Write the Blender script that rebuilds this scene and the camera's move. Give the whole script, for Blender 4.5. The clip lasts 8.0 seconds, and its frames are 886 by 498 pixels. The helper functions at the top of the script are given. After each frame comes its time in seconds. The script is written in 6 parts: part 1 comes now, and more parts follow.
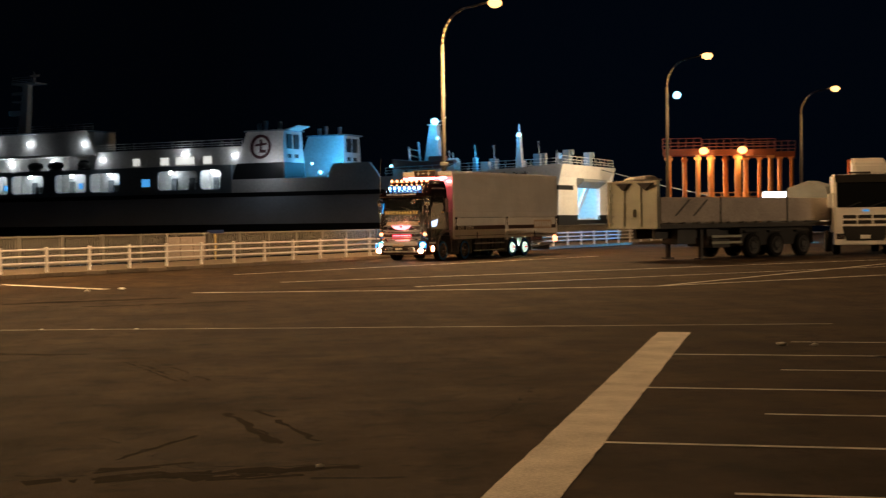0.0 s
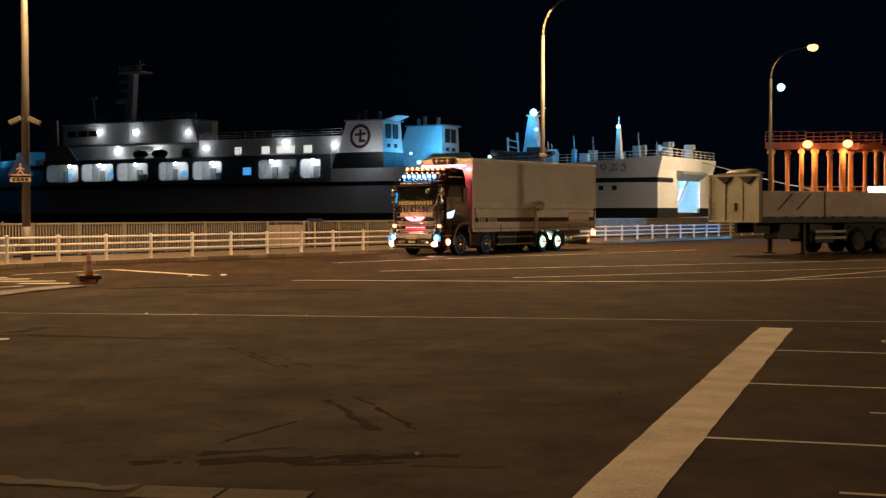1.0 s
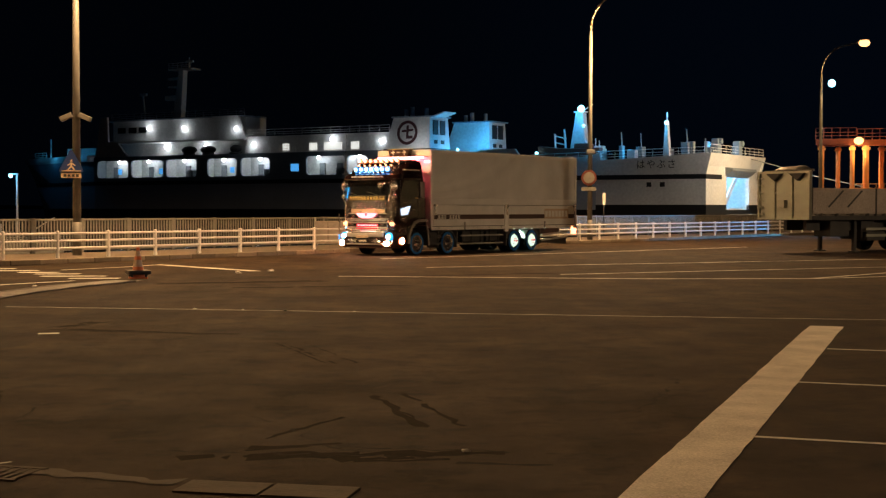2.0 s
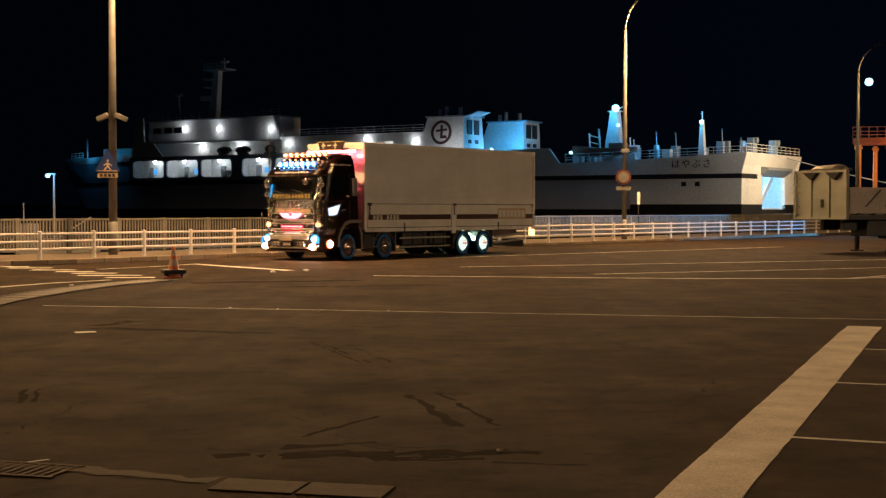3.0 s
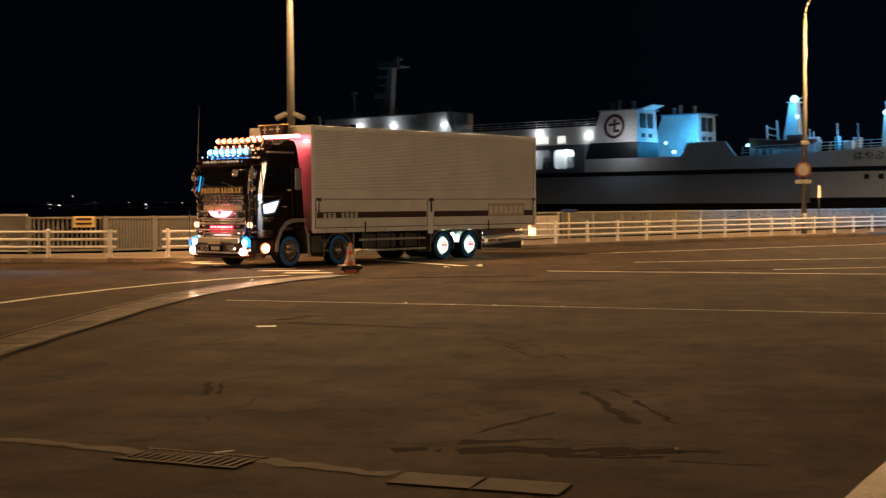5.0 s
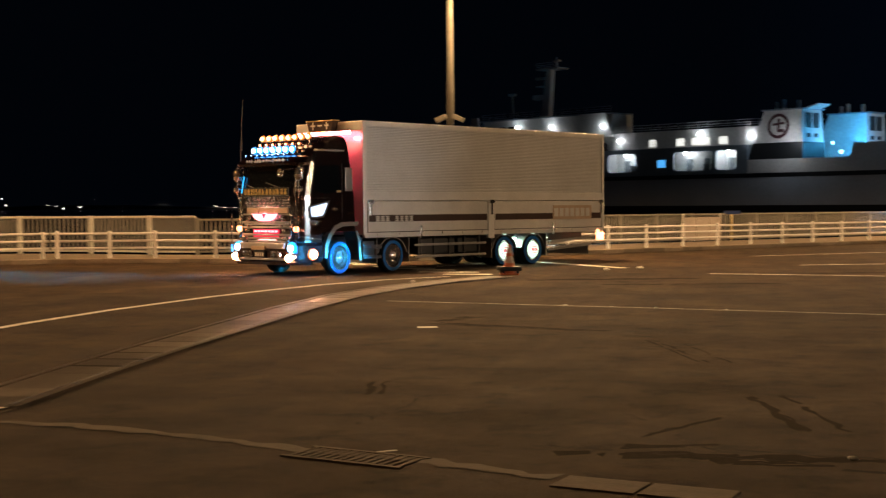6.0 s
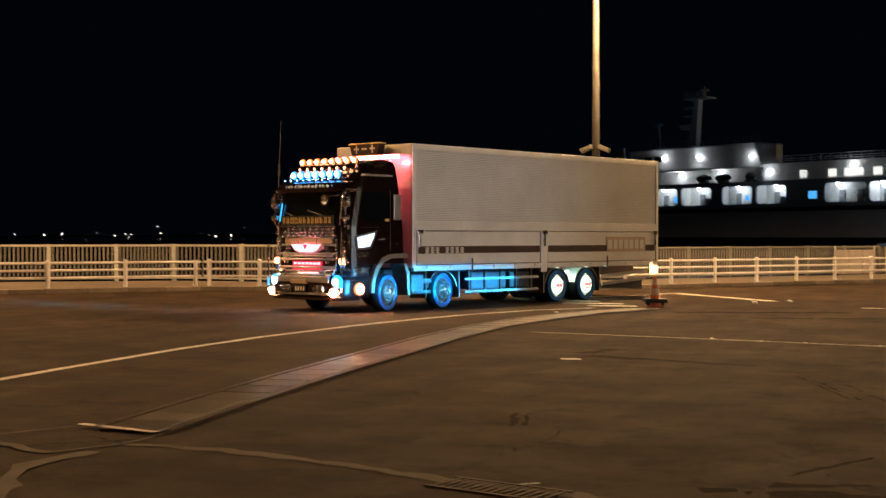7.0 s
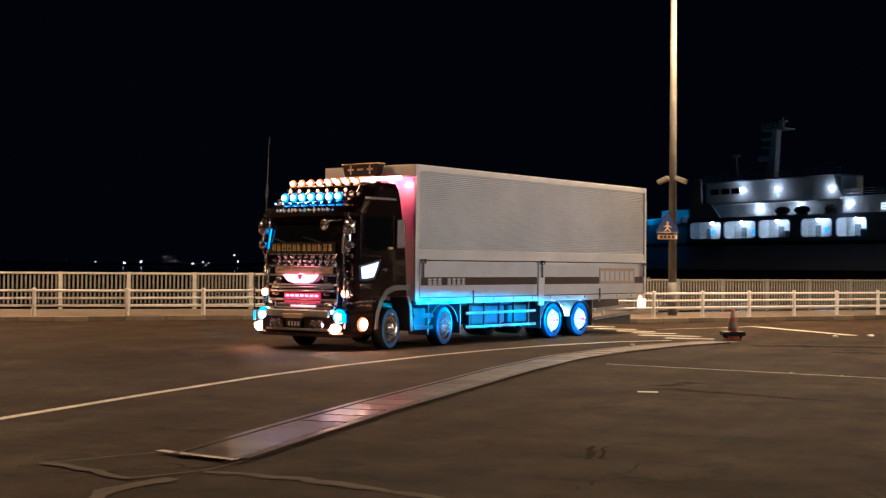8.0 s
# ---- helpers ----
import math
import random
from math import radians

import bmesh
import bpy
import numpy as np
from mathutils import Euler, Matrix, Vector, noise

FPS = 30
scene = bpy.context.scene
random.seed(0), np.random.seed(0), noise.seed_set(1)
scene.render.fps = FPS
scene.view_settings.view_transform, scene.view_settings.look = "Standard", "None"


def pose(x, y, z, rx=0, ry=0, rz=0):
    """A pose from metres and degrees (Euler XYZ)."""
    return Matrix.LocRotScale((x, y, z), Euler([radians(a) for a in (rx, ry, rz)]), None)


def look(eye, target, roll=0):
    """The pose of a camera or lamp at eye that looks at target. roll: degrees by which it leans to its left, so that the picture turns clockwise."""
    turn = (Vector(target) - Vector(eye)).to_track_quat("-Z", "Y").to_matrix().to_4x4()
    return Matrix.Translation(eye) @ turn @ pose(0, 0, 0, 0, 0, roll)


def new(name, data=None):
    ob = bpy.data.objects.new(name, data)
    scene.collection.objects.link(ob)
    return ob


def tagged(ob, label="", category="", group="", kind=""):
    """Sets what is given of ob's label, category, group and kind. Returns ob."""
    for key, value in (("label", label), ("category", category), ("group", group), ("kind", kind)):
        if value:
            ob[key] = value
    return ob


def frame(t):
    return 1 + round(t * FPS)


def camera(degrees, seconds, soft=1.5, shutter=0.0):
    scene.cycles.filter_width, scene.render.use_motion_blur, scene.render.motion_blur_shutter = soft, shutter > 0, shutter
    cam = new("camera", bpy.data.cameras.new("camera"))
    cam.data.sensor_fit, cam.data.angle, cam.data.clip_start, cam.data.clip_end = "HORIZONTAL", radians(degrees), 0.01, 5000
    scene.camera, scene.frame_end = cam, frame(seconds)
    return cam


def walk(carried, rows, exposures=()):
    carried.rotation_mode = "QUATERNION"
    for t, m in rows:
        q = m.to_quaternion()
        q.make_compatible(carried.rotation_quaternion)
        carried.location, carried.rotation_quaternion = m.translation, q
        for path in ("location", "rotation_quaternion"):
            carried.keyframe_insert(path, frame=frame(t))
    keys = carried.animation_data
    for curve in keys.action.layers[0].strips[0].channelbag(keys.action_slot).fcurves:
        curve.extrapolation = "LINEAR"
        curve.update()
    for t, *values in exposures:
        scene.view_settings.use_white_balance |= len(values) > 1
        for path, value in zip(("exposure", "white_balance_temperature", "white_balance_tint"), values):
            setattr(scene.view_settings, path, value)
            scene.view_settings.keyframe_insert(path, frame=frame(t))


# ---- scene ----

def aim(x, y, z, yaw, pitch, roll):
    """Camera pose: yaw to the left of +y, pitch upward, roll, in degrees."""
    a, b = radians(yaw), radians(pitch)
    d = Vector((-math.sin(a) * math.cos(b), math.cos(a) * math.cos(b), math.sin(b)))
    return look((x, y, z), Vector((x, y, z)) + d * 20, roll)


PATH = [
    (0, 0.066, -0.023, 1.636, -8.745, -1.174, -0.735),
    (0.5, 0.052, -0.019, 1.634, -6.262, -1.230, -0.423),
    (1, 0.031, -0.035, 1.636, -4.620, -1.544, -0.027),
    (1.5, 0.030, -0.028, 1.638, -3.440, -1.669, 0.093),
    (3, 0.021, 0.002, 1.630, -1.188, -1.711, 0.079),
    (3.5, 0.014, 0.010, 1.630, 0.000, -1.733, 0.064),
    (4, 0.011, 0.012, 1.632, 1.678, -1.832, -0.077),
    (5.5, -0.024, 0.028, 1.636, 9.212, -1.916, -0.313),
    (6, -0.043, 0.046, 1.632, 12.869, -1.794, -0.341),
    (6.5, -0.018, 0.009, 1.642, 16.344, -1.378, -0.302),
    (7, -0.034, 0.004, 1.651, 18.999, -0.510, 0.009),
    (7.5, -0.049, -0.002, 1.656, 20.737, 0.472, 0.366),
    (8, -0.057, -0.005, 1.656, 22.173, 0.766, 0.429)]
cam = camera(36.46, 8.0, soft=1.25, shutter=0.5)
# the exposure opens on the way, the white balance drifts cooler at the end
walk(cam, [(r[0], aim(*r[1:])) for r in PATH], exposures=[(0.0, -0.15, 6500, 10), (3.5, 0.0, 6500, 10), (5.5, 0.2, 6500, 10), (7.0, 0.24, 6450, 10), (7.5, 0.24, 5900, 10), (8.0, 0.28, 5000, 10)])

# ---- world and large lights ----
world = bpy.data.worlds.new("night_sky")
scene.world = world
world.use_nodes = True
wn = world.node_tree
bg = wn.nodes["Background"]
bg.inputs["Strength"].default_value = 0.0026
# a faint glow of the harbour lights towards the ferry ramp
sky_at = wn.nodes.new("ShaderNodeTexCoord")
toward = wn.nodes.new("ShaderNodeVectorMath")
toward.operation = "DOT_PRODUCT"
toward.inputs[1].default_value = (0.36, 0.92, 0.12)
wn.links.new(sky_at.outputs["Generated"], toward.inputs[0])
ramp = wn.nodes.new("ShaderNodeValToRGB")
ramp.color_ramp.elements[0].position, ramp.color_ramp.elements[0].color = 0.92, (0.16, 0.30, 0.62, 1)
ramp.color_ramp.elements[1].position, ramp.color_ramp.elements[1].color = 1.0, (0.22, 0.62, 1.5, 1)
wn.links.new(toward.outputs["Value"], ramp.inputs["Fac"])
wn.links.new(ramp.outputs["Color"], bg.inputs["Color"])

SODIUM = (1.0, 0.58, 0.25)
WARM = (1.0, 0.77, 0.50)
WHITE = (0.86, 0.92, 1.0)
CYAN = (0.06, 0.48, 1.0)


def lamp(name, place, power, color, radius=0.2):
    data = bpy.data.lights.new(name, "POINT")
    data.energy, data.color, data.shadow_soft_size = power, color, radius
    ob = new(name, data)
    ob.location = place
    return ob


def beam(name, place, target, power, color, degrees, blend=0.3, radius=0.1):
    data = bpy.data.lights.new(name, "SPOT")
    data.energy, data.color, data.shadow_soft_size = power, color, radius
    data.spot_size, data.spot_blend = radians(degrees), blend
    ob = new(name, data)
    ob.matrix_world = look(place, target)
    return ob


def panel(name, place, target, width, height, power, color, spread, roll=0):
    """A lamp panel whose light leaves it in a narrow beam."""
    data = bpy.data.lights.new(name, "AREA")
    data.shape, data.size, data.size_y = "RECTANGLE", width, height
    data.energy, data.color, data.spread = power, color, radians(spread)
    ob = new(name, data)
    ob.matrix_world = look(place, target, roll)
    return ob


# directions of the quay: along it, and out to the water
U = Vector((0.643, 0.766, 0))
N = Vector((-0.766, 0.643, 0))


# ---- materials ----
def mat(name, color, rough=0.6, metal=0.0, vary=0.25, scale=3.0, fine=40.0, bump=0.0, coat=0.0, spec=0.5, rand=0.0):
    m = bpy.data.materials.new(name)
    m.use_nodes = True
    t = m.node_tree
    b = t.nodes["Principled BSDF"]
    b.inputs["Roughness"].default_value, b.inputs["Metallic"].default_value = rough, metal
    b.inputs["Coat Weight"].default_value = coat
    b.inputs["Specular IOR Level"].default_value = spec
    co = t.nodes.new("ShaderNodeTexCoord")
    n1, n2 = t.nodes.new("ShaderNodeTexNoise"), t.nodes.new("ShaderNodeTexNoise")
    n1.inputs["Scale"].default_value, n2.inputs["Scale"].default_value = scale, fine
    n1.inputs["Detail"].default_value, n2.inputs["Detail"].default_value = 5, 3
    for n in (n1, n2):
        t.links.new(co.outputs["Object"], n.inputs["Vector"])
    add = t.nodes.new("ShaderNodeMath")
    add.operation = "ADD"
    t.links.new(n1.outputs["Fac"], add.inputs[0])
    t.links.new(n2.outputs["Fac"], add.inputs[1])
    rng = t.nodes.new("ShaderNodeMapRange")
    rng.inputs["From Min"].default_value, rng.inputs["From Max"].default_value = 0.65, 1.35
    rng.inputs["To Min"].default_value, rng.inputs["To Max"].default_value = 1 - vary, 1 + vary
    t.links.new(add.outputs[0], rng.inputs["Value"])
    last = rng.outputs["Result"]
    if rand:
        info = t.nodes.new("ShaderNodeObjectInfo")
        r2 = t.nodes.new("ShaderNodeMapRange")
        r2.inputs["To Min"].default_value, r2.inputs["To Max"].default_value = 1 - rand, 1 + rand
        t.links.new(info.outputs["Random"], r2.inputs["Value"])
        mul = t.nodes.new("ShaderNodeMath")
        mul.operation = "MULTIPLY"
        t.links.new(last, mul.inputs[0])
        t.links.new(r2.outputs["Result"], mul.inputs[1])
        last = mul.outputs[0]
    hsv = t.nodes.new("ShaderNodeHueSaturation")
    hsv.inputs["Color"].default_value = (*color, 1)
    t.links.new(last, hsv.inputs["Value"])
    t.links.new(hsv.outputs["Color"], b.inputs["Base Color"])
    if bump:
        bp = t.nodes.new("ShaderNodeBump")
        bp.inputs["Strength"].default_value, bp.inputs["Distance"].default_value = bump, 0.02
        t.links.new(n2.outputs["Fac"], bp.inputs["Height"])
        t.links.new(bp.outputs["Normal"], b.inputs["Normal"])
    return m


def glow(name, color, strength):
    m = bpy.data.materials.new(name)
    m.use_nodes = True
    b = m.node_tree.nodes["Principled BSDF"]
    b.inputs["Base Color"].default_value = (*[0.3 * c for c in color], 1)
    b.inputs["Emission Color"].default_value = (*color, 1)
    b.inputs["Emission Strength"].default_value = strength
    return m


def asphalt_material():
    """Worn asphalt: broad stains, tyre-darkened patches, aggregate grain, damp spots in the gloss."""
    m = bpy.data.materials.new("asphalt")
    m.use_nodes = True
    t = m.node_tree
    b = t.nodes["Principled BSDF"]
    co = t.nodes.new("ShaderNodeTexCoord")

    def noise_node(scale, detail=5, rough=0.6):
        n = t.nodes.new("ShaderNodeTexNoise")
        n.inputs["Scale"].default_value, n.inputs["Detail"].default_value, n.inputs["Roughness"].default_value = scale, detail, rough
        t.links.new(co.outputs["Object"], n.inputs["Vector"])
        return n

    def span(source, a, b2, c, d):
        r = t.nodes.new("ShaderNodeMapRange")
        for k, v in (("From Min", a), ("From Max", b2), ("To Min", c), ("To Max", d)):
            r.inputs[k].default_value = v
        t.links.new(source, r.inputs["Value"])
        return r.outputs["Result"]

    def times(a, b2):
        r = t.nodes.new("ShaderNodeMath")
        r.operation = "MULTIPLY"
        t.links.new(a, r.inputs[0])
        t.links.new(b2, r.inputs[1])
        return r.outputs[0]

    broad, mid, fine, grain = noise_node(0.09), noise_node(0.7, 6), noise_node(9, 4), noise_node(120, 2)
    stain, blot = noise_node(0.38, 9, 0.75), noise_node(1.7, 9, 0.75)
    v = times(span(broad.outputs["Fac"], 0.3, 0.7, 0.78, 1.22), span(mid.outputs["Fac"], 0.3, 0.7, 0.82, 1.18))
    v = times(v, span(fine.outputs["Fac"], 0.3, 0.7, 0.88, 1.12))
    v = times(v, span(grain.outputs["Fac"], 0.3, 0.7, 0.8, 1.2))
    v = times(v, span(stain.outputs["Fac"], 0.40, 0.64, 1.2, 0.5))
    v = times(v, span(blot.outputs["Fac"], 0.50, 0.64, 1.08, 0.4))
    mapped = t.nodes.new("ShaderNodeMapping")
    mapped.inputs["Rotation"].default_value[2] = radians(-38)
    mapped.inputs["Scale"].default_value = (1.6, 0.12, 1)
    t.links.new(co.outputs["Object"], mapped.inputs["Vector"])
    streak = t.nodes.new("ShaderNodeTexNoise")
    streak.inputs["Scale"].default_value, streak.inputs["Detail"].default_value = 1.0, 4
    t.links.new(mapped.outputs["Vector"], streak.inputs["Vector"])
    v = times(v, span(streak.outputs["Fac"], 0.4, 0.65, 1.06, 0.74))
    hsv = t.nodes.new("ShaderNodeHueSaturation")
    hsv.inputs["Color"].default_value = (0.040, 0.0235, 0.0113, 1)
    b.inputs["Specular IOR Level"].default_value = 0.16
    t.links.new(v, hsv.inputs["Value"])
    t.links.new(hsv.outputs["Color"], b.inputs["Base Color"])
    t.links.new(span(mid.outputs["Fac"], 0.3, 0.7, 0.97, 0.84), b.inputs["Roughness"])
    bp = t.nodes.new("ShaderNodeBump")
    bp.inputs["Strength"].default_value, bp.inputs["Distance"].default_value = 0.5, 0.01
    t.links.new(grain.outputs["Fac"], bp.inputs["Height"])
    t.links.new(bp.outputs["Normal"], b.inputs["Normal"])
    return m


def water_material():
    m = bpy.data.materials.new("harbour_water")
    m.use_nodes = True
    t = m.node_tree
    b = t.nodes["Principled BSDF"]
    b.inputs["Base Color"].default_value = (0.004, 0.008, 0.011, 1)
    b.inputs["Roughness"].default_value = 0.12
    co = t.nodes.new("ShaderNodeTexCoord")
    n = t.nodes.new("ShaderNodeTexNoise")
    n.inputs["Scale"].default_value, n.inputs["Detail"].default_value = 0.8, 4
    t.links.new(co.outputs["Object"], n.inputs["Vector"])
    bp = t.nodes.new("ShaderNodeBump")
    bp.inputs["Strength"].default_value, bp.inputs["Distance"].default_value = 0.6, 0.3
    t.links.new(n.outputs["Fac"], bp.inputs["Height"])
    t.links.new(bp.outputs["Normal"], b.inputs["Normal"])
    return m


ASPHALT, WATER = asphalt_material(), water_material()
PAINT = mat("road_paint", (0.66, 0.63, 0.57), 0.7, vary=0.4, scale=2.0, fine=60, bump=0.2)
OLD_PAINT = mat("worn_road_paint", (0.42, 0.40, 0.35), 0.8, vary=0.5, scale=1.5, fine=35, bump=0.2)
CONCRETE = mat("concrete", (0.22, 0.18, 0.14), 0.85, vary=0.35, scale=1.2, fine=30, bump=0.4, rand=0.3)
DRAIN = mat("drain_concrete", (0.15, 0.13, 0.115), 0.34, vary=0.35, scale=2, fine=40, bump=0.3, rand=0.55)
PATCH = mat("old_patch", (0.064, 0.045, 0.029), 0.88, vary=0.4, scale=3, fine=30, bump=0.3)
SMEAR = mat("oil_smear", (0.0175, 0.0108, 0.0058), 0.95, vary=0.4, scale=4, fine=30, spec=0.05)
CRACK = mat("crack_tar", (0.018, 0.0125, 0.008), 0.95, vary=0.3, spec=0.1)
PAVING = mat("dusty_paving", (0.13, 0.10, 0.072), 0.9, vary=0.4, scale=0.8, fine=20, bump=0.4)
# dark fence tone standing in for shade on pickets; reused on signs
SHADED_FENCE_PAINT = mat("shaded_fence_paint", (0.17, 0.165, 0.15), 0.6, vary=0.3, scale=4, fine=50, bump=0.1)
FENCE_PAINT = mat("fence_paint", (0.47, 0.475, 0.46), 0.55, vary=0.25, scale=4, fine=50, bump=0.1)
GUARD_PAINT = mat("guard_paint", (0.66, 0.66, 0.67), 0.4, vary=0.15, scale=5, fine=60)
POLE_PAINT = mat("pole_galvanised", (0.135, 0.13, 0.12), 0.55, metal=0.2, vary=0.2, scale=3)
STEEL = mat("dark_steel", (0.06, 0.06, 0.06), 0.55, metal=0.6, vary=0.3)
CHROME = mat("chrome", (0.72, 0.72, 0.73), 0.12, metal=0.96, vary=0.12, scale=8, fine=14, bump=0.5)
ALUMINIUM = mat("ribbed_aluminium", (0.74, 0.74, 0.73), 0.42, metal=0.3, vary=0.12, scale=1.2, fine=25)
WHITE_PAINT = mat("white_panel_paint", (0.72, 0.71, 0.68), 0.4, vary=0.12, scale=1.5, fine=30)
SATIN_CHROME = mat("satin_chrome", (0.60, 0.59, 0.58), 0.34, metal=0.75, vary=0.15, scale=5, fine=30, bump=0.2)
BRIGHT_CHROME = mat("bright_chrome", (0.92, 0.92, 0.93), 0.17, metal=0.97, vary=0.06, scale=8, fine=16, bump=0.25)
GUARD_STEEL = mat("guard_steel", (0.34, 0.34, 0.33), 0.4, metal=0.3, vary=0.2)
ARCH_PAINT = mat("grey_arch_paint", (0.22, 0.21, 0.20), 0.38, metal=0.3, vary=0.15, scale=4)
STRIPE_PAINT = mat("brown_stripe_paint", (0.045, 0.022, 0.018), 0.35, vary=0.2)
CAB_PAINT = mat("maroon_cab_paint", (0.011, 0.004, 0.004), 0.16, vary=0.2, coat=1.0)
RUBBER = mat("tyre_rubber", (0.009, 0.009, 0.009), 0.9, vary=0.3, scale=6, spec=0.15)
BLACK = mat("black_plastic", (0.012, 0.012, 0.012), 0.5, vary=0.3)
GLASS_DARK = mat("dark_cab_glass", (0.006, 0.007, 0.008), 0.05, vary=0.1, coat=0.5)
GOLD = mat("gold_trim", (0.72, 0.54, 0.22), 0.42, metal=0.4, vary=0.2)
BEIGE = mat("beige_panel", (0.55, 0.42, 0.30), 0.4, vary=0.15)
LETTER = mat("pale_lettering", (0.70, 0.68, 0.62), 0.5, vary=0.1)
SHIP_WHITE = mat("ship_white_paint", (0.66, 0.66, 0.64), 0.45, vary=0.18, scale=0.25, fine=3)
SHIP_BLACK = mat("ship_black_paint", (0.010, 0.011, 0.013), 0.5, vary=0.3, scale=0.3, fine=3)
# the ship's white paint, toned grey-blue for dim light on the hull
SHIP_HULL_DIM = mat("ship_hull_dim_white", (0.42, 0.48, 0.55), 0.5, vary=0.12, scale=0.25, fine=3)
# grey for fittings, and for upper white sides in dim light
SHIP_GREY = mat("ship_grey_tone", (0.22, 0.27, 0.31), 0.5, vary=0.2, scale=0.25, fine=3)
SHIP_DECK = mat("ship_deck_gear", (0.22, 0.24, 0.25), 0.6, vary=0.3)
LOGO_RED = mat("funnel_mark_maroon", (0.06, 0.012, 0.016), 0.45, vary=0.15)
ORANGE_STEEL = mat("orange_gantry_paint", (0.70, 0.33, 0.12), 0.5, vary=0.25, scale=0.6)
WORN_BAND = mat("worn_cone_band", (0.42, 0.30, 0.22), 0.5, vary=0.4, scale=9)
CONE_ORANGE = mat("cone_orange", (0.55, 0.13, 0.04), 0.5, vary=0.3)
# blue put into the sidewall ring, standing in for reflected blue light
RING_LIT_BLUE = mat("ring_lit_blue", (0.004, 0.11, 0.36), 0.55, vary=0.15, spec=0.2)
DROP_PAINT = mat("pale_drop_side_paint", (0.37, 0.325, 0.29), 0.6, vary=0.35, scale=0.8, fine=14)
# darker tone of the gantry orange, for upper beams and railings
GANTRY_BEAM = mat("dark_gantry_paint", (0.20, 0.05, 0.022), 0.6, vary=0.35, scale=0.6)
BOAT_PAINT = mat("rust_red_boat_paint", (0.16, 0.06, 0.04), 0.5, vary=0.25)
TRAILER_PAINT = mat("grey_green_trailer_paint", (0.29, 0.31, 0.27), 0.55, vary=0.3, scale=1.0)
TARP = mat("grey_tarpaulin", (0.17, 0.20, 0.22), 0.7, vary=0.25, scale=1.5)
SIGN_BLUE = mat("sign_blue", (0.016, 0.035, 0.13), 0.4, vary=0.1)
SIGN_WHITE = mat("sign_white", (0.75, 0.75, 0.72), 0.4, vary=0.1)
SIGN_RED = mat("sign_red", (0.11, 0.03, 0.025), 0.4, vary=0.1)
YELLOW_PLATE = mat("yellow_plate", (0.62, 0.50, 0.22), 0.5, vary=0.15)

GLOW_SODIUM = glow("sodium_lamp_glow", (1.0, 0.50, 0.17), 3.6)
GLOW_WHITE = glow("white_lamp_glow", (0.90, 0.95, 1.0), 18)
GLOW_CYAN = glow("cyan_lamp_glow", (0.30, 0.78, 1.0), 5)
GLOW_ROOM = glow("lit_room_glow", (0.92, 0.92, 0.86), 0.9)
GLOW_BLUE_ROOM = glow("blue_window_glow", (0.08, 0.42, 0.95), 0.9)
GLOW_RED = glow("red_led_glow", (1.0, 0.10, 0.13), 45)
GLOW_PINK = glow("red_emblem_glow", (1.0, 0.26, 0.30), 3.6)
GLOW_RED_SOFT = glow("red_panel_glow", (0.9, 0.03, 0.09), 0.75)
# saturated bulb and rim glows stand in for halos round white cores
GLOW_BULB_BLUE = glow("blue_bulb_glow", (0.02, 0.30, 1.0), 1.7)
GLOW_BULB_ORANGE = glow("orange_bulb_glow", (1.0, 0.20, 0.03), 1.5)
GLOW_CORE_BLUE = glow("blue_bulb_core_glow", (0.45, 0.75, 1.0), 7)
GLOW_CORE_ORANGE = glow("orange_bulb_core_glow", (1.0, 0.55, 0.28), 5)
GLOW_HEAD = glow("headlight_glow", (0.62, 0.74, 1.0), 1.7)
GLOW_BUMPER = glow("bumper_lamp_glow", (0.50, 0.76, 1.0), 90)
GLOW_RIM_BLUE = glow("bumper_lamp_rim_glow", (0.02, 0.42, 1.0), 1.6)
GLOW_RIM_ORANGE = glow("corner_lamp_rim_glow", (1.0, 0.17, 0.04), 1.6)
GLOW_FOG = glow("fog_lamp_glow", (1.0, 0.40, 0.18), 220)
GLOW_INDICATOR = glow("indicator_glow", (1.0, 0.30, 0.13), 6.0)
GLOW_WORK = glow("wheel_work_lamp_glow", (0.6, 1.0, 0.8), 90)
GLOW_GREEN = glow("wheel_lamp_glow", (0.72, 1.0, 0.82), 1.3)


# ---- mesh helpers ----
def part(name, bm, material, parent=None, label="", smooth=False):
    """One bmesh as one mesh object, under a thing or a part."""
    bmesh.ops.recalc_face_normals(bm, faces=bm.faces)
    data = bpy.data.meshes.new(name)
    bm.to_mesh(data)
    bm.free()
    if smooth:
        for p in data.polygons:
            p.use_smooth = True
    data.materials.append(material)
    ob = new(name, data)
    if parent:
        ob.parent = parent
    if label:
        ob["label"] = label
    return ob


def empty(name, m=None):
    ob = new(name)
    ob.empty_display_size = 0.2
    if m is not None:
        ob.matrix_world = m
    return ob


def box(bm, x0, x1, y0, y1, z0, z1, bevel=0.0):
    m = Matrix.Translation(((x0 + x1) / 2, (y0 + y1) / 2, (z0 + z1) / 2)) @ Matrix.Diagonal((abs(x1 - x0), abs(y1 - y0), abs(z1 - z0), 1))
    vs = bmesh.ops.create_cube(bm, size=1, matrix=m)["verts"]
    if bevel:
        es = list({e for v in vs for e in v.link_edges})
        bmesh.ops.bevel(bm, geom=es, offset=bevel, segments=2, affect="EDGES", profile=0.6)
    return vs


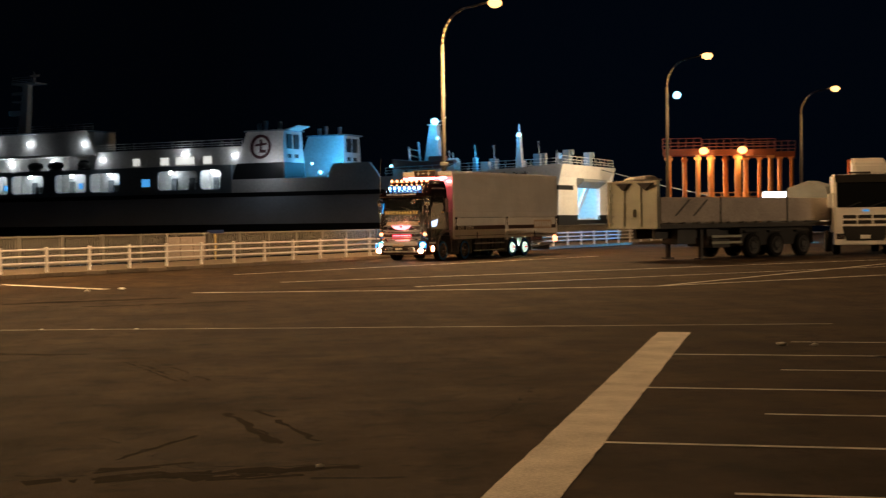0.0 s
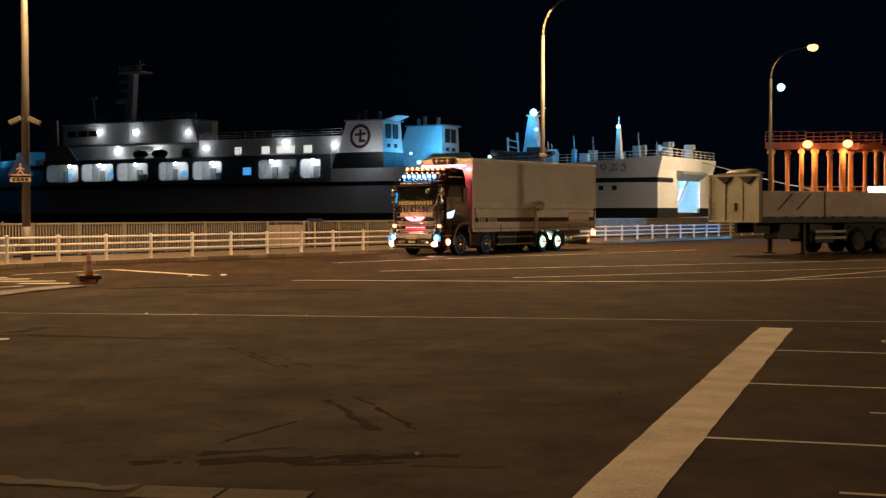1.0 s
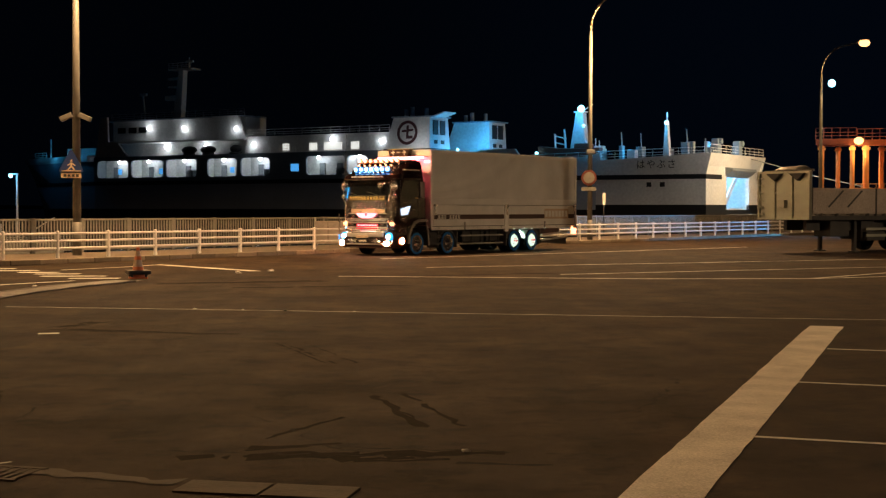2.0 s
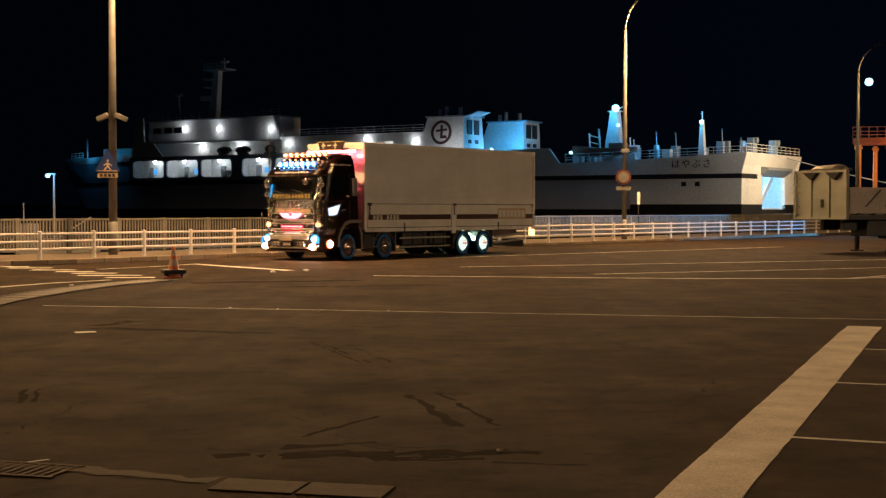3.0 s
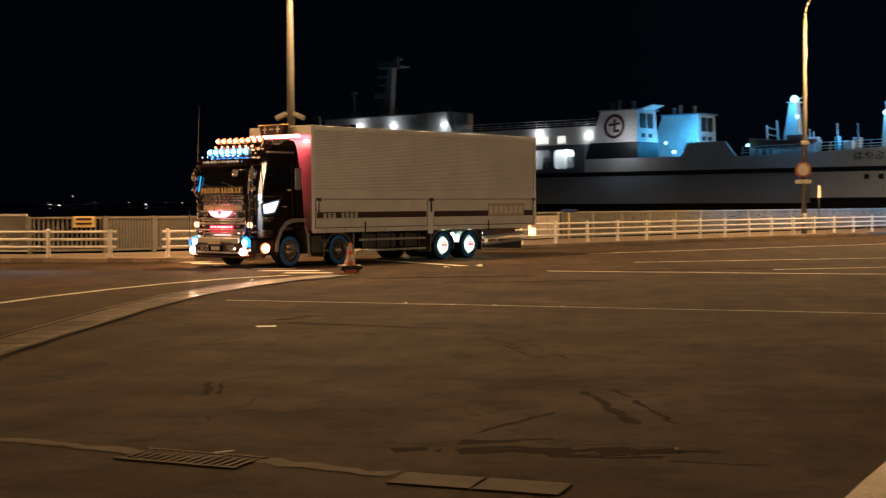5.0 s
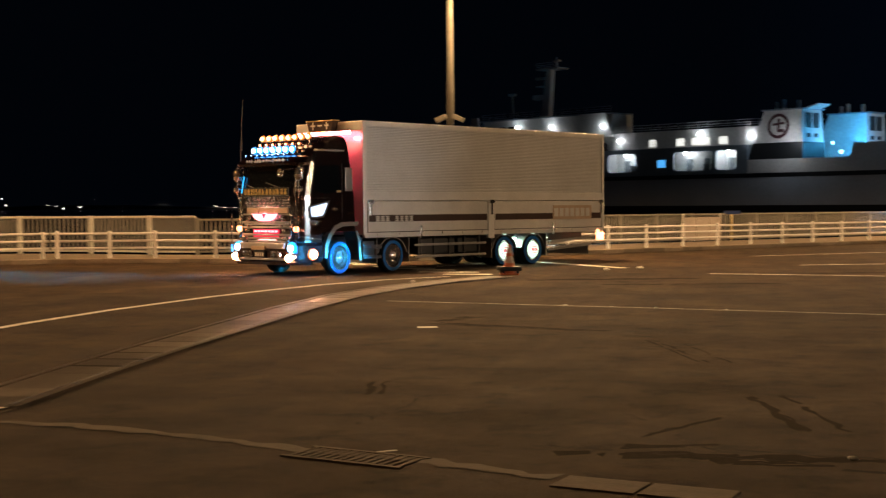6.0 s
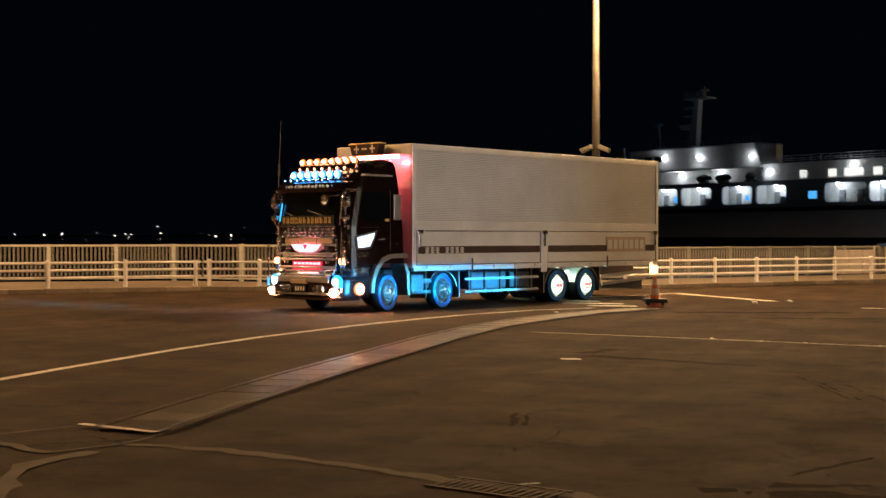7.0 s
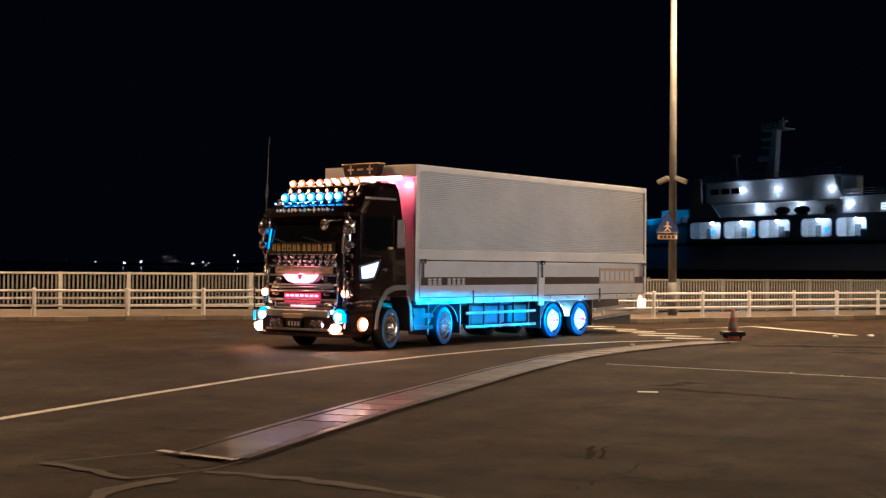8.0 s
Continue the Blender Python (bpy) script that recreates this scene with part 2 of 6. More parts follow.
def rod(bm, a, b, r, r2=None, seg=10):
    a, b = Vector(a), Vector(b)
    d = b - a
    q = d.to_track_quat("Z", "Y").to_matrix().to_4x4()
    bmesh.ops.create_cone(bm, cap_ends=True, segments=seg, radius1=r, radius2=r if r2 is None else r2, depth=d.length,
                          matrix=Matrix.Translation((a + b) / 2) @ q)


def pipe(bm, pts, r, seg=8):
    for a, b in zip(pts[:-1], pts[1:]):
        rod(bm, a, b, r, seg=seg)


def ball(bm, c, r, seg=12, squash=(1, 1, 1)):
    bmesh.ops.create_uvsphere(bm, u_segments=seg, v_segments=max(6, seg // 2 + 2), radius=r,
                              matrix=Matrix.Translation(c) @ Matrix.Diagonal((*squash, 1)))


def lathe(bm, profile, axis="x", seg=32, centre=(0, 0, 0)):
    """Turns (offset, radius) pairs round an axis."""
    rings = []
    for o, r in profile:
        ring = []
        for i in range(seg):
            a = 2 * math.pi * i / seg
            c, s = r * math.cos(a), r * math.sin(a)
            p = (o, c, s) if axis == "x" else (c, o, s) if axis == "y" else (c, s, o)
            ring.append(bm.verts.new(Vector(centre) + Vector(p)))
        rings.append(ring)
    for a, b in zip(rings[:-1], rings[1:]):
        for i in range(seg):
            bm.faces.new((a[i], a[(i + 1) % seg], b[(i + 1) % seg], b[i]))


def prism(bm, outline, axis, lo, hi):
    """A flat outline of pairs, drawn out along an axis from lo to hi."""
    def at(p, o):
        return (o, p[0], p[1]) if axis == "x" else (p[0], o, p[1]) if axis == "y" else (p[0], p[1], o)
    a, b = [bm.verts.new(at(p, lo)) for p in outline], [bm.verts.new(at(p, hi)) for p in outline]
    n = len(outline)
    bm.faces.new(a)
    bm.faces.new(b[::-1])
    for i in range(n):
        bm.faces.new((a[i], b[i], b[(i + 1) % n], a[(i + 1) % n]))


def plan_ring(yf, yb, half, corner=0.32):
    """Plan outline of a cab-over front: flat in the middle, rounded towards both sides."""
    side = [(half, yb), (half, yf - corner), (half - 0.03, yf - corner * 0.6), (half - 0.10, yf - corner * 0.30), (half - 0.22, yf - corner * 0.08), (half - 0.38, yf)]
    return [(-x, y) for x, y in side] + side[::-1]


def loft(bm, rings):
    """Closed skin through rings of equal length, each a list of points."""
    rows = [[bm.verts.new(p) for p in ring] for ring in rings]
    n = len(rows[0])
    for a, b in zip(rows[:-1], rows[1:]):
        for i in range(n):
            bm.faces.new((a[i], a[(i + 1) % n], b[(i + 1) % n], b[i]))
    bm.faces.new(rows[0][::-1])
    bm.faces.new(rows[-1])


def strip(bm, pts, width, z, rough=0.0, thin=0.0, gaps=0.0):
    """A band on the ground along a line of points."""
    pts = [Vector((p[0], p[1], 0)) for p in pts]
    rows = []
    for i, p in enumerate(pts):
        d = (pts[min(i + 1, len(pts) - 1)] - pts[max(i - 1, 0)]).normalized()
        s = Vector((-d.y, d.x, 0)) * width / 2 * (1 - random.uniform(0, thin))
        j = Vector((random.uniform(-rough, rough), random.uniform(-rough, rough), 0))
        rows.append((bm.verts.new(p + s + j + Vector((0, 0, z))), bm.verts.new(p - s + j + Vector((0, 0, z)))))
    for a, b in zip(rows[:-1], rows[1:]):
        if random.random() >= gaps:
            bm.faces.new((a[0], a[1], b[1], b[0]))
    bmesh.ops.delete(bm, geom=[v for v in bm.verts if not v.link_faces], context="VERTS")


def smooth_line(pts, step=0.5):
    """Points along a line, evenly spaced."""
    out = [Vector((*pts[0], 0))]
    for a, b in zip(pts[:-1], pts[1:]):
        a, b = Vector((*a, 0)), Vector((*b, 0))
        n = max(1, round((b - a).length / step))
        out += [a.lerp(b, (i + 1) / n) for i in range(n)]
    return out


# ---- ground and water ----
PICKET_LINE = [(-58, 15.5), (-40, 29.2), (-27.4, 38.6), (-25.6, 39.9), (-24.0, 41.0), (-21.4, 41.0), (-19.0, 40.4), (-17.3, 40.3), (-15.2, 41.2), (-12.75, 43.4), (-8.9, 47.9), (22.3, 87.1), (46.9, 117.7), (58, 131.5)]
KERB_LINE = [(-56, 8), (-38, 21.0), (-28.0, 29.0), (-23.6, 33.0), (-22.0, 34.9), (-20.4, 36.4), (-18.9, 37.0), (-17.6, 37.4), (-15.6, 37.3), (-13.7, 37.3), (-12.2, 37.4), (-10.6, 38.9), (25.8, 84.2), (47, 110.6), (58, 124.3)]
VERGE = 0.14


def ground_thing():
    bm = bmesh.new()
    edge = [Vector((*p, 0)) for p in PICKET_LINE]
    out = [(p + N * 0.22) for p in edge]
    far = [Vector((400, 540, 0)), Vector((600, -300, 0)), Vector((-300, -300, 0)), Vector((-120, -120, 0))]
    loop = [(p.x, p.y) for p in out + far]
    prism(bm, loop, "z", -5.0, 0.0)
    tagged(part("ground", bm, ASPHALT), "worn dark asphalt of a harbour lorry park", "ground", kind="structure")
    bm = bmesh.new()
    a, b = [Vector((*p, 0)) for p in KERB_LINE], out
    prism(bm, [(p.x, p.y) for p in a + b[::-1]], "z", -0.4, VERGE)
    tagged(part("pavement", bm, PAVING), "raised dusty pavement along the quay fence", "pavement", kind="structure")
    bm = bmesh.new()
    bm.faces.new([bm.verts.new(v) for v in ((-4000, -600, -2.2), (4000, -600, -2.2), (4000, 4800, -2.2), (-4000, 4800, -2.2))])
    tagged(part("water", bm, WATER), "black harbour water with small ripples", "water", kind="structure")


def kerb_stones():
    kerb = tagged(empty("kerb"), "row of worn concrete kerb stones", "kerb", kind="structure")
    line = smooth_line(KERB_LINE[2:13], 1.0)
    bm = bmesh.new()
    box(bm, -0.49, 0.49, -0.09, 0.09, 0, VERGE + 0.006, 0.02)
    first = part("kerb_stone", bm, CONCRETE, kerb)
    shared = first.data
    for i, (a, b) in enumerate(zip(line[:-1], line[1:])):
        if i > 130:
            break
        ob = first if i == 0 else new("kerb_stone", shared)
        ob.parent = kerb
        d = b - a
        ob.matrix_basis = Matrix.Translation((a + b) / 2) @ Matrix.Rotation(math.atan2(d.y, d.x), 4, "Z") @ Matrix.Diagonal((d.length, 1, 1, 1))


def marking(name, label, strips, material, z=0.005, rough=0.0):
    bm = bmesh.new()
    for pts, w in strips:
        strip(bm, pts, w, z, rough)
    return tagged(part(name, bm, material), label, "road marking", kind="structure")


def markings():
    stripe_a, stripe_b = Vector((0.35, 4.5, 0)), Vector((6.27, 18.55, 0))
    marking("wide_parking_stripe", "broad white stripe painted on the asphalt", [(smooth_line([stripe_a[:2], stripe_b[:2]], 0.3), 0.46)], PAINT, 0.005, 0.006)
    d = Vector((0.93, -0.37, 0))
    for k in range(-1, 4):
        a = Vector((2.68 + 1.29 * k, 9.52 + 3.0 * k, 0))
        if k < 3:
            marking("parking_bay_line", "thin white parking bay line", [(smooth_line([a[:2], (a + d * 6)[:2]]), 0.07)], PAINT)
        b = Vector((2.96 + 1.42 * k, 7.55 + 3.03 * k, 0))
        if k >= 0:
            marking("parking_bay_line", "short thin white parking bay line", [(smooth_line([b[:2], (b + d * 5)[:2]]), 0.06)], PAINT)
    marking("edge_line", "curving white edge line of the harbour road",
            [(smooth_line([(-8.6, 0), (-9.45, 7), (-9.84, 11.5), (-10.03, 14.4), (-10.15, 17.5), (-10.08, 20), (-9.74, 23.1), (-9.3, 25.4), (-8.8, 27.3), (-7.95, 29.3), (-6.9, 30.7)]), 0.15)], PAINT, 0.005)
    far = [([(-1.0, 32.7), (6.2, 31.4), (10.2, 31.4), (17.8, 34.8), (26, 38)], 0.12), ([(1.3, 37.6), (9.0, 40.6), (24, 47)], 0.12),
           ([(10.2, 31.4), (22, 43)], 0.12), ([(4.5, 33.5), (24, 42)], 0.1), ([(0, 44), (16, 58)], 0.12)]
    for pts, w in far:
        marking("lane_line", "worn white lane line on the asphalt", [(smooth_line(pts), w * 1.2)], PAINT, 0.005, 0.01)
    marking("lane_line", "faint old line across the lot", [(smooth_line([(-6.2, 22.6), (-1.5, 21.6), (4.5, 20.25), (9, 19.3)], 0.25), 0.06)], OLD_PAINT, 0.004, 0.02)
    marking("stop_line", "white stop line near the crossing", [(smooth_line([(-6.3, 39.3), (-3.25, 35.4)]), 0.32)], PAINT)
    marking("dash_mark", "short white dash on the asphalt", [([(-4.44, 17.70), (-4.18, 17.77)], 0.16)], PAINT)
    marking("tick_mark", "short white line across the drain", [([(-6.82, 10.02), (-5.92, 9.8)], 0.09)], PAINT, 0.03)
    marking("scuff_mark", "short pale scratch on the asphalt", [([(-2.62, 8.5), (-2.35, 8.72)], 0.03)], OLD_PAINT)
    bars = [(-13.1, -11.57, 38.73), (-11.91, -10.76, 37.73), (-11.07, -9.87, 36.85), (-10.11, -8.94, 35.67), (-9.2, -8.21, 34.73), (-8.59, -7.48, 33.9), (-8.17, -6.62, 32.8), (-7.25, -6.11, 31.77)]
    for x0, x1, y in bars:
        marking("crossing_bar", "white bar of a pedestrian crossing", [(smooth_line([(x0, y - 0.02), (x1, y + 0.02)], 0.3), 0.40)], PAINT, 0.005, 0.015)
    marking("lane_line", "thin white line behind the crossing", [(smooth_line([(-8.45, 36.04), (-6.96, 38.22), (-6.33, 39.82)]), 0.12)], PAINT)


def cracks():
    rnd = random.Random(5)
    def walk_line(a, b, wob, step):
        pts = smooth_line([a, b], step)
        return [p + Vector((rnd.uniform(-wob, wob), rnd.uniform(-wob, wob), 0)) for p in pts]
    specs = [((1.95, 10.3), (2.95, 12.9), 0.05, 0.05), ((-4.3, 18.3), (-3.9, 19.7), 0.05, 0.05), ((-4.2, 18.2), (-1.6, 17.6), 0.03, 0.05),
             ((-1.0, 10.6), (-0.2, 9.0), 0.04, 0.04), ((-0.3, 9.2), (1.2, 8.9), 0.05, 0.05), ((-1.4, 9.1), (0.4, 8.75), 0.06, 0.06),
             ((-3.0, 9.0), (-2.75, 11.4), 0.05, 0.04), ((2.0, 24), (9, 26), 0.1, 0.06), ((-6.5, 9.6), (-5.9, 9.3), 0.03, 0.05),
             ((-7.1, 8.6), (-5.9, 9.55), 0.03, 0.07), ((0.5, 8.6), (1.25, 8.45), 0.02, 0.09), ((-3.0, 32.2), (-0.5, 33.0), 0.2, 0.07)]
    # long oil-dark smears where lorries turn
    smears = []
    for a, b, w in (((-1.1, 8.85), (0.65, 8.95), 0.16), ((-0.9, 9.2), (-0.3, 9.25), 0.12), ((-0.2, 8.7), (0.4, 8.78), 0.14), ((-0.95, 9.6), (-0.45, 10.5), 0.05), ((0.05, 11.8), (0.45, 10.0), 0.07), ((-3.3, 12.1), (-3.1, 11.3), 0.07),
                    ((-4.35, 18.5), (-3.9, 19.7), 0.14), ((-4.3, 18.4), (-2.0, 17.6), 0.13), ((-1.1, 16.4), (-0.4, 14.2), 0.04), ((-4.6, 29.6), (-1.5, 30.6), 0.5), ((-3.0, 27.9), (0.6, 28.8), 0.35), ((1.4, 33.0), (4.4, 34.2), 0.4)):
        for k in range(3):
            d = Vector((rnd.uniform(-0.2, 0.2), rnd.uniform(-0.06, 0.06)))
            smears.append(((a[0] + d.x, a[1] + d.y), (b[0] + d.x, b[1] + d.y), w * 0.4, w * rnd.uniform(0.7, 1.6)))
    for a, b, wob, w in specs:
        bm = bmesh.new()
        strip(bm, walk_line(a, b, wob, 0.12), w, 0.003, 0.012, 0.9, 0.35)
        tagged(part("crack", bm, CRACK), "tar-dark crack in the asphalt", "crack", kind="structure")
    for k, (a, b, wob, w) in enumerate(smears):
        bm = bmesh.new()
        strip(bm, walk_line(a, b, wob, 0.15), w, 0.0012 + 0.00004 * k, 0.015, 0.75, 0.18)
        tagged(part("oil_smear", bm, SMEAR), "dark oily smear on the asphalt", "stain", kind="structure")


def litter():
    rnd = random.Random(9)
    places = [(0.6, 8.98, 0.032), (-2.83, 35.1, 0.09), (-1.5, 21.55, 0.03), (-3.0, 22.0, 0.03), (-2.2, 21.75, 0.025), (-0.4, 21.35, 0.025), (-3.6, 34.2, 0.09), (6.9, 16.2, 0.07), (7.3, 16.1, 0.05), (-7.2, 28.4, 0.05)]
    for x, y, r in places:
        bm = bmesh.new()
        bmesh.ops.create_icosphere(bm, subdivisions=1, radius=r, matrix=Matrix.Translation((x, y, r * 0.3)) @ Matrix.Diagonal((1, 0.7, 0.35, 1)))
        for v in bm.verts:
            v.co += Vector((rnd.uniform(-1, 1), rnd.uniform(-1, 1), rnd.uniform(0, 0.4))) * r * 0.3
        tagged(part("litter", bm, SIGN_WHITE), "crumpled white scrap lying on the asphalt", "litter")


def drains():
    gutter = tagged(empty("drain_gutter"), "gutter of concrete drain covers beside the road", "drain", kind="structure")
    bm = bmesh.new()
    box(bm, -0.285, 0.285, -0.27, 0.27, 0.0, 0.028, 0.01)
    first = part("drain_cover", bm, DRAIN, gutter)
    line = smooth_line([(-6.25, 9.9), (-6.5, 12), (-6.75, 14.5), (-6.97, 17.5), (-7.2, 20.5), (-7.28, 23.6), (-7.0, 26.2), (-6.5, 28.4), (-5.7, 30.4)], 0.6)
    line2 = smooth_line([(-1.15, 7.92), (-0.12, 7.66)], 0.52)
    n = 0
    for pts in (line, line2):
        for a, b in zip(pts[:-1], pts[1:]):
            ob = first if n == 0 else new("drain_cover", first.data)
            n += 1
            if pts is line2:
                bm = bmesh.new()
                box(bm, -0.255, 0.255, -0.27, 0.27, 0.0, 0.028, 0.006)
                bpy.data.objects.remove(ob)
                ob = part("patch_slab", bm, PATCH, gutter)
            ob.parent = gutter
            d = b - a
            s = 0.6 if pts is line2 else 1.0
            ob.matrix_basis = Matrix.Translation((a + b) / 2) @ Matrix.Rotation(math.atan2(d.y, d.x), 4, "Z") @ Matrix.Diagonal((1, s, 0.4 if pts is line2 else 1.0, 1))
    bm = bmesh.new()
    strip(bm, [p + Vector((0.36, 0.0, 0)) for p in line], 0.09, 0.034)
    part("gutter_edge", bm, DRAIN, gutter)
    bm = bmesh.new()
    strip(bm, [p + Vector((-0.34, 0.0, 0)) for p in line], 0.07, 0.032)
    part("gutter_edge", bm, DRAIN, gutter)
    bm = bmesh.new()
    strip(bm, smooth_line([(-7.32, 9.08), (-6.8, 8.95), (-6.22, 8.70)], 0.15), 0.12, 0.012, 0.03, 0.3)
    strip(bm, smooth_line([(-7.32, 9.07), (-6.84, 10.0)], 0.15), 0.045, 0.012, 0.008, 0.4)
    strip(bm, smooth_line([(-6.2, 8.72), (-5.9, 9.3), (-5.88, 9.84)], 0.15), 0.05, 0.012, 0.01, 0.4)
    strip(bm, smooth_line([(-5.9, 9.3), (-5.0, 9.25), (-4.0, 9.0), (-2.95, 8.62), (-2.0, 8.36), (-1.2, 8.02)], 0.15), 0.2, 0.006, 0.04, 0.6, )
    strip(bm, smooth_line([(-5.9, 8.9), (-6.05, 8.2), (-5.4, 6.9)], 0.2), 0.22, 0.009, 0.03, 0.5)
    part("worn_kerb_edge", bm, PATCH, gutter)
    grate = tagged(empty("drain_grate", pose(-2.55, 8.42, 0.0, 0, 0, -17)), "dark iron drain grate set in the asphalt", "grate")
    bm = bmesh.new()
    box(bm, -0.46, 0.46, -0.2, -0.16, 0, 0.012)
    box(bm, -0.46, 0.46, 0.16, 0.2, 0, 0.012)
    part("grate_frame", bm, PATCH, grate)
    for k in range(14):
        bm = bmesh.new()
        box(bm, -0.43 + k * 0.064, -0.40 + k * 0.064, -0.16, 0.16, 0, 0.010)
        part("grate_bar", bm, PATCH, grate)


# ---- fences ----
def guard_run(points, label, spacing=2.0):
    """A low guard rail: posts with three rails, one panel a thing."""
    line = smooth_line(points, spacing)
    for i, (a, b) in enumerate(zip(line[:-1], line[1:])):
        g = tagged(empty("guard_rail", Matrix.Translation(a + Vector((0, 0, VERGE)))), label, "guard rail", "guard rails along the kerb")
        d = b - a
        bm = bmesh.new()
        rod(bm, (0, 0, -0.02), (0, 0, 0.80), 0.062, seg=12)
        ball(bm, (0, 0, 0.80), 0.062, 10, (1, 1, 0.5))
        part("post", bm, GUARD_PAINT, g)
        if i == len(line) - 2:
            bm = bmesh.new()
            rod(bm, (d.x, d.y, -0.02), (d.x, d.y, 0.80), 0.062, seg=12)
            part("post", bm, GUARD_PAINT, g)
        e = d.normalized() * 0.18
        for z in (0.30, 0.52, 0.74):
            bm = bmesh.new()
            rod(bm, -e * (i == 0) + Vector((0, 0, z)), d + e * (i == len(line) - 2) + Vector((0, 0, z)), 0.034, seg=8)
            part("rail", bm, GUARD_PAINT, g)


def picket_run(points, label, height, limit, paint):
    """Picket fence panels: a post, two rails and thin bars."""
    line = smooth_line(points, 2.1)
    shared = None
    for i, (a, b) in enumerate(zip(line[:-1], line[1:])):
        near = i < limit
        g = tagged(empty("picket_fence", Matrix.Translation(a + Vector((0, 0, VERGE - 0.02)))), label, "fence", "fence panels along the quay")
        d = b - a
        w = math.atan2(d.y, d.x)
        turn = Matrix.Rotation(w, 4, "Z")
        length = d.length
        bm = bmesh.new()
        box(bm, -0.07, 0.07, -0.05, 0.05, 0, height + 0.02, 0.01)
        bm.transform(turn)
        part("post", bm, paint, g)
        for z, h in ((height - 0.03, 0.035), (0.12, 0.03)):
            bm = bmesh.new()
            box(bm, 0.07, length - 0.07, -0.035, 0.035, z - h, z + h, 0.006)
            bm.transform(turn)
            part("rail", bm, paint, g)
        n = 15
        if near:
            for k in range(n):
                x = 0.07 + (length - 0.14) * (k + 0.5) / n
                if shared is None:
                    bm = bmesh.new()
                    box(bm, -0.03, 0.03, -0.012, 0.012, 0.12, height - 0.04)
                    ob = part("picket", bm, SHADED_FENCE_PAINT, g)
                    shared = ob.data
                else:
                    ob = new("picket", shared)
                    ob.parent = g
                ob.matrix_basis = turn @ Matrix.Translation((x, 0, 0))
        else:
            bm = bmesh.new()
            for k in range(n):
                x = 0.07 + (length - 0.14) * (k + 0.5) / n
                box(bm, x - 0.03, x + 0.03, -0.012, 0.012, 0.12, height - 0.04)
            bm.transform(turn)
            tagged(part("picket_row", bm, paint, g), kind="stuff")


def fences():
    rail = "low white tubular guard rail on the pavement kerb"
    guard_run([(-38, 22.2), (-28.0, 30.2), (-23.9, 33.6), (-22.4, 35.4), (-20.9, 37.0)], rail, 2.2)
    guard_run([(-20.5, 37.15), (-19.0, 37.6), (-17.7, 38.0), (-15.7, 37.9), (-13.85, 37.95)], rail, 1.9)
    guard_run([(-12.15, 38.05), (-10.92, 39.45), (25.4, 84.6), (48, 112.7)], rail, 1.93)
    picket_run(PICKET_LINE[:8], "tall cream picket fence along the quay edge", 1.27, 99, FENCE_PAINT)
    picket_run(PICKET_LINE[7:13], "grey picket fence along the quay edge, darkened for shade", 1.17, 24, SHADED_FENCE_PAINT)
    plate = tagged(empty("fence_plate", pose(-15.75, 40.85, 0.98, 0, 0, 21)), "yellow notice plate hung on the picket fence", "sign")
    bm = bmesh.new()
    box(bm, -0.33, 0.33, -0.02, 0.02, -0.02, 0.33, 0.01)
    part("plate", bm, YELLOW_PLATE, plate)
    for z in (0.24, 0.1):
        bm = bmesh.new()
        box(bm, -0.24, 0.24, -0.03, -0.022, z - 0.03, z + 0.03)
        part("letter_bar", bm, STRIPE_PAINT, plate)


def quay_signs():
    """A pale sheet fixed to the fence and two small sign posts at the quay edge."""
    turn = math.atan2(39.2, 31.2)
    sheet = tagged(empty("fence_sheet", Matrix.Translation((-2.0, 56.5, VERGE)) @ Matrix.Rotation(turn, 4, "Z") @ Matrix.Scale(0.89, 4)), "pale sheet fixed before the quay picket fence", "panel")
    for k in range(3):
        bm = bmesh.new()
        box(bm, -1.32 + k * 0.89, -0.46 + k * 0.89, -0.09, -0.06, 0.05, 1.12, 0.006)
        part("sheet_panel", bm, DROP_PAINT, sheet)
    for x in (-1.3, 1.3):
        bm = bmesh.new()
        box(bm, x - 0.04, x + 0.04, -0.06, 0.0, 0, 1.3, 0.008)
        part("post", bm, FENCE_PAINT, sheet)
    post = tagged(empty("sign_post", Matrix.Translation((-0.8, 57.8, VERGE)) @ Matrix.Rotation(radians(10), 4, "Z") @ Matrix.Scale(0.89, 4)), "short post with a small blue sign plate", "sign")
    bm = bmesh.new()
    rod(bm, (0, 0, 0), (0, 0, 1.42), 0.04)
    part("post", bm, YELLOW_PLATE, post)
    bm = bmesh.new()
    box(bm, -0.4, 0.4, -0.06, -0.04, 1.25, 1.42, 0.01)
    part("plate", bm, SIGN_BLUE, post, "blue plate")
    tall = tagged(empty("sign_post", Matrix.Translation((12.4, 74.4, VERGE)) @ Matrix.Rotation(radians(8), 4, "Z") @ Matrix.Scale(0.9, 4)), "thin dark post with a narrow white plate", "sign")
    bm = bmesh.new()
    rod(bm, (0, 0, 0), (0, 0, 2.7), 0.035)
    part("post", bm, STEEL, tall)
    bm = bmesh.new()
    box(bm, -0.1, 0.1, -0.06, -0.04, 1.95, 2.68, 0.01)
    part("plate", bm, SIGN_WHITE, tall, "white plate")


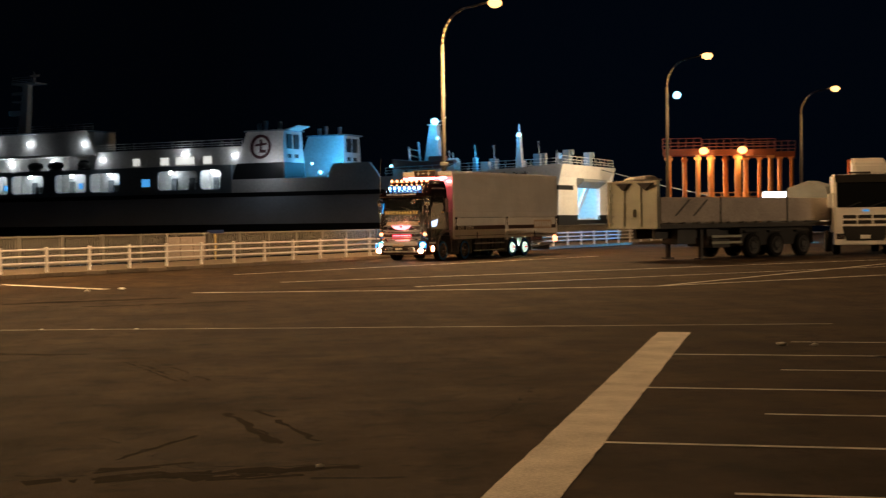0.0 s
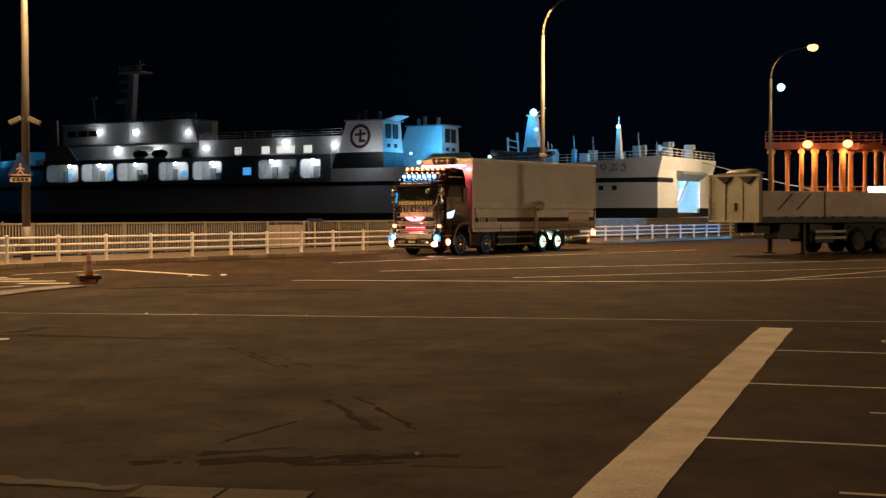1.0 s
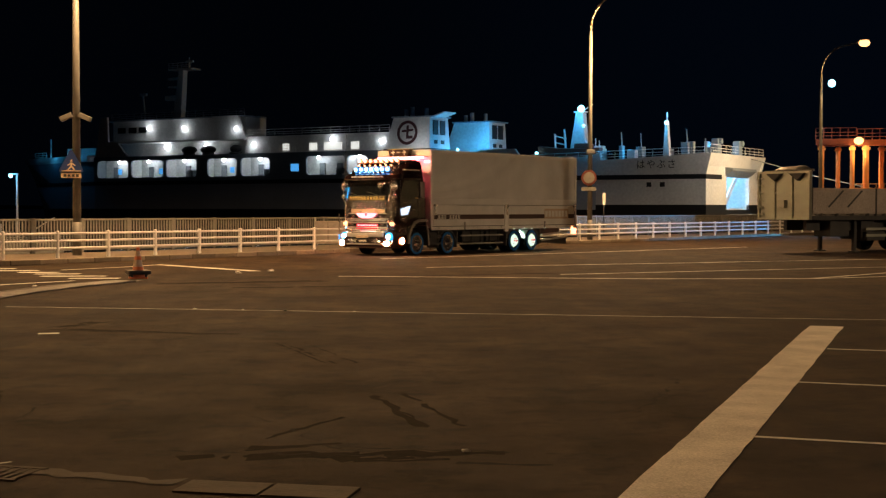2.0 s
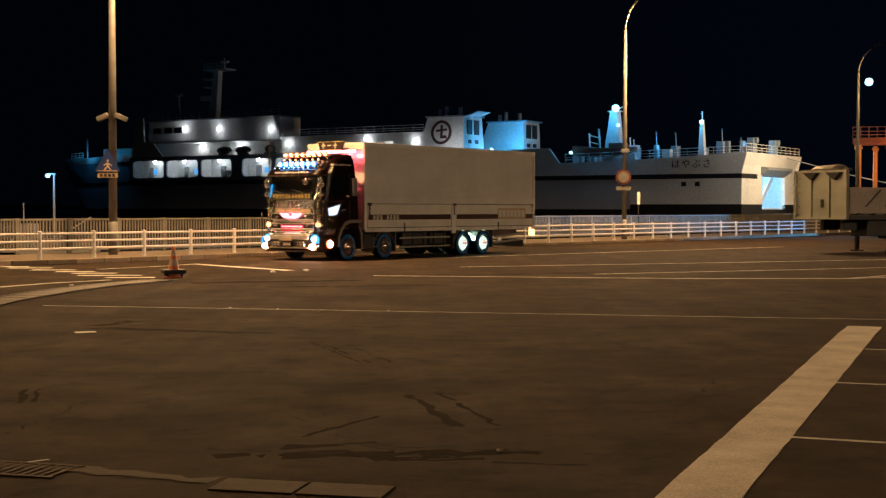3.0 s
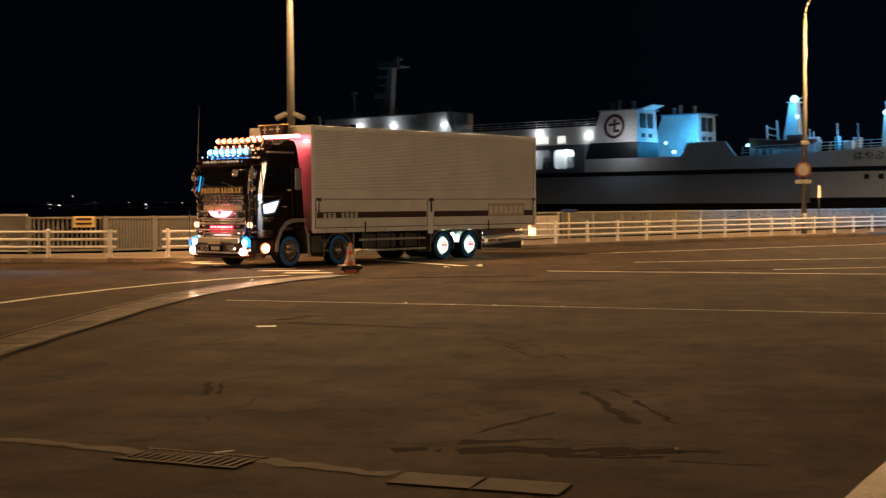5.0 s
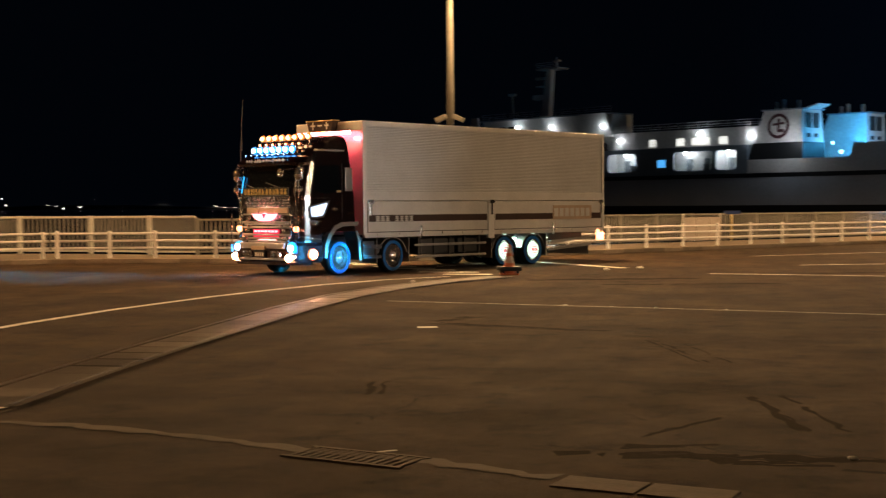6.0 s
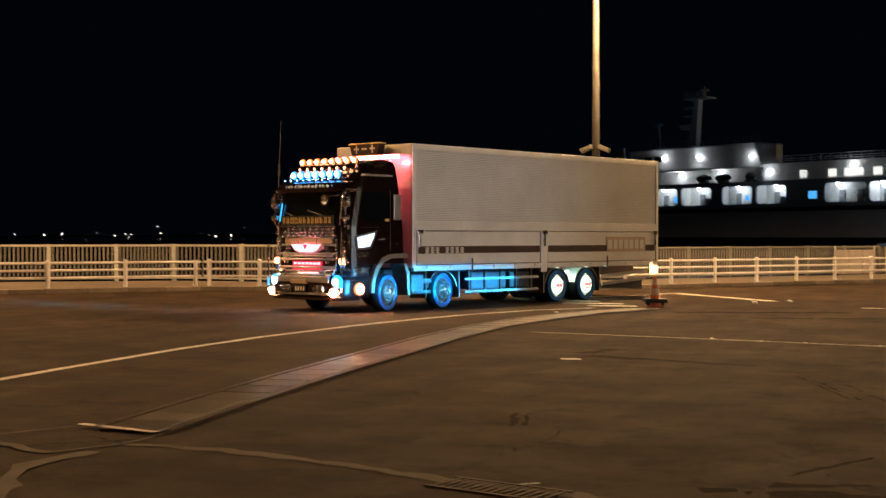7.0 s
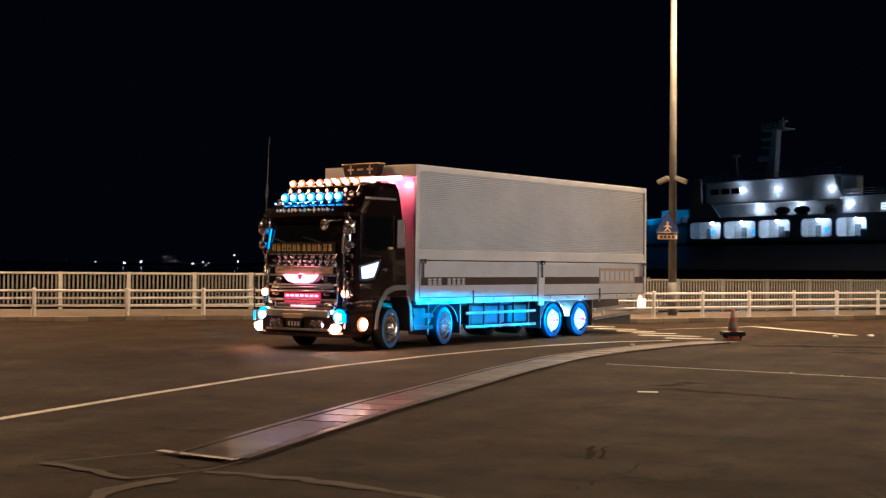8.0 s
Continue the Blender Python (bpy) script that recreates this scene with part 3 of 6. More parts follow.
# ---- street lamps, signs, cone ----
def street_lamp(place, power, label, arm=(0.766, -0.643), height=15.2, blue=False, lit=True, color=SODIUM, reach=1.35, size=1.0):
    thing = tagged(empty("street_lamp", Matrix.Translation(place) @ Matrix.Scale(size, 4)), label, "street lamp", "street lamps of the lorry park")
    ax = Vector((*arm, 0))
    bm = bmesh.new()
    rod(bm, (0, 0, 0), (0, 0, 1.2), 0.17, 0.16, 14)
    rod(bm, (0, 0, 1.2), (0, 0, height - 2.6), 0.15, 0.10, 14)
    part("pole", bm, POLE_PAINT, thing, smooth=True)
    bm = bmesh.new()
    pts = []
    for k in range(11):
        a = math.pi / 2 * k / 10
        pts.append(Vector((0, 0, height - 2.6)) + ax * (2.0 * (1 - math.cos(a))) + Vector((0, 0, 2.1 * math.sin(a))))
    pts.append(pts[-1] + ax * reach + Vector((0, 0, 0.18)))
    pipe(bm, pts, 0.065, 10)
    part("arm", bm, POLE_PAINT, thing, smooth=True)
    tip = pts[-1] + ax * 0.35
    bm = bmesh.new()
    ball(bm, tip + Vector((0, 0, 0.13)), 0.44, 16, (1, 0.55, 0.2))
    part("lamp_housing", bm, POLE_PAINT, thing, smooth=True)
    bm = bmesh.new()
    ball(bm, tip + Vector((0, 0, -0.1)), 0.42, 16, (1, 0.9, 0.7))
    part("lamp_bowl", bm, GLOW_SODIUM, thing, "glowing sodium lamp bowl", smooth=True)
    if lit:
        eye = Vector(place) + tip * size + Vector((0, 0, -0.5))
        beam("street_light", eye, eye + Vector((0.001, 0, -5)), power, color, 175, 0.12, 0.3)
    if blue:
        bm = bmesh.new()
        ball(bm, (0.72, -0.3, 11.6), 0.3, 12)
        part("floodlight", bm, GLOW_CYAN, thing, "cyan floodlight on the pole")
    return thing


def join_into(bm, other):
    data = bpy.data.meshes.new("joined")
    other.to_mesh(data)
    other.free()
    bm.from_mesh(data)
    bpy.data.meshes.remove(data)


def pole_signs(pole):
    """Camera pair and crossing sign on the near pole."""
    bm = bmesh.new()
    for s in (-1, 1):
        b2 = bmesh.new()
        box(b2, -0.22, 0.22, -0.14, 0.14, -0.09, 0.09, 0.03)
        b2.transform(Matrix.Translation((0.33 * s, -0.1, 4.95)) @ Matrix.Rotation(radians(24 * s), 4, "Y"))
        join_into(bm, b2)
    rod(bm, (-0.2, -0.05, 4.95), (0.2, -0.05, 4.95), 0.05)
    part("floodlight_pair", bm, POLE_PAINT, pole, "pair of unlit box lamps")
    turn = Matrix.Translation((-0.14, -0.22, 0.88)) @ Matrix.Rotation(radians(13), 4, "Z") @ Matrix.Diagonal((0.68, 1, 0.74, 1))
    bm = bmesh.new()
    tri = [(-0.62, 2.86), (0.62, 2.86), (0.60, 2.98), (0.06, 3.90), (-0.06, 3.90), (-0.60, 2.98)]
    prism(bm, tri, "y", -0.02, 0.02)
    bm.transform(turn)
    sign = part("sign_board", bm, SIGN_BLUE, pole, "dark blue triangular crossing sign")
    bm = bmesh.new()
    prism(bm, [(-0.50, 2.92), (0.50, 2.92), (0.0, 3.74)], "y", -0.03, -0.022)
    bm.transform(turn)
    part("sign_face", bm, SIGN_BLUE, sign, "blue sign face")
    bm = bmesh.new()
    for o in ([(-0.05, 3.30), (0.06, 3.30), (0.05, 3.1), (-0.04, 3.1)], [(-0.02, 3.12), (0.06, 3.12), (0.2, 2.96), (0.12, 2.95)],
              [(-0.04, 3.12), (0.04, 3.12), (-0.12, 2.95), (-0.2, 2.96)], [(0.05, 3.28), (0.06, 3.22), (0.2, 3.12), (0.21, 3.17)], [(-0.04, 3.28), (-0.05, 3.22), (-0.18, 3.14), (-0.19, 3.19)],
              [(-0.04, 3.34), (0.05, 3.34), (0.05, 3.44), (-0.04, 3.44)]):
        prism(bm, o, "y", -0.04, -0.031)
    bm.transform(turn)
    part("pictogram", bm, BEIGE, sign, "pale walking pictogram")
    for z in (2.875, 2.91):
        bm = bmesh.new()
        box(bm, -0.5, 0.5, -0.045, -0.032, z, z + 0.02)
        bm.transform(turn)
        part("sign_line", bm, BEIGE, sign)
    bm = bmesh.new()
    box(bm, -0.52, 0.52, -0.02, 0.02, 2.56, 2.8, 0.01)
    bm.transform(turn)
    plate = part("sub_plate", bm, BEIGE, pole)
    for k in range(4):
        bm = bmesh.new()
        box(bm, -0.4 + k * 0.21, -0.25 + k * 0.21, -0.03, -0.021, 2.61, 2.75)
        bm.transform(turn)
        part("letter_bar", bm, STEEL, plate)


def round_sign(pole):
    bm = bmesh.new()
    lathe(bm, [(-0.02, 0.001), (-0.02, 0.47), (0.02, 0.47), (0.02, 0.001)], "y", 28, (-0.1, -0.22, 3.75))
    s = part("sign_board", bm, SIGN_RED, pole, "round sign with a red rim")
    bm = bmesh.new()
    lathe(bm, [(-0.035, 0.001), (-0.035, 0.34), (-0.022, 0.34)], "y", 28, (-0.1, -0.22, 3.75))
    part("sign_face", bm, SHADED_FENCE_PAINT, s)
    bm = bmesh.new()
    box(bm, -0.55, 0.35, -0.24, -0.2, 2.95, 3.18, 0.01)
    part("sub_plate", bm, SHADED_FENCE_PAINT, pole)
    bm = bmesh.new()
    box(bm, -0.25, 0.25, -0.25, 0.1, 5.2, 5.45, 0.05)
    part("lamp_box", bm, POLE_PAINT, pole)


def cone():
    c = tagged(empty("traffic_cone", pose(-5.66, 31.75, 0, 0, 0, 20)), "worn orange traffic cone with white band on asphalt", "cone")
    bm = bmesh.new()
    box(bm, -0.19, 0.19, -0.19, 0.19, 0, 0.04, 0.01)
    part("foot", bm, CONE_ORANGE, c)
    bm = bmesh.new()
    box(bm, -0.26, 0.26, -0.26, 0.26, 0.10, 0.20, 0.03)
    for k in range(4):
        a = math.pi / 2 * k + math.pi / 4
        rod(bm, (0.22 * math.cos(a), 0.22 * math.sin(a), 0.03), (0.25 * math.cos(a), 0.25 * math.sin(a), 0.14), 0.03, seg=8)
    part("weight", bm, BLACK, c, "black rubber weight")
    bm = bmesh.new()
    lathe(bm, [(0.03, 0.16), (0.09, 0.145), (0.72, 0.035), (0.73, 0.02), (0.72, 0.001)], "z", 24)
    part("body", bm, CONE_ORANGE, c, smooth=True)
    for z0, z1 in ((0.28, 0.44), (0.52, 0.66)):
        bm = bmesh.new()
        lathe(bm, [(z0, 0.1475 - 0.1746 * (z0 - 0.09)), (z1, 0.1475 - 0.1746 * (z1 - 0.09))], "z", 24)
        part("band", bm, WORN_BAND, c, "worn pale reflective band", smooth=True)


# ---- ferry ----
SHIP = Matrix(((-0.8216, -0.5700, 0, 37.4), (0.5700, -0.8216, 0, 153.5), (0, 0, 1, 0), (0, 0, 0, 1)))


def sbox(bm, s0, s1, w0, w1, z0, z1, bevel=0.0):
    """Ship box: along from the stern, across from the near side, height."""
    box(bm, s0, s1, -w1, -w0, z0, z1, bevel)


def sprism(bm, outline, w0, w1):
    """A side outline of (along, height), drawn across the ship."""
    prism(bm, outline, "y", -w1, -w0)


def rail_run(bm, pts, h=1.0, step=1.6, r=0.03):
    for a, b in zip(pts[:-1], pts[1:]):
        a, b = Vector(a), Vector(b)
        n = max(1, round((b - a).length / step))
        for k in range(n + 1):
            p = a.lerp(b, k / n)
            rod(bm, p, p + Vector((0, 0, h)), r, seg=5)
        for z in (h, h * 0.6, h * 0.3):
            rod(bm, a + Vector((0, 0, z)), b + Vector((0, 0, z)), r, seg=5)


def hull_mesh(z0, z1, grow=0.0, s_from=0.0):
    """A closed band of the hull between two heights; the bow narrows and rakes forward."""
    bm = bmesh.new()
    levels = []
    for z in (z0, z1):
        rake = 2.2 + 0.75 * max(0, z)
        ring = []
        side = [(s_from, 0 if s_from < 98 else 0.6)] + [p for p in ((60, 0), (92, 0), (100, 0.7)) if p[0] > s_from] + [(108, 2.4), (115, 5.2), (117.5 + rake * 0.6, 7.8), (116.5 + rake, 9.5)]
        pts = [(s, -w + grow) for s, w in side] + [(s, -(19 - w) - grow) for s, w in side[::-1][1:]]
        levels.append([bm.verts.new((s, y, z)) for s, y in pts])
    lo, hi = levels
    n = len(lo)
    for i in range(n):
        bm.faces.new((lo[i], lo[(i + 1) % n], hi[(i + 1) % n], hi[i]))
    bm.faces.new(hi)
    bm.faces.new(lo[::-1])
    return bm


def ship_lamp(bm, s, w, z, r=0.2):
    ball(bm, (s, -w, z), r, 10)


def ferry():
    f = tagged(empty("ferry", SHIP), "white car ferry with black stripe, lit decks, moored", "ship")
    part("hull_bottom", hull_mesh(-3.0, 1.6), SHIP_BLACK, f, "black boot-topping")
    bm = hull_mesh(1.6, 5.2, 0.0, 14.0)
    part("hull", bm, SHIP_HULL_DIM, f, "white hull side, toned grey for dim light")
    part("stripe", hull_mesh(5.2, 5.75, 0.03, 13.0), SHIP_BLACK, f, "black stripe round the hull")
    bm = bmesh.new()
    sbox(bm, -0.03, 13, -0.03, 0.3, 5.2, 5.75)
    sbox(bm, -0.03, 0.5, 0.3, 5.0, 5.2, 5.75)
    part("stripe_end", bm, SHIP_BLACK, f)
    bm = bmesh.new()
    sbox(bm, 0, 0.5, 5.0, 6.6, 5.2, 5.75)
    part("stern_band", bm, SHIP_WHITE, f)
    bm = bmesh.new()
    sbox(bm, 0, 0.5, 14.6, 19, 5.2, 5.75)
    sbox(bm, 0.5, 13, 18.7, 19, 5.2, 5.75)
    part("stern_band", bm, SHIP_WHITE, f)
    # stern block with the ramp opening
    for s0, s1, w0, w1 in ((0, 14, 0, 0.3), (0, 14, 18.7, 19), (0, 0.5, 0.3, 6.6), (0, 0.5, 14.6, 18.7)):
        bm = bmesh.new()
        sbox(bm, s0, s1, w0, w1, 1.6, 5.2)
        part("stern_wall", bm, SHIP_WHITE, f)
    bm = bmesh.new()
    sbox(bm, 0.5, 13.9, 0.3, 18.7, 1.6, 1.75)
    sbox(bm, 12.8, 13.0, 0.3, 18.7, 1.75, 6.9)
    part("car_deck", bm, SHIP_WHITE, f)
    bm = bmesh.new()
    sprism(bm, [(3.0, 1.75), (3.3, 1.75), (1.2, 6.5), (0.9, 6.5)], 13.2, 14.3)
    part("ramp_arm", bm, SHIP_WHITE, f)
    bm = bmesh.new()
    sbox(bm, 9.0, 9.2, 7.0, 11.6, 1.75, 4.3)
    sbox(bm, 8.9, 9.0, 9.2, 9.4, 1.75, 4.4)
    part("car_deck_bulkhead", bm, SHIP_GREY, f)
    bm = bmesh.new()
    sbox(bm, 5.2, 6.4, 7.2, 8.6, 1.75, 2.9, 0.1)
    sbox(bm, 5.0, 6.0, 10.2, 11.0, 1.75, 2.6, 0.1)
    part("deck_locker", bm, SHIP_DECK, f)
    bm = bmesh.new()
    sprism(bm, [(0.2, 5.5), (-0.9, 6.3), (-0.9, 6.6), (0.2, 6.7)], 6.2, 14.8)
    part("stern_platform", bm, SHIP_DECK, f)
    bm = bmesh.new()
    sbox(bm, -5, 0.2, 6.8, 14.4, 0.9, 1.1)
    part("stern_ramp", bm, SHIP_DECK, f)
    for s0, s1, w0, w1 in ((-0.03, 14, -0.03, 0.2), (-0.03, 0.3, 0.2, 6.6), (-0.03, 0.3, 14.6, 19)):
        bm = bmesh.new()
        sbox(bm, s0, s1, w0, w1, 1.6, 2.2)
        part("boot_top", bm, SHIP_BLACK, f)
    bm = bmesh.new()
    pipe(bm, [(-0.4, -14, 7.9), (-9, -13, 5.6), (-18, -12, 3.6), (-27, -11, 2.2)], 0.06, 6)
    part("mooring_rope", bm, SHIP_DECK, f)
    # upper hull strake
    bm = bmesh.new()
    sprism(bm, [(0, 5.75), (46, 5.75), (46, 7.5), (31.2, 7.5), (30.6, 9.2), (25.2, 9.2), (23.7, 7.3), (12, 7.6), (-0.6, 8.2)], 0, 0.35)
    sprism(bm, [(0, 5.75), (46, 5.75), (46, 7.5), (23.7, 7.3), (12, 7.6), (-0.6, 8.2)], 18.65, 19)
    sprism(bm, [(0, 6.7), (0.4, 6.7), (0.4, 8.2), (-0.6, 8.2)], 0.35, 18.65)
    sbox(bm, 0, 0.4, 0.35, 6.6, 5.75, 6.7)
    sbox(bm, 0, 0.4, 14.6, 18.65, 5.75, 6.7)
    sbox(bm, 0.4, 46, 0.35, 18.65, 7.0, 7.15)
    part("after_deck", bm, SHIP_WHITE, f)
    # superstructure side with the promenade openings
    holes = [(92.1, 98.7), (85.0, 91.5), (78.3, 84.4), (70.6, 76.2), (64.6, 69.9), (51.5, 58.1), (47.7, 51.1)]
    bm = bmesh.new()
    sbox(bm, 46, 99.4, 0, 0.25, 5.75, 6.3)
    sbox(bm, 46, 99.4, 0, 0.25, 8.9, 9.5)
    cuts = [99.4] + [v for a, b in holes for v in (b, a)] + [46]
    for b, a in zip(cuts[0::2], cuts[1::2]):
        if abs(b - a) > 0.05:
            sbox(bm, a, b, 0, 0.25, 6.3, 8.9)
    for a, b in holes:
        for x, dx in ((a, 1), (b, -1)):
            for z, dz in ((6.3, 1), (8.9, -1)):
                sprism(bm, [(x, z), (x + dx * 0.5, z), (x + dx * 0.15, z + dz * 0.15), (x, z + dz * 0.5)], 0.0, 0.25)
    sbox(bm, 46, 46.4, 0.25, 18.7, 5.75, 9.5)
    part("promenade_side", bm, SHIP_GREY, f, "deck side with rounded openings, toned grey for dim light")
    bm = bmesh.new()
    sbox(bm, 46.4, 99.4, 2.4, 2.6, 5.75, 9.4)
    sbox(bm, 46.4, 99.4, 0.25, 2.4, 9.0, 9.2)
    sbox(bm, 46.4, 99.4, 0.25, 2.4, 5.75, 5.95)
    for s in (91.8, 84.7, 77.2, 70.2, 61, 51.3):
        sbox(bm, s - 0.15, s + 0.15, 0.25, 2.4, 5.95, 9.0)
    part("promenade_inner_wall", bm, SHIP_WHITE, f, "white inner wall of the promenade")
    for s in (97, 89.5, 82, 75, 68, 57, 54, 50):
        bm = bmesh.new()
        sbox(bm, s - 0.45, s + 0.45, 2.2, 2.4, 6.0, 8.0, 0.03)
        part("promenade_door", bm, SHIP_DECK, f)
    for s in (80.5, 66, 53.2):
        bm = bmesh.new()
        sbox(bm, s - 0.5, s + 0.5, 1.0, 1.9, 6.0, 7.3, 0.05)
        part("locker", bm, SHIP_DECK, f)
    for s in (96.2, 87.6, 73.5, 66.2):
        bm = bmesh.new()
        sbox(bm, s - 0.35, s + 0.35, 2.3, 2.42, 6.9, 7.7, 0.02)
        part("inner_window", bm, GLOW_BLUE_ROOM, f, "blue-lit inner window")
    bm = bmesh.new()
    sbox(bm, 59.4, 60.8, -0.02, 0.1, 6.85, 7.9, 0.01)
    part("window", bm, GLOW_BLUE_ROOM, f, "blue-lit square window")
    # upper house, aft part
    bm = bmesh.new()
    sbox(bm, 44.5, 69.2, 0.6, 9.0, 9.5, 11.9)
    part("upper_house", bm, SHIP_WHITE, f)
    for s, wd in ((62.1, 1.1), (57.3, 1.3), (53.9, 3.0), (50.2, 1.3)):
        bm = bmesh.new()
        sbox(bm, s - wd / 2, s + wd / 2, 0.52, 0.62, 9.75, 10.75, 0.01)
        part("window", bm, GLOW_ROOM, f, "lit cabin window")
    for pts, h in (([(44.6, -0.6, 11.9), (69, -0.6, 11.9)], 0.95), ([(60, -0.1, 9.5), (69, -0.1, 9.5)], 0.95), ([(70, -1.0, 15.1), (96.5, -1.0, 15.1)], 0.9), ([(0.3, -0.3, 7.9), (23, -0.3, 7.4)], 1.0), ([(-0.4, -0.4, 8.2), (-0.4, -18.6, 8.2)], 1.0), ([(119, -8, 9.9), (123, -9, 9.9)], 1.0)):
        bm = bmesh.new()
        rail_run(bm, pts, h)
        part("railing", bm, SHIP_WHITE, f)
    # boat deck and bridge
    bm = bmesh.new()
    sbox(bm, 69.2, 96.5, 3.0, 16, 9.4, 11.9)
    part("boat_deck_house", bm, SHIP_WHITE, f)
    bm = bmesh.new()
    sprism(bm, [(92.4, 9.5), (99.2, 9.5), (98.0, 15.6), (96.6, 15.6), (96.4, 11.8), (94.6, 11.8)], 0.1, 0.4)
    sbox(bm, 69.2, 96.6, 0.1, 3.0, 11.55, 11.8)
    sprism(bm, [(69.2, 11.8), (74.0, 11.8), (75.6, 15.0), (70.6, 15.0)], 0.3, 0.6)
    part("bridge_wing_side", bm, SHIP_WHITE, f)
    bm = bmesh.new()
    sbox(bm, 75.0, 96.4, 1.2, 10, 11.8, 14.9)
    sbox(bm, 70.6, 75.0, 2.0, 6.5, 11.8, 14.9)
    part("bridge_house", bm, SHIP_WHITE, f)
    bm = bmesh.new()
    sbox(bm, 76.5, 97.2, 0.6, 10.5, 14.9, 15.1)
    sbox(bm, 70.5, 76.5, 0.6, 6.5, 14.9, 15.1)
    part("bridge_roof", bm, SHIP_GREY, f)
    for s in (94.6, 92.3, 90.2):
        bm = bmesh.new()
        sbox(bm, s - 0.8, s + 0.8, 1.1, 1.22, 13.1, 13.95, 0.02)
        part("bridge_window", bm, GLASS_DARK, f)
    for k, s in enumerate((80.5, 76.8, 71.6)):
        bm = bmesh.new()
        ball(bm, (s, -0.9, 10.25), 1.0, 14, (1.5 if k < 2 else 1.0, 0.55, 0.6))
        box(bm, s - 0.7, s + 0.7, -1.4, -0.4, 9.5, 9.8)
        part("liferaft", bm, BLACK, f, "dark life-raft canister", smooth=True)
    # masts
    bm = bmesh.new()
    prism(bm, [(90.0, 15.1), (91.8, 15.1), (90.3, 23.3), (89.4, 23.3)], "y", -10.2, -9.2)
    box(bm, 87.2, 92.0, -10.9, -8.5, 23.2, 23.45)
    box(bm, 90.2, 93.4, -10.2, -9.2, 18.6, 19.4, 0.2)
    box(bm, 90.0, 92.6, -10.2, -9.2, 20.6, 20.8)
    box(bm, 90.0, 92.9, -10.0, -9.4, 21.8, 22.2, 0.1)
    rail_run(bm, [(87.3, -8.6, 23.4), (91.9, -8.6, 23.4)], 0.9, 1.0, 0.04)
    rod(bm, (88.6, -9.7, 23.3), (88.6, -9.7, 25.2), 0.16, 0.08)
    box(bm, 87.8, 89.2, -9.9, -9.5, 24.4, 24.7)
    part("radar_mast", bm, SHIP_WHITE, f)
    bm = bmesh.new()
    rod(bm, (95.4, -7, 15.1), (95.8, -7, 19.6), 0.12)
    box(bm, 95.1, 96.4, -7.2, -6.8, 19.3, 19.7)
    part("signal_mast", bm, SHIP_GREY, f)
    # funnels
    for w, dx, low in ((0.3, 0.0, 9.6), (13.7, -1.2, 6.9)):
        top = 13.7
        bm = bmesh.new()
        a = [(38.0, -w, low), (45.2 - dx, -w, low), (45.2 - dx, -w - 5, low), (38.0, -w - 5, low)]
        b = [(38.2, -w - 0.3, top), (43.9, -w - 0.3, top), (43.9, -w - 4.7, top), (38.2, -w - 4.7, top)]
        va, vb = [bm.verts.new(v) for v in a], [bm.verts.new(v) for v in b]
        bm.faces.new(vb)
        bm.faces.new(va[::-1])
        for i in range(4):
            bm.faces.new((va[i], va[(i + 1) % 4], vb[(i + 1) % 4], vb[i]))
        fun = part("funnel", bm, SHIP_WHITE, f, "white funnel with black base" if w < 1 else "white funnel lit cyan")
        fun.location.x = dx
        if w < 1:
            bm = bmesh.new()
            sprism(bm, [(37.9, 5.75), (46.9, 5.75), (45.3, 9.6), (37.9, 9.6)], w - 0.02, w + 5)
            part("funnel_base", bm, SHIP_BLACK, fun)
        for s, h in ((43.0, 1.2), (42.0, 1.5), (39.8, 1.3)):
            bm = bmesh.new()
            rod(bm, (s, -w - 2, top), (s, -w - 2, top + h), 0.28)
            part("exhaust_pipe", bm, SHIP_GREY, fun)
        bm = bmesh.new()
        sbox(bm, 37.8, 44.2, w + 0.2, w + 4.9, top, top + 0.18)
        part("funnel_cap", bm, SHIP_GREY, fun)
        bm = bmesh.new()
        for k in (0.9, 2.6):
            sbox(bm, 38.0, 38.14, w + k, w + k + 1.2, 11.4, 13.3)
            sbox(bm, 37.94, 38.1, w + k + 0.2, w + k + 0.9, 10.2, 10.7)
        part("vents", bm, STEEL, fun)
        if w < 1:
            bm = bmesh.new()
            prism(bm, [(37.9, 13.9), (36.2, 14.35), (36.2, 14.25), (37.9, 13.7)], "y", -w - 3.6, -w - 0.6)
            part("funnel_lip", bm, SHIP_WHITE, fun)
            slope = math.atan2(0.3, top - low)
            m = Matrix.Translation((41.6, -w - 0.13, 11.7)) @ Matrix.Rotation(slope, 4, "X")
            bm = bmesh.new()
            lathe(bm, [(0.0, 1.22), (0.06, 1.22), (0.06, 1.6), (0.0, 1.6)], "y", 40)
            for o in ([(-0.85, 0.05), (0.9, 0.2), (0.9, 0.5), (-0.85, 0.35)], [(-0.15, -0.3), (0.2, -0.3), (0.2, 0.95), (-0.15, 0.95)], [(-0.15, -0.8), (0.85, -0.8), (0.85, -0.42), (0.2, -0.42), (0.2, -0.25), (-0.15, -0.25)][::1]):
                prism(bm, [(-p, q) for p, q in o], "y", 0.0, 0.06)
            bm.transform(m)
            part("funnel_mark", bm, LOGO_RED, fun, "round maroon mark")
    # after deck gear
    bm = bmesh.new()
    prism(bm, [(16.4, 7.2), (19.0, 7.2), (17.9, 13.7), (17.0, 13.7)], "y", -3.4, -2.4)
    prism(bm, [(15.2, 7.2), (15.8, 7.2), (17.5, 11.0), (17.1, 11.0)], "y", -3.0, -2.4)
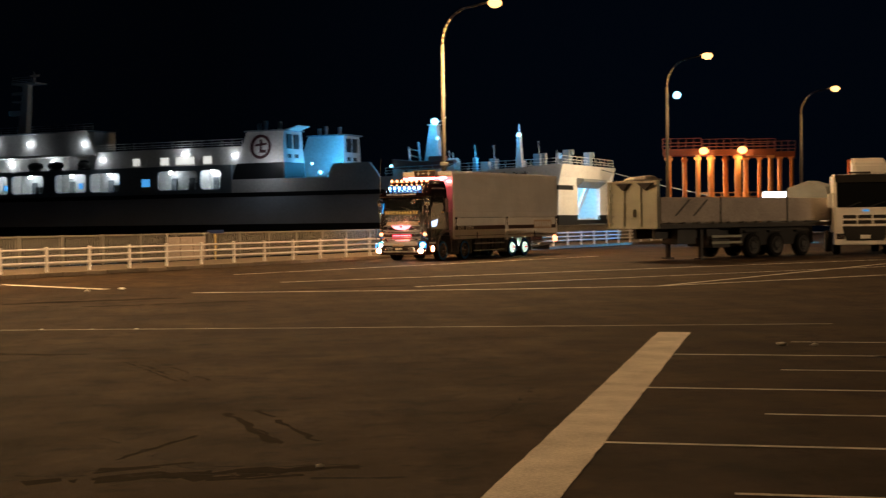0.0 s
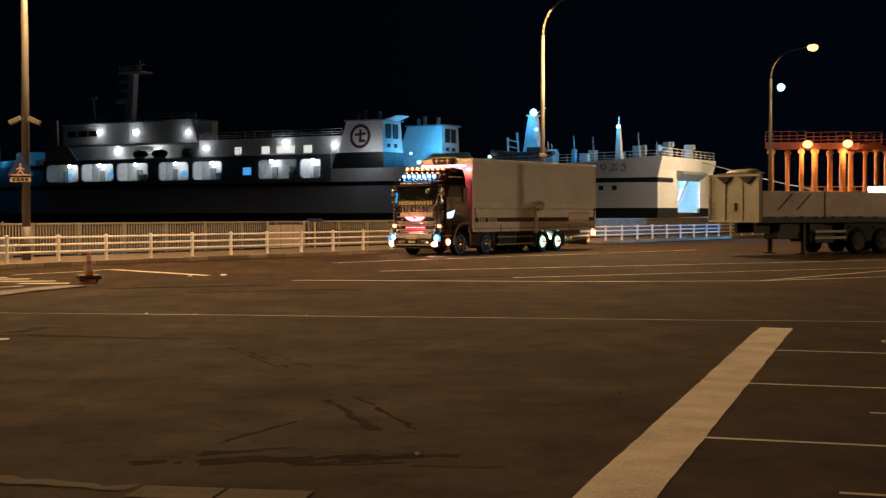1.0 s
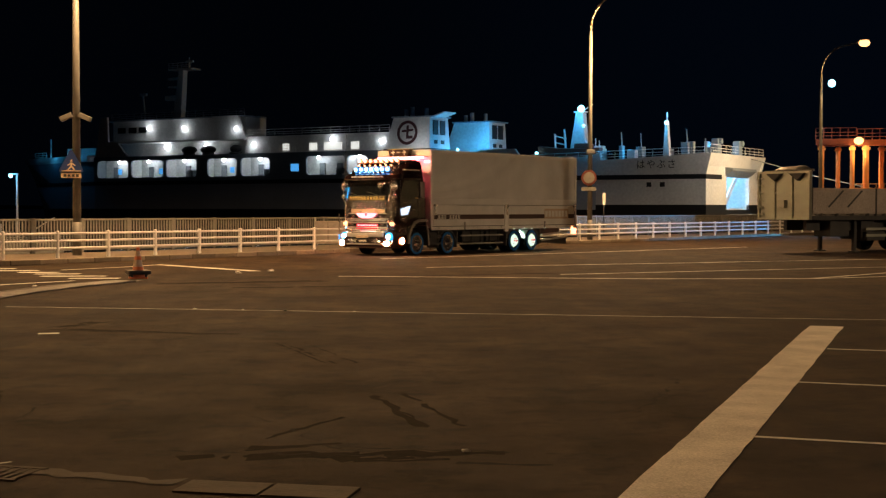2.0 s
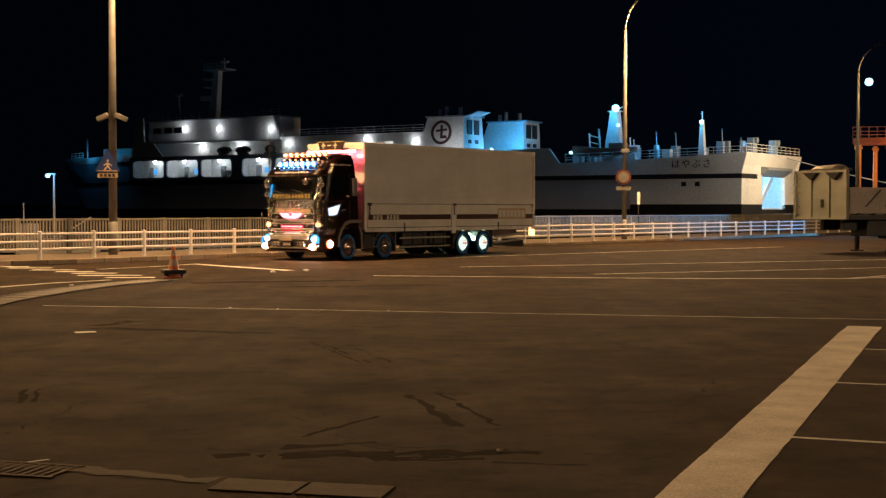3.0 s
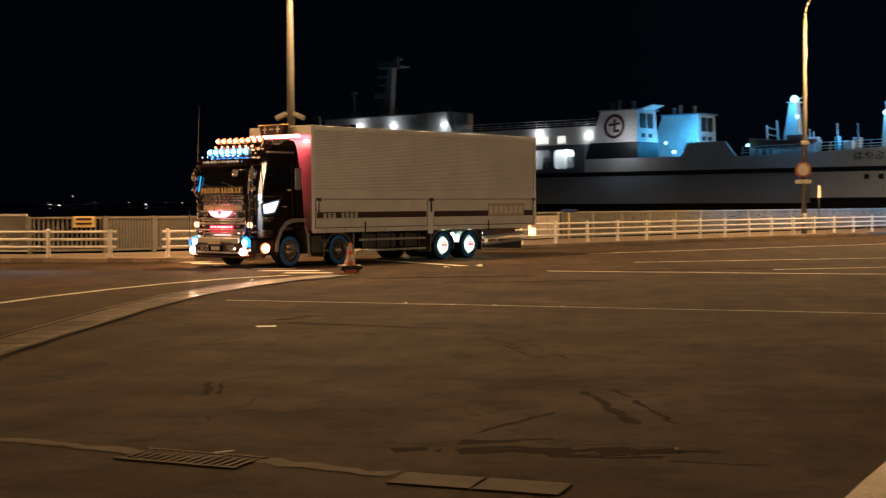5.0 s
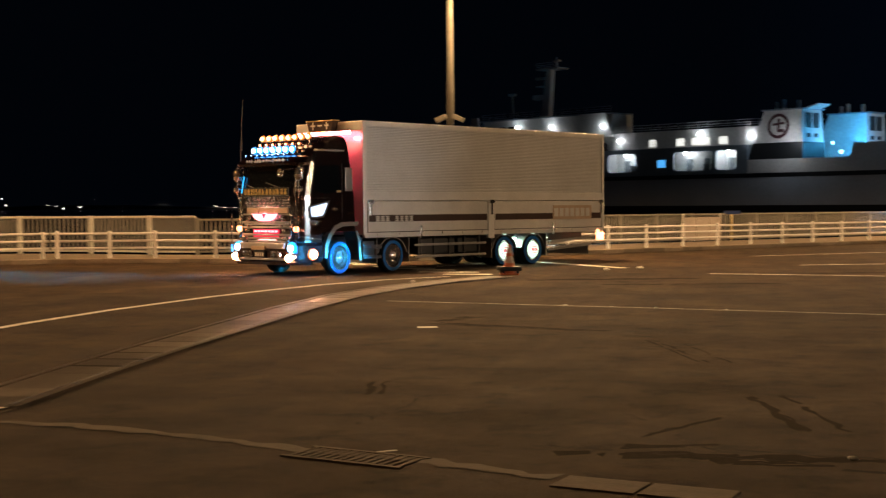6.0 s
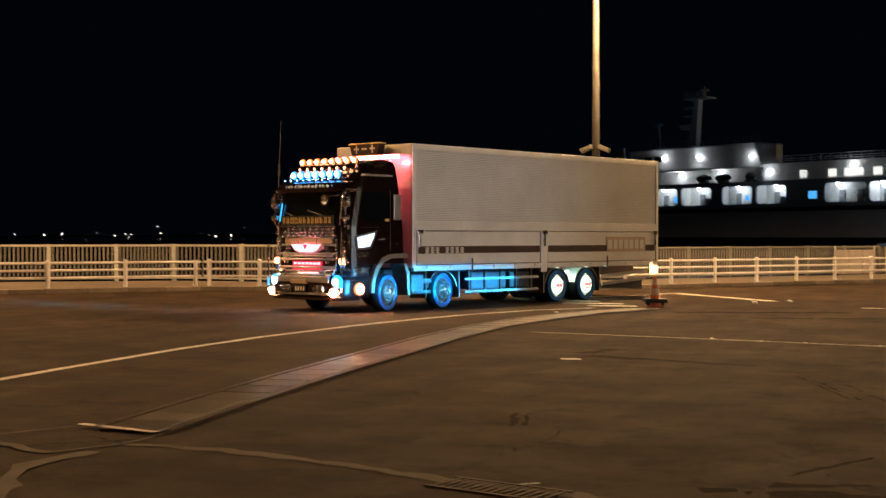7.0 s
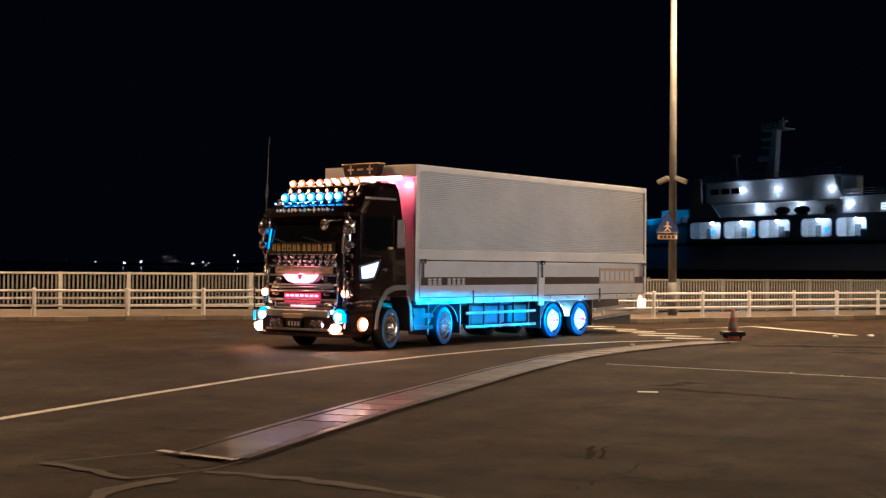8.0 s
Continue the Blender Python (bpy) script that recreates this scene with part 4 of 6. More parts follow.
    for k in range(5):
        rod(bm, (19.3, -2.6, 7.2 + k * 0.8), (20.9, -2.6, 7.6 + k * 0.8), 0.07)
    rod(bm, (19.2, -2.6, 7.2), (19.6, -2.6, 11.6), 0.12)
    rod(bm, (15.6, -2.4, 14.5), (17.4, -2.6, 13.6), 0.07)
    box(bm, 16.7, 18.2, -3.5, -2.3, 13.6, 13.75)
    rod(bm, (20.4, -2, 7.2), (20.6, -2, 11.0), 0.12)
    part("deck_crane", bm, SHIP_WHITE, f)
    bm = bmesh.new()
    rings = []
    for k in range(9):
        u = k / 8
        half, keel = 0.95 * math.sin(math.pi * min(1.0, 0.16 + 0.7 * u)) ** 0.6, 8.05 + 0.9 * max(0.0, 0.3 - u) ** 1.5 * 4 + 1.1 * max(0.0, u - 0.75)
        top = 9.05 + 0.9 * max(0.0, u - 0.6)
        rings.append([(14.0 + 8.4 * u, -1.4 + dy * half, z) for dy, z in ((-1, top), (-0.75, (top + keel) / 2), (0, keel), (0.75, (top + keel) / 2), (1, top), (0, top + 0.12))])
    loft(bm, rings)
    box(bm, 15.2, 17.4, -2.0, -0.8, 9.0, 9.7, 0.15)
    part("rescue_boat", bm, BOAT_PAINT, f, "rust-red rescue boat")
    bm = bmesh.new()
    prism(bm, [(5.35, 7.2), (6.25, 7.2), (5.92, 12.2), (5.68, 12.2)], "y", -2.6, -2.0)
    rod(bm, (5.8, -2.3, 12), (5.8, -2.3, 13.2), 0.08)
    part("stern_mast", bm, SHIP_WHITE, f)
    for s, h in ((1.2, 2.1), (0.0, 1.9)):
        bm = bmesh.new()
        w = 5.5 if s > 1 else 9.5
        prism(bm, [(s - 0.5, 8.0), (s + 0.4, 8.0), (s + 0.25, 8 + h), (s - 0.5, 8 + h)], "y", -w - 1.1, -w)
        rod(bm, (s - 0.8, -w - 0.7, 8 + h - 0.3), (s - 0.2, -w - 0.7, 8 + h - 0.3), 0.35)
        part("vent_cowl", bm, SHIP_GREY, f)
    rnd = random.Random(3)
    for k in range(22):
        bm = bmesh.new()
        s, w, h = rnd.uniform(0.5, 23), rnd.uniform(1, 6), rnd.uniform(0.4, 1.8)
        sbox(bm, s, s + rnd.uniform(0.3, 1.2), w, w + rnd.uniform(0.4, 1.2), 7.1, 8.0 + h, 0.05)
        if k % 3 == 0:
            rod(bm, (s, -w, 7.2), (s + 0.2, -w, 9.6 + h), 0.06)
        part("winch", bm, SHIP_DECK if k % 2 else SHIP_WHITE, f)
    # bow bulwark, lit by bare lamps added outside the hull
    bm = bmesh.new()
    sbox(bm, 106.5, 113, 7.0, 11.0, 8.9, 11.4)
    rod(bm, (118.5, -8.5, 8.9), (118.5, -8.5, 13.2), 0.1)
    part("forecastle_gear", bm, SHIP_WHITE, f)
    part("forecastle", hull_mesh(5.75, 8.9, 0.0, 99.2), SHIP_GREY, f)
    part("bow_bulwark", hull_mesh(8.9, 9.9, 0.03, 101.5), SHIP_WHITE, f, "white bow bulwark lit cyan")
    # lamps on the decks
    white = [(88.8, 1.0, 13.7), (81.7, 1.0, 13.5), (70.9, 0.2, 13.1), (86.9, 2.7, 10.9), (78.9, 2.7, 10.8), (67.9, 0.4, 10.8), (53.9, 0.3, 11.2), (45.8, 0.4, 10.7)]
    prom = [(95.4, 1.4, 8.75), (89.2, 1.4, 8.75), (82, 1.4, 8.75), (74.3, 1.4, 8.75), (67.5, 1.4, 8.75), (57, 1.4, 8.75), (50, 1.4, 8.75)]
    for s, w, z in white + prom:
        bm = bmesh.new()
        ship_lamp(bm, s, w, z, 0.26)
        part("deck_lamp", bm, GLOW_WHITE, f, "bright white deck lamp", smooth=True)
    for s, w, z, r in ((17.0, 2.0, 14.0, 0.45), (16.6, 1.9, 11.9, 0.2), (5.7, 1.8, 11.9, 0.25), (22.4, 0.6, 8.6, 0.2), (33.8, 2.4, 8.2, 0.25), (35.4, 3.0, 9.4, 0.2)):
        bm = bmesh.new()
        ship_lamp(bm, s, w, z, r)
        part("deck_floodlight", bm, GLOW_CYAN, f, "cyan-white deck floodlight", smooth=True)
    text = bpy.data.curves.new("ship_name", "FONT")
    text.body, text.size, text.extrude, text.align_x = "はやぶさ", 1.15, 0.02, "CENTER"
    text.space_character = 1.25
    ob = new("ship_name", text)
    dg = bpy.context.evaluated_depsgraph_get()
    data = bpy.data.meshes.new_from_object(ob.evaluated_get(dg))
    bpy.data.objects.remove(ob)
    data.materials.clear()
    data.materials.append(SHIP_BLACK)
    name = new("ship_name", data)
    name.parent = f
    name.matrix_basis = Matrix.Translation((6.2, 0.03, 6.55)) @ Matrix.Rotation(math.pi, 4, "Z") @ Matrix.Rotation(math.pi / 2, 4, "X")
    for s in (7.1, 5.4):
        bm = bmesh.new()
        sbox(bm, s - 0.3, s + 0.3, -0.02, 0.02, 4.3, 4.85)
        part("letter_bar", bm, SHIP_BLACK, f)
    def put(name, s, w, z, power, color, radius=0.25):
        lamp(name, SHIP @ Vector((s, -w, z)), power, color, radius)
    for s, w, z in prom:
        put("promenade_light", s, 1.2, 8.3, 38, (0.72, 0.86, 1.0))
    for s, w, z in white:
        put("deck_light", s, w - 0.7, z - 0.1, 38, WHITE)
    put("after_deck_light", 16.4, -0.6, 14.3, 1300, CYAN)
    put("stern_mast_light", 5.7, 0.6, 12.4, 420, CYAN)
    put("after_deck_light", 11.0, 3.0, 9.6, 260, CYAN)
    put("after_deck_light", 1.6, 7.2, 9.4, 200, CYAN)
    put("funnel_light", 39.5, -2.2, 9.9, 190, WHITE)
    put("funnel_light", 34.5, 3.4, 9.2, 500, CYAN)
    put("funnel_light", 35.5, 10.5, 10.2, 1500, CYAN)
    # bare lamps added off the stern to brighten its face and side
    put("stern_fill", -9, -7, 10.5, 1900, (1.0, 0.90, 0.78))
    put("stern_fill", -12, 5, 10.5, 12000, (1.0, 0.72, 0.42))
    # cyan lamps without fittings, added to colour the bow bulwark
    put("bow_fill", 105, 0.4, 10.7, 110, CYAN)
    put("bow_fill", 113, 3.4, 10.7, 110, CYAN)
    put("bow_fill", 119, 6.4, 10.7, 110, CYAN)
    put("car_deck_light", 4, 10.5, 5.8, 2300, (0.24, 0.64, 1.0))


# ---- far harbour ----
def gantry():
    """Orange steel frame of the ferry ramp, with its floodlights."""
    g = tagged(empty("ramp_gantry", Matrix.Translation((53.5, 141.5, 0)) @ Matrix.Rotation(radians(-22), 4, "Z")), "orange steel ramp gantry under floodlights", "gantry")
    for x, y, r in ((-6.3, 0, 0.36), (-3.1, 0, 0.3), (-1.7, 0, 0.4), (1.2, 0, 0.42), (4.7, 0, 0.36), (-4.75, 3.6, 0.3), (-0.2, 3.6, 0.34), (2.0, 3.6, 0.34), (3.5, 3.6, 0.26), (5.7, 3.6, 0.3), (7.0, 3.6, 0.26)):
        bm = bmesh.new()
        r *= 0.8
        rod(bm, (x, y, 0), (x, y, 8.55), r, seg=12)
        box(bm, x - r - 0.12, x + r + 0.12, y - r - 0.12, y + r + 0.12, 8.1, 8.35)
        box(bm, x - r - 0.1, x + r + 0.1, y - r - 0.1, y + r + 0.1, 3.2, 3.5)
        part("column", bm, ORANGE_STEEL, g)
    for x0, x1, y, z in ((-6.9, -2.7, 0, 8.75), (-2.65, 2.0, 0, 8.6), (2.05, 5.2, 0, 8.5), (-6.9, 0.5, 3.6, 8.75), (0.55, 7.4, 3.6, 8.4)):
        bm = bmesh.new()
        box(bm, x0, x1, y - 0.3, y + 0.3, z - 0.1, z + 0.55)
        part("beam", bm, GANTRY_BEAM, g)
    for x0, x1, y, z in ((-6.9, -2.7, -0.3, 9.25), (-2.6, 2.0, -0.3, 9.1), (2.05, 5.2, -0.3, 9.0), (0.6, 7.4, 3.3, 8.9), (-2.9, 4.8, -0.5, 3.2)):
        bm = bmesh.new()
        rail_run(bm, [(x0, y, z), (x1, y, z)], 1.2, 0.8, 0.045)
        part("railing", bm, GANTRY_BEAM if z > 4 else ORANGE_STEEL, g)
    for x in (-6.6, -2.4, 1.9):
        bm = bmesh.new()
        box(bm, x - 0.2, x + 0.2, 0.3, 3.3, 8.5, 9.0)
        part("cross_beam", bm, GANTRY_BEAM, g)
    bm = bmesh.new()
    box(bm, -3.4, 5.2, -0.8, 5, 2.5, 3.2)
    part("walkway", bm, ORANGE_STEEL, g)
    for x, z in ((-2.42, 9.0), (1.72, 9.0)):
        bm = bmesh.new()
        ball(bm, (x, -0.9, z), 0.5, 12, (1.0, 0.7, 0.8))
        part("floodlight", bm, GLOW_SODIUM, g, "glowing warm floodlight", smooth=True)
        lamp("gantry_light", g.matrix_world @ Vector((x, -1.2, 7.9)), 340, (1.0, 0.55, 0.2), 0.4)
    b = tagged(empty("lit_booth", Matrix.Translation((53.5, 126.6, 0)) @ Matrix.Rotation(radians(-25), 4, "Z")), "small ticket booth with a bright lit front", "booth")
    bm = bmesh.new()
    box(bm, -1.9, 1.9, 0.1, 2.6, 0, 4.25, 0.04)
    part("wall", bm, SHIP_GREY, b)
    bm = bmesh.new()
    box(bm, -1.75, 1.75, -0.02, 0.1, 3.05, 4.1, 0.02)
    part("light_panel", bm, GLOW_WHITE, b, "white lit panel")


def far_shore():
    rnd = random.Random(21)
    bm = bmesh.new()
    for k in range(42):
        az = radians(rnd.uniform(17, 47) if k % 4 else rnd.uniform(30, 36))
        d = rnd.uniform(2300, 2600)
        ball(bm, (-d * math.sin(az), d * math.cos(az), rnd.uniform(2, 9) + (14 if k % 9 == 0 else 0)), rnd.choice((0.4, 0.5, 0.7, 1.1)), 6)
    tagged(part("shore_lights", bm, glow("shore_light_glow", (1.0, 0.9, 0.78), 4)), "far string of town lights across the bay", "lights", kind="stuff")
    bm = bmesh.new()
    outline = [(-2600, 0)] + [(-2600 + k * 100, 6 + 10 * noise.noise(Vector((k * 0.3, 0, 0)))) for k in range(30)] + [(400, 0)]
    prism(bm, outline, "y", 2650, 2900)
    tagged(part("far_shore", bm, mat("far_shore_land", (0.03, 0.035, 0.03), 0.9, vary=0.3, scale=0.01, fine=0.1)), "dark low shore across the bay", "shore", kind="structure")


def pier_light():
    """A cyan-lit lamp mast with a small boat beyond the fence."""
    p = tagged(empty("pier_lamp", Matrix.Translation((-26.75, 100.4, -1.0))), "slim pier mast with a cyan lamp", "lamp")
    bm = bmesh.new()
    rod(bm, (0, 0, 0), (0, 0, 5.2), 0.09, 0.07)
    box(bm, -0.5, 0.1, -0.1, 0.1, 5.1, 5.22)
    part("pole", bm, SHIP_WHITE, p)
    bm = bmesh.new()
    ball(bm, (-0.45, 0, 5.05), 0.16, 10)
    part("lamp_head", bm, GLOW_CYAN, p)
    lamp("pier_light", (-27.2, 99.6, 3.8), 110, CYAN, 0.2)
    b = tagged(empty("small_boat", Matrix.Translation((-26.3, 99.0, -2.2))), "small moored work boat lit cyan", "boat")
    bm = bmesh.new()
    prism(bm, [(-3.0, 1.6), (3.4, 1.6), (2.8, 0.1), (-2.4, 0.1)], "y", -1.0, 1.0)
    part("hull", bm, SHIP_WHITE, b)
    bm = bmesh.new()
    box(bm, -2.6, -1.4, -0.7, 0.7, 1.6, 2.7, 0.05)
    rod(bm, (-2.3, 0, 2.7), (-2.3, 0, 4.2), 0.05)
    part("cabin", bm, SHIP_WHITE, b)
    bm = bmesh.new()
    rail_run(bm, [(-1.2, -0.9, 1.6), (3.2, -0.9, 1.6)], 0.5, 0.9, 0.03)
    rod(bm, (0.2, 0, 1.7), (2.6, 0, 3.2), 0.05)
    part("railing", bm, SHIP_WHITE, b)


# ---- parked vehicles ----
def tyre_wheel(parent, x, y, z, r, w, side, rim_material, name="wheel"):
    bm = bmesh.new()
    lathe(bm, [(-w / 2, r * 0.70), (-w / 2, r * 0.9), (-w / 2 + 0.04, r), (w / 2 - 0.04, r), (w / 2, r * 0.9), (w / 2, r * 0.70)], "x", 32)
    wheel = part(name, bm, RUBBER, parent, smooth=True)
    wheel.location = (x, y, z)
    o = side * w / 2
    bm = bmesh.new()
    lathe(bm, [(o * 0.98, r * 0.72), (o * 1.05, r * 0.715), (o * 1.06, r * 0.68), (o * 0.92, r * 0.62), (o * 0.80, r * 0.56), (o * 0.6, r * 0.32), (o * 0.95, r * 0.28), (o * 1.0, r * 0.2), (o * 1.05, 0.001)], "x", 32)
    for k in range(10):
        a = 2 * math.pi * k / 10
        c = Vector((o * 0.75, r * 0.42 * math.cos(a), r * 0.42 * math.sin(a)))
        rod(bm, c - Vector((0.04, 0, 0)), c + Vector((0.05 * side, 0, 0)), r * 0.05, seg=8)
    part("rim", bm, rim_material, wheel, smooth=False)
    if rim_material is CHROME:
        bm = bmesh.new()
        lathe(bm, [(o * 1.0, r * 0.73), (o * 1.03, r * 0.74), (o * 1.03, r * 0.92), (o * 0.99, r * 0.93)], "x", 40)
        part("sidewall_ring", bm, RING_LIT_BLUE, wheel, "sidewall ring coloured for blue light")
        bm = bmesh.new()
        lathe(bm, [(o * 0.86, r * 0.62), (o * 0.84, r * 0.34)], "x", 32)
        part("rim_well", bm, BLACK, wheel)
        for k in range(8):
            a = 2 * math.pi * k / 8
            c = Vector((o * 0.9, r * 0.40 * math.cos(a), r * 0.40 * math.sin(a)))
            bm = bmesh.new()
            rod(bm, c - c * 0.0 - Vector((0.02 * side, 0, 0)), c + Vector((0.05 * side, 0, 0)), r * 0.075, r * 0.05, seg=8)
            ball(bm, c + Vector((0.05 * side, 0, 0)), r * 0.05, 6)
            part("wheel_nut", bm, BRIGHT_CHROME, wheel, smooth=True)
        bm = bmesh.new()
        lathe(bm, [(o * 0.86, r * 0.30), (o * 1.1, r * 0.26), (o * 1.3, r * 0.16), (o * 1.36, 0.001)], "x", 24)
        part("hub_cap", bm, BRIGHT_CHROME, wheel, smooth=True)
    return wheel


def semi_trailer():
    """Drop-side trailer, parked on its legs; local y runs from the headboard to the rear."""
    t = tagged(empty("semi_trailer", Matrix.Translation((14.6, 51.3, 0)) @ Matrix.Rotation(radians(-58), 4, "Z")), "parked grey drop-side semi-trailer with tarpaulin", "trailer")
    bm = bmesh.new()
    box(bm, 0, 2.5, 0.1, 12.6, 1.25, 1.42)
    box(bm, 0.7, 0.85, 0.6, 11.1, 0.85, 1.25)
    box(bm, 1.65, 1.8, 0.6, 11.1, 0.85, 1.25)
    part("chassis", bm, STEEL, t)
    bm = bmesh.new()
    box(bm, 0, 2.5, 0, 0.08, 1.26, 3.09, 0.01)
    part("headboard", bm, TRAILER_PAINT, t)
    bm = bmesh.new()
    for z in (1.30, 2.28, 3.05):
        box(bm, 0, 2.5, -0.07, 0, z - 0.04, z + 0.04)
    for x in (0.04, 0.8, 1.65, 2.46):
        box(bm, x - 0.05, x + 0.05, -0.09, 0, 1.26, 3.09)
    box(bm, 1.05, 1.4, -0.2, 0, 1.7, 2.0, 0.02)
    for k in range(6):
        box(bm, 0.02, 0.3, -0.16, -0.09, 1.45 + k * 0.27, 1.49 + k * 0.27)
    part("headboard_frame", bm, TRAILER_PAINT, t)
    for x in (0.5, 1.6):
        bm = bmesh.new()
        prism(bm, [(x, 3.0), (x + 0.7, 3.0), (x + 0.4, 2.72)], "y", -0.2, -0.02)
        part("hanging_strap", bm, BLACK, t)
    for y0, y1 in ((0.1, 3.8), (3.8, 8.27), (8.27, 12.6)):
        for x in (0, 2.44):
            bm = bmesh.new()
            box(bm, x, x + 0.06, y0 + 0.03, y1 - 0.05, 1.47, 2.45, 0.01)
            box(bm, x - 0.03, x + 0.09, y0 + 0.1, y1 - 0.1, 1.50, 1.58, 0.01)
            side = part("drop_side", bm, DROP_PAINT, t)
            bm = bmesh.new()
            box(bm, x - 0.02, x + 0.08, y1 - 0.05, y1 + 0.03, 1.4, 2.47)
            part("stake_post", bm, STEEL, t)
            for k in range(int((y1 - y0) / 0.9)):
                bm = bmesh.new()
                y = y0 + 0.5 + k * 0.9
                box(bm, x - 0.02, x + 0.08, y - 0.06, y + 0.06, 1.38, 1.5)
                part("hinge", bm, STEEL, side)
            if y0 < 1 and x > 1:
                for y in (1.35, 2.45):
                    bm = bmesh.new()
                    prism(bm, [(y - 0.4, 1.74), (y - 0.3, 1.72), (y + 0.55, 2.36), (y + 0.45, 2.38)], "x", x + 0.06, x + 0.066)
                    part("rust_streak", bm, STEEL, side, "dark slanting rust streak")
    bm = bmesh.new()
    rings = []
    for k in range(11):
        y, d = 11.5 + 0.105 * k, 0.05 * math.sin(k * 2.1)
        rings.append([bm.verts.new(v) for v in ((0.02, y, 2.2), (0.25, y, 2.9 + d), (1.25, y, 3.2 - d), (2.2, y, 2.95 + d), (2.42, y, 2.2))])
    for p, q in zip(rings[:-1], rings[1:]):
        for i in range(4):
            bm.faces.new((p[i], p[i + 1], q[i + 1], q[i]))
    bm.faces.new(rings[0])
    bm.faces.new(rings[-1][::-1])
    part("tarpaulin", bm, TARP, t, "grey tarpaulin over the load")
    bm = bmesh.new()
    ball(bm, (1.2, 0.5, 3.08), 0.8, 12, (1.1, 0.55, 0.28))
    ball(bm, (1.7, 0.4, 3.12), 0.4, 10, (1.1, 0.7, 0.5))
    rod(bm, (0.1, 0.2, 3.08), (2.4, 0.3, 3.12), 0.05)
    part("folded_sheet", bm, STEEL, t)
    for x in (0.35, 2.0):
        bm = bmesh.new()
        box(bm, x, x + 0.13, 2.98, 3.12, 0.05, 1.25)
        box(bm, x - 0.1, x + 0.23, 2.88, 3.22, 0, 0.06)
        part("landing_leg", bm, STEEL, t)
    bm = bmesh.new()
    box(bm, 1.2, 2.2, 3.3, 4.1, 0.5, 1.22, 0.03)
    box(bm, 1.4, 2.2, 1.5, 2.6, 0.62, 1.22, 0.03)
    box(bm, 1.9, 2.4, 3.4, 4.5, 0.45, 0.8, 0.03)
    part("tool_box", bm, STEEL, t)
    bm = bmesh.new()
    for z in (0.6, 0.85):
        box(bm, 2.42, 2.46, 3.3, 5.2, z, z + 0.1)
    part("side_guard", bm, TRAILER_PAINT, t)
    bm = bmesh.new()
    box(bm, 0.3, 2.3, 5.3, 10.4, 0.5, 1.2)
    part("axle_frame", bm, BLACK, t)
    for y in (6.0, 7.6, 9.5):
        for x, s in ((0.2, -1), (2.3, 1)):
            tyre_wheel(t, x, y, 0.5, 0.5, 0.34, s, STEEL)
            if s > 0:
                bm = bmesh.new()
                box(bm, 1.95, 2.44, y - 0.5, y + 0.5, 1.02, 1.1, 0.02)
                part("mudguard", bm, BLACK, t)


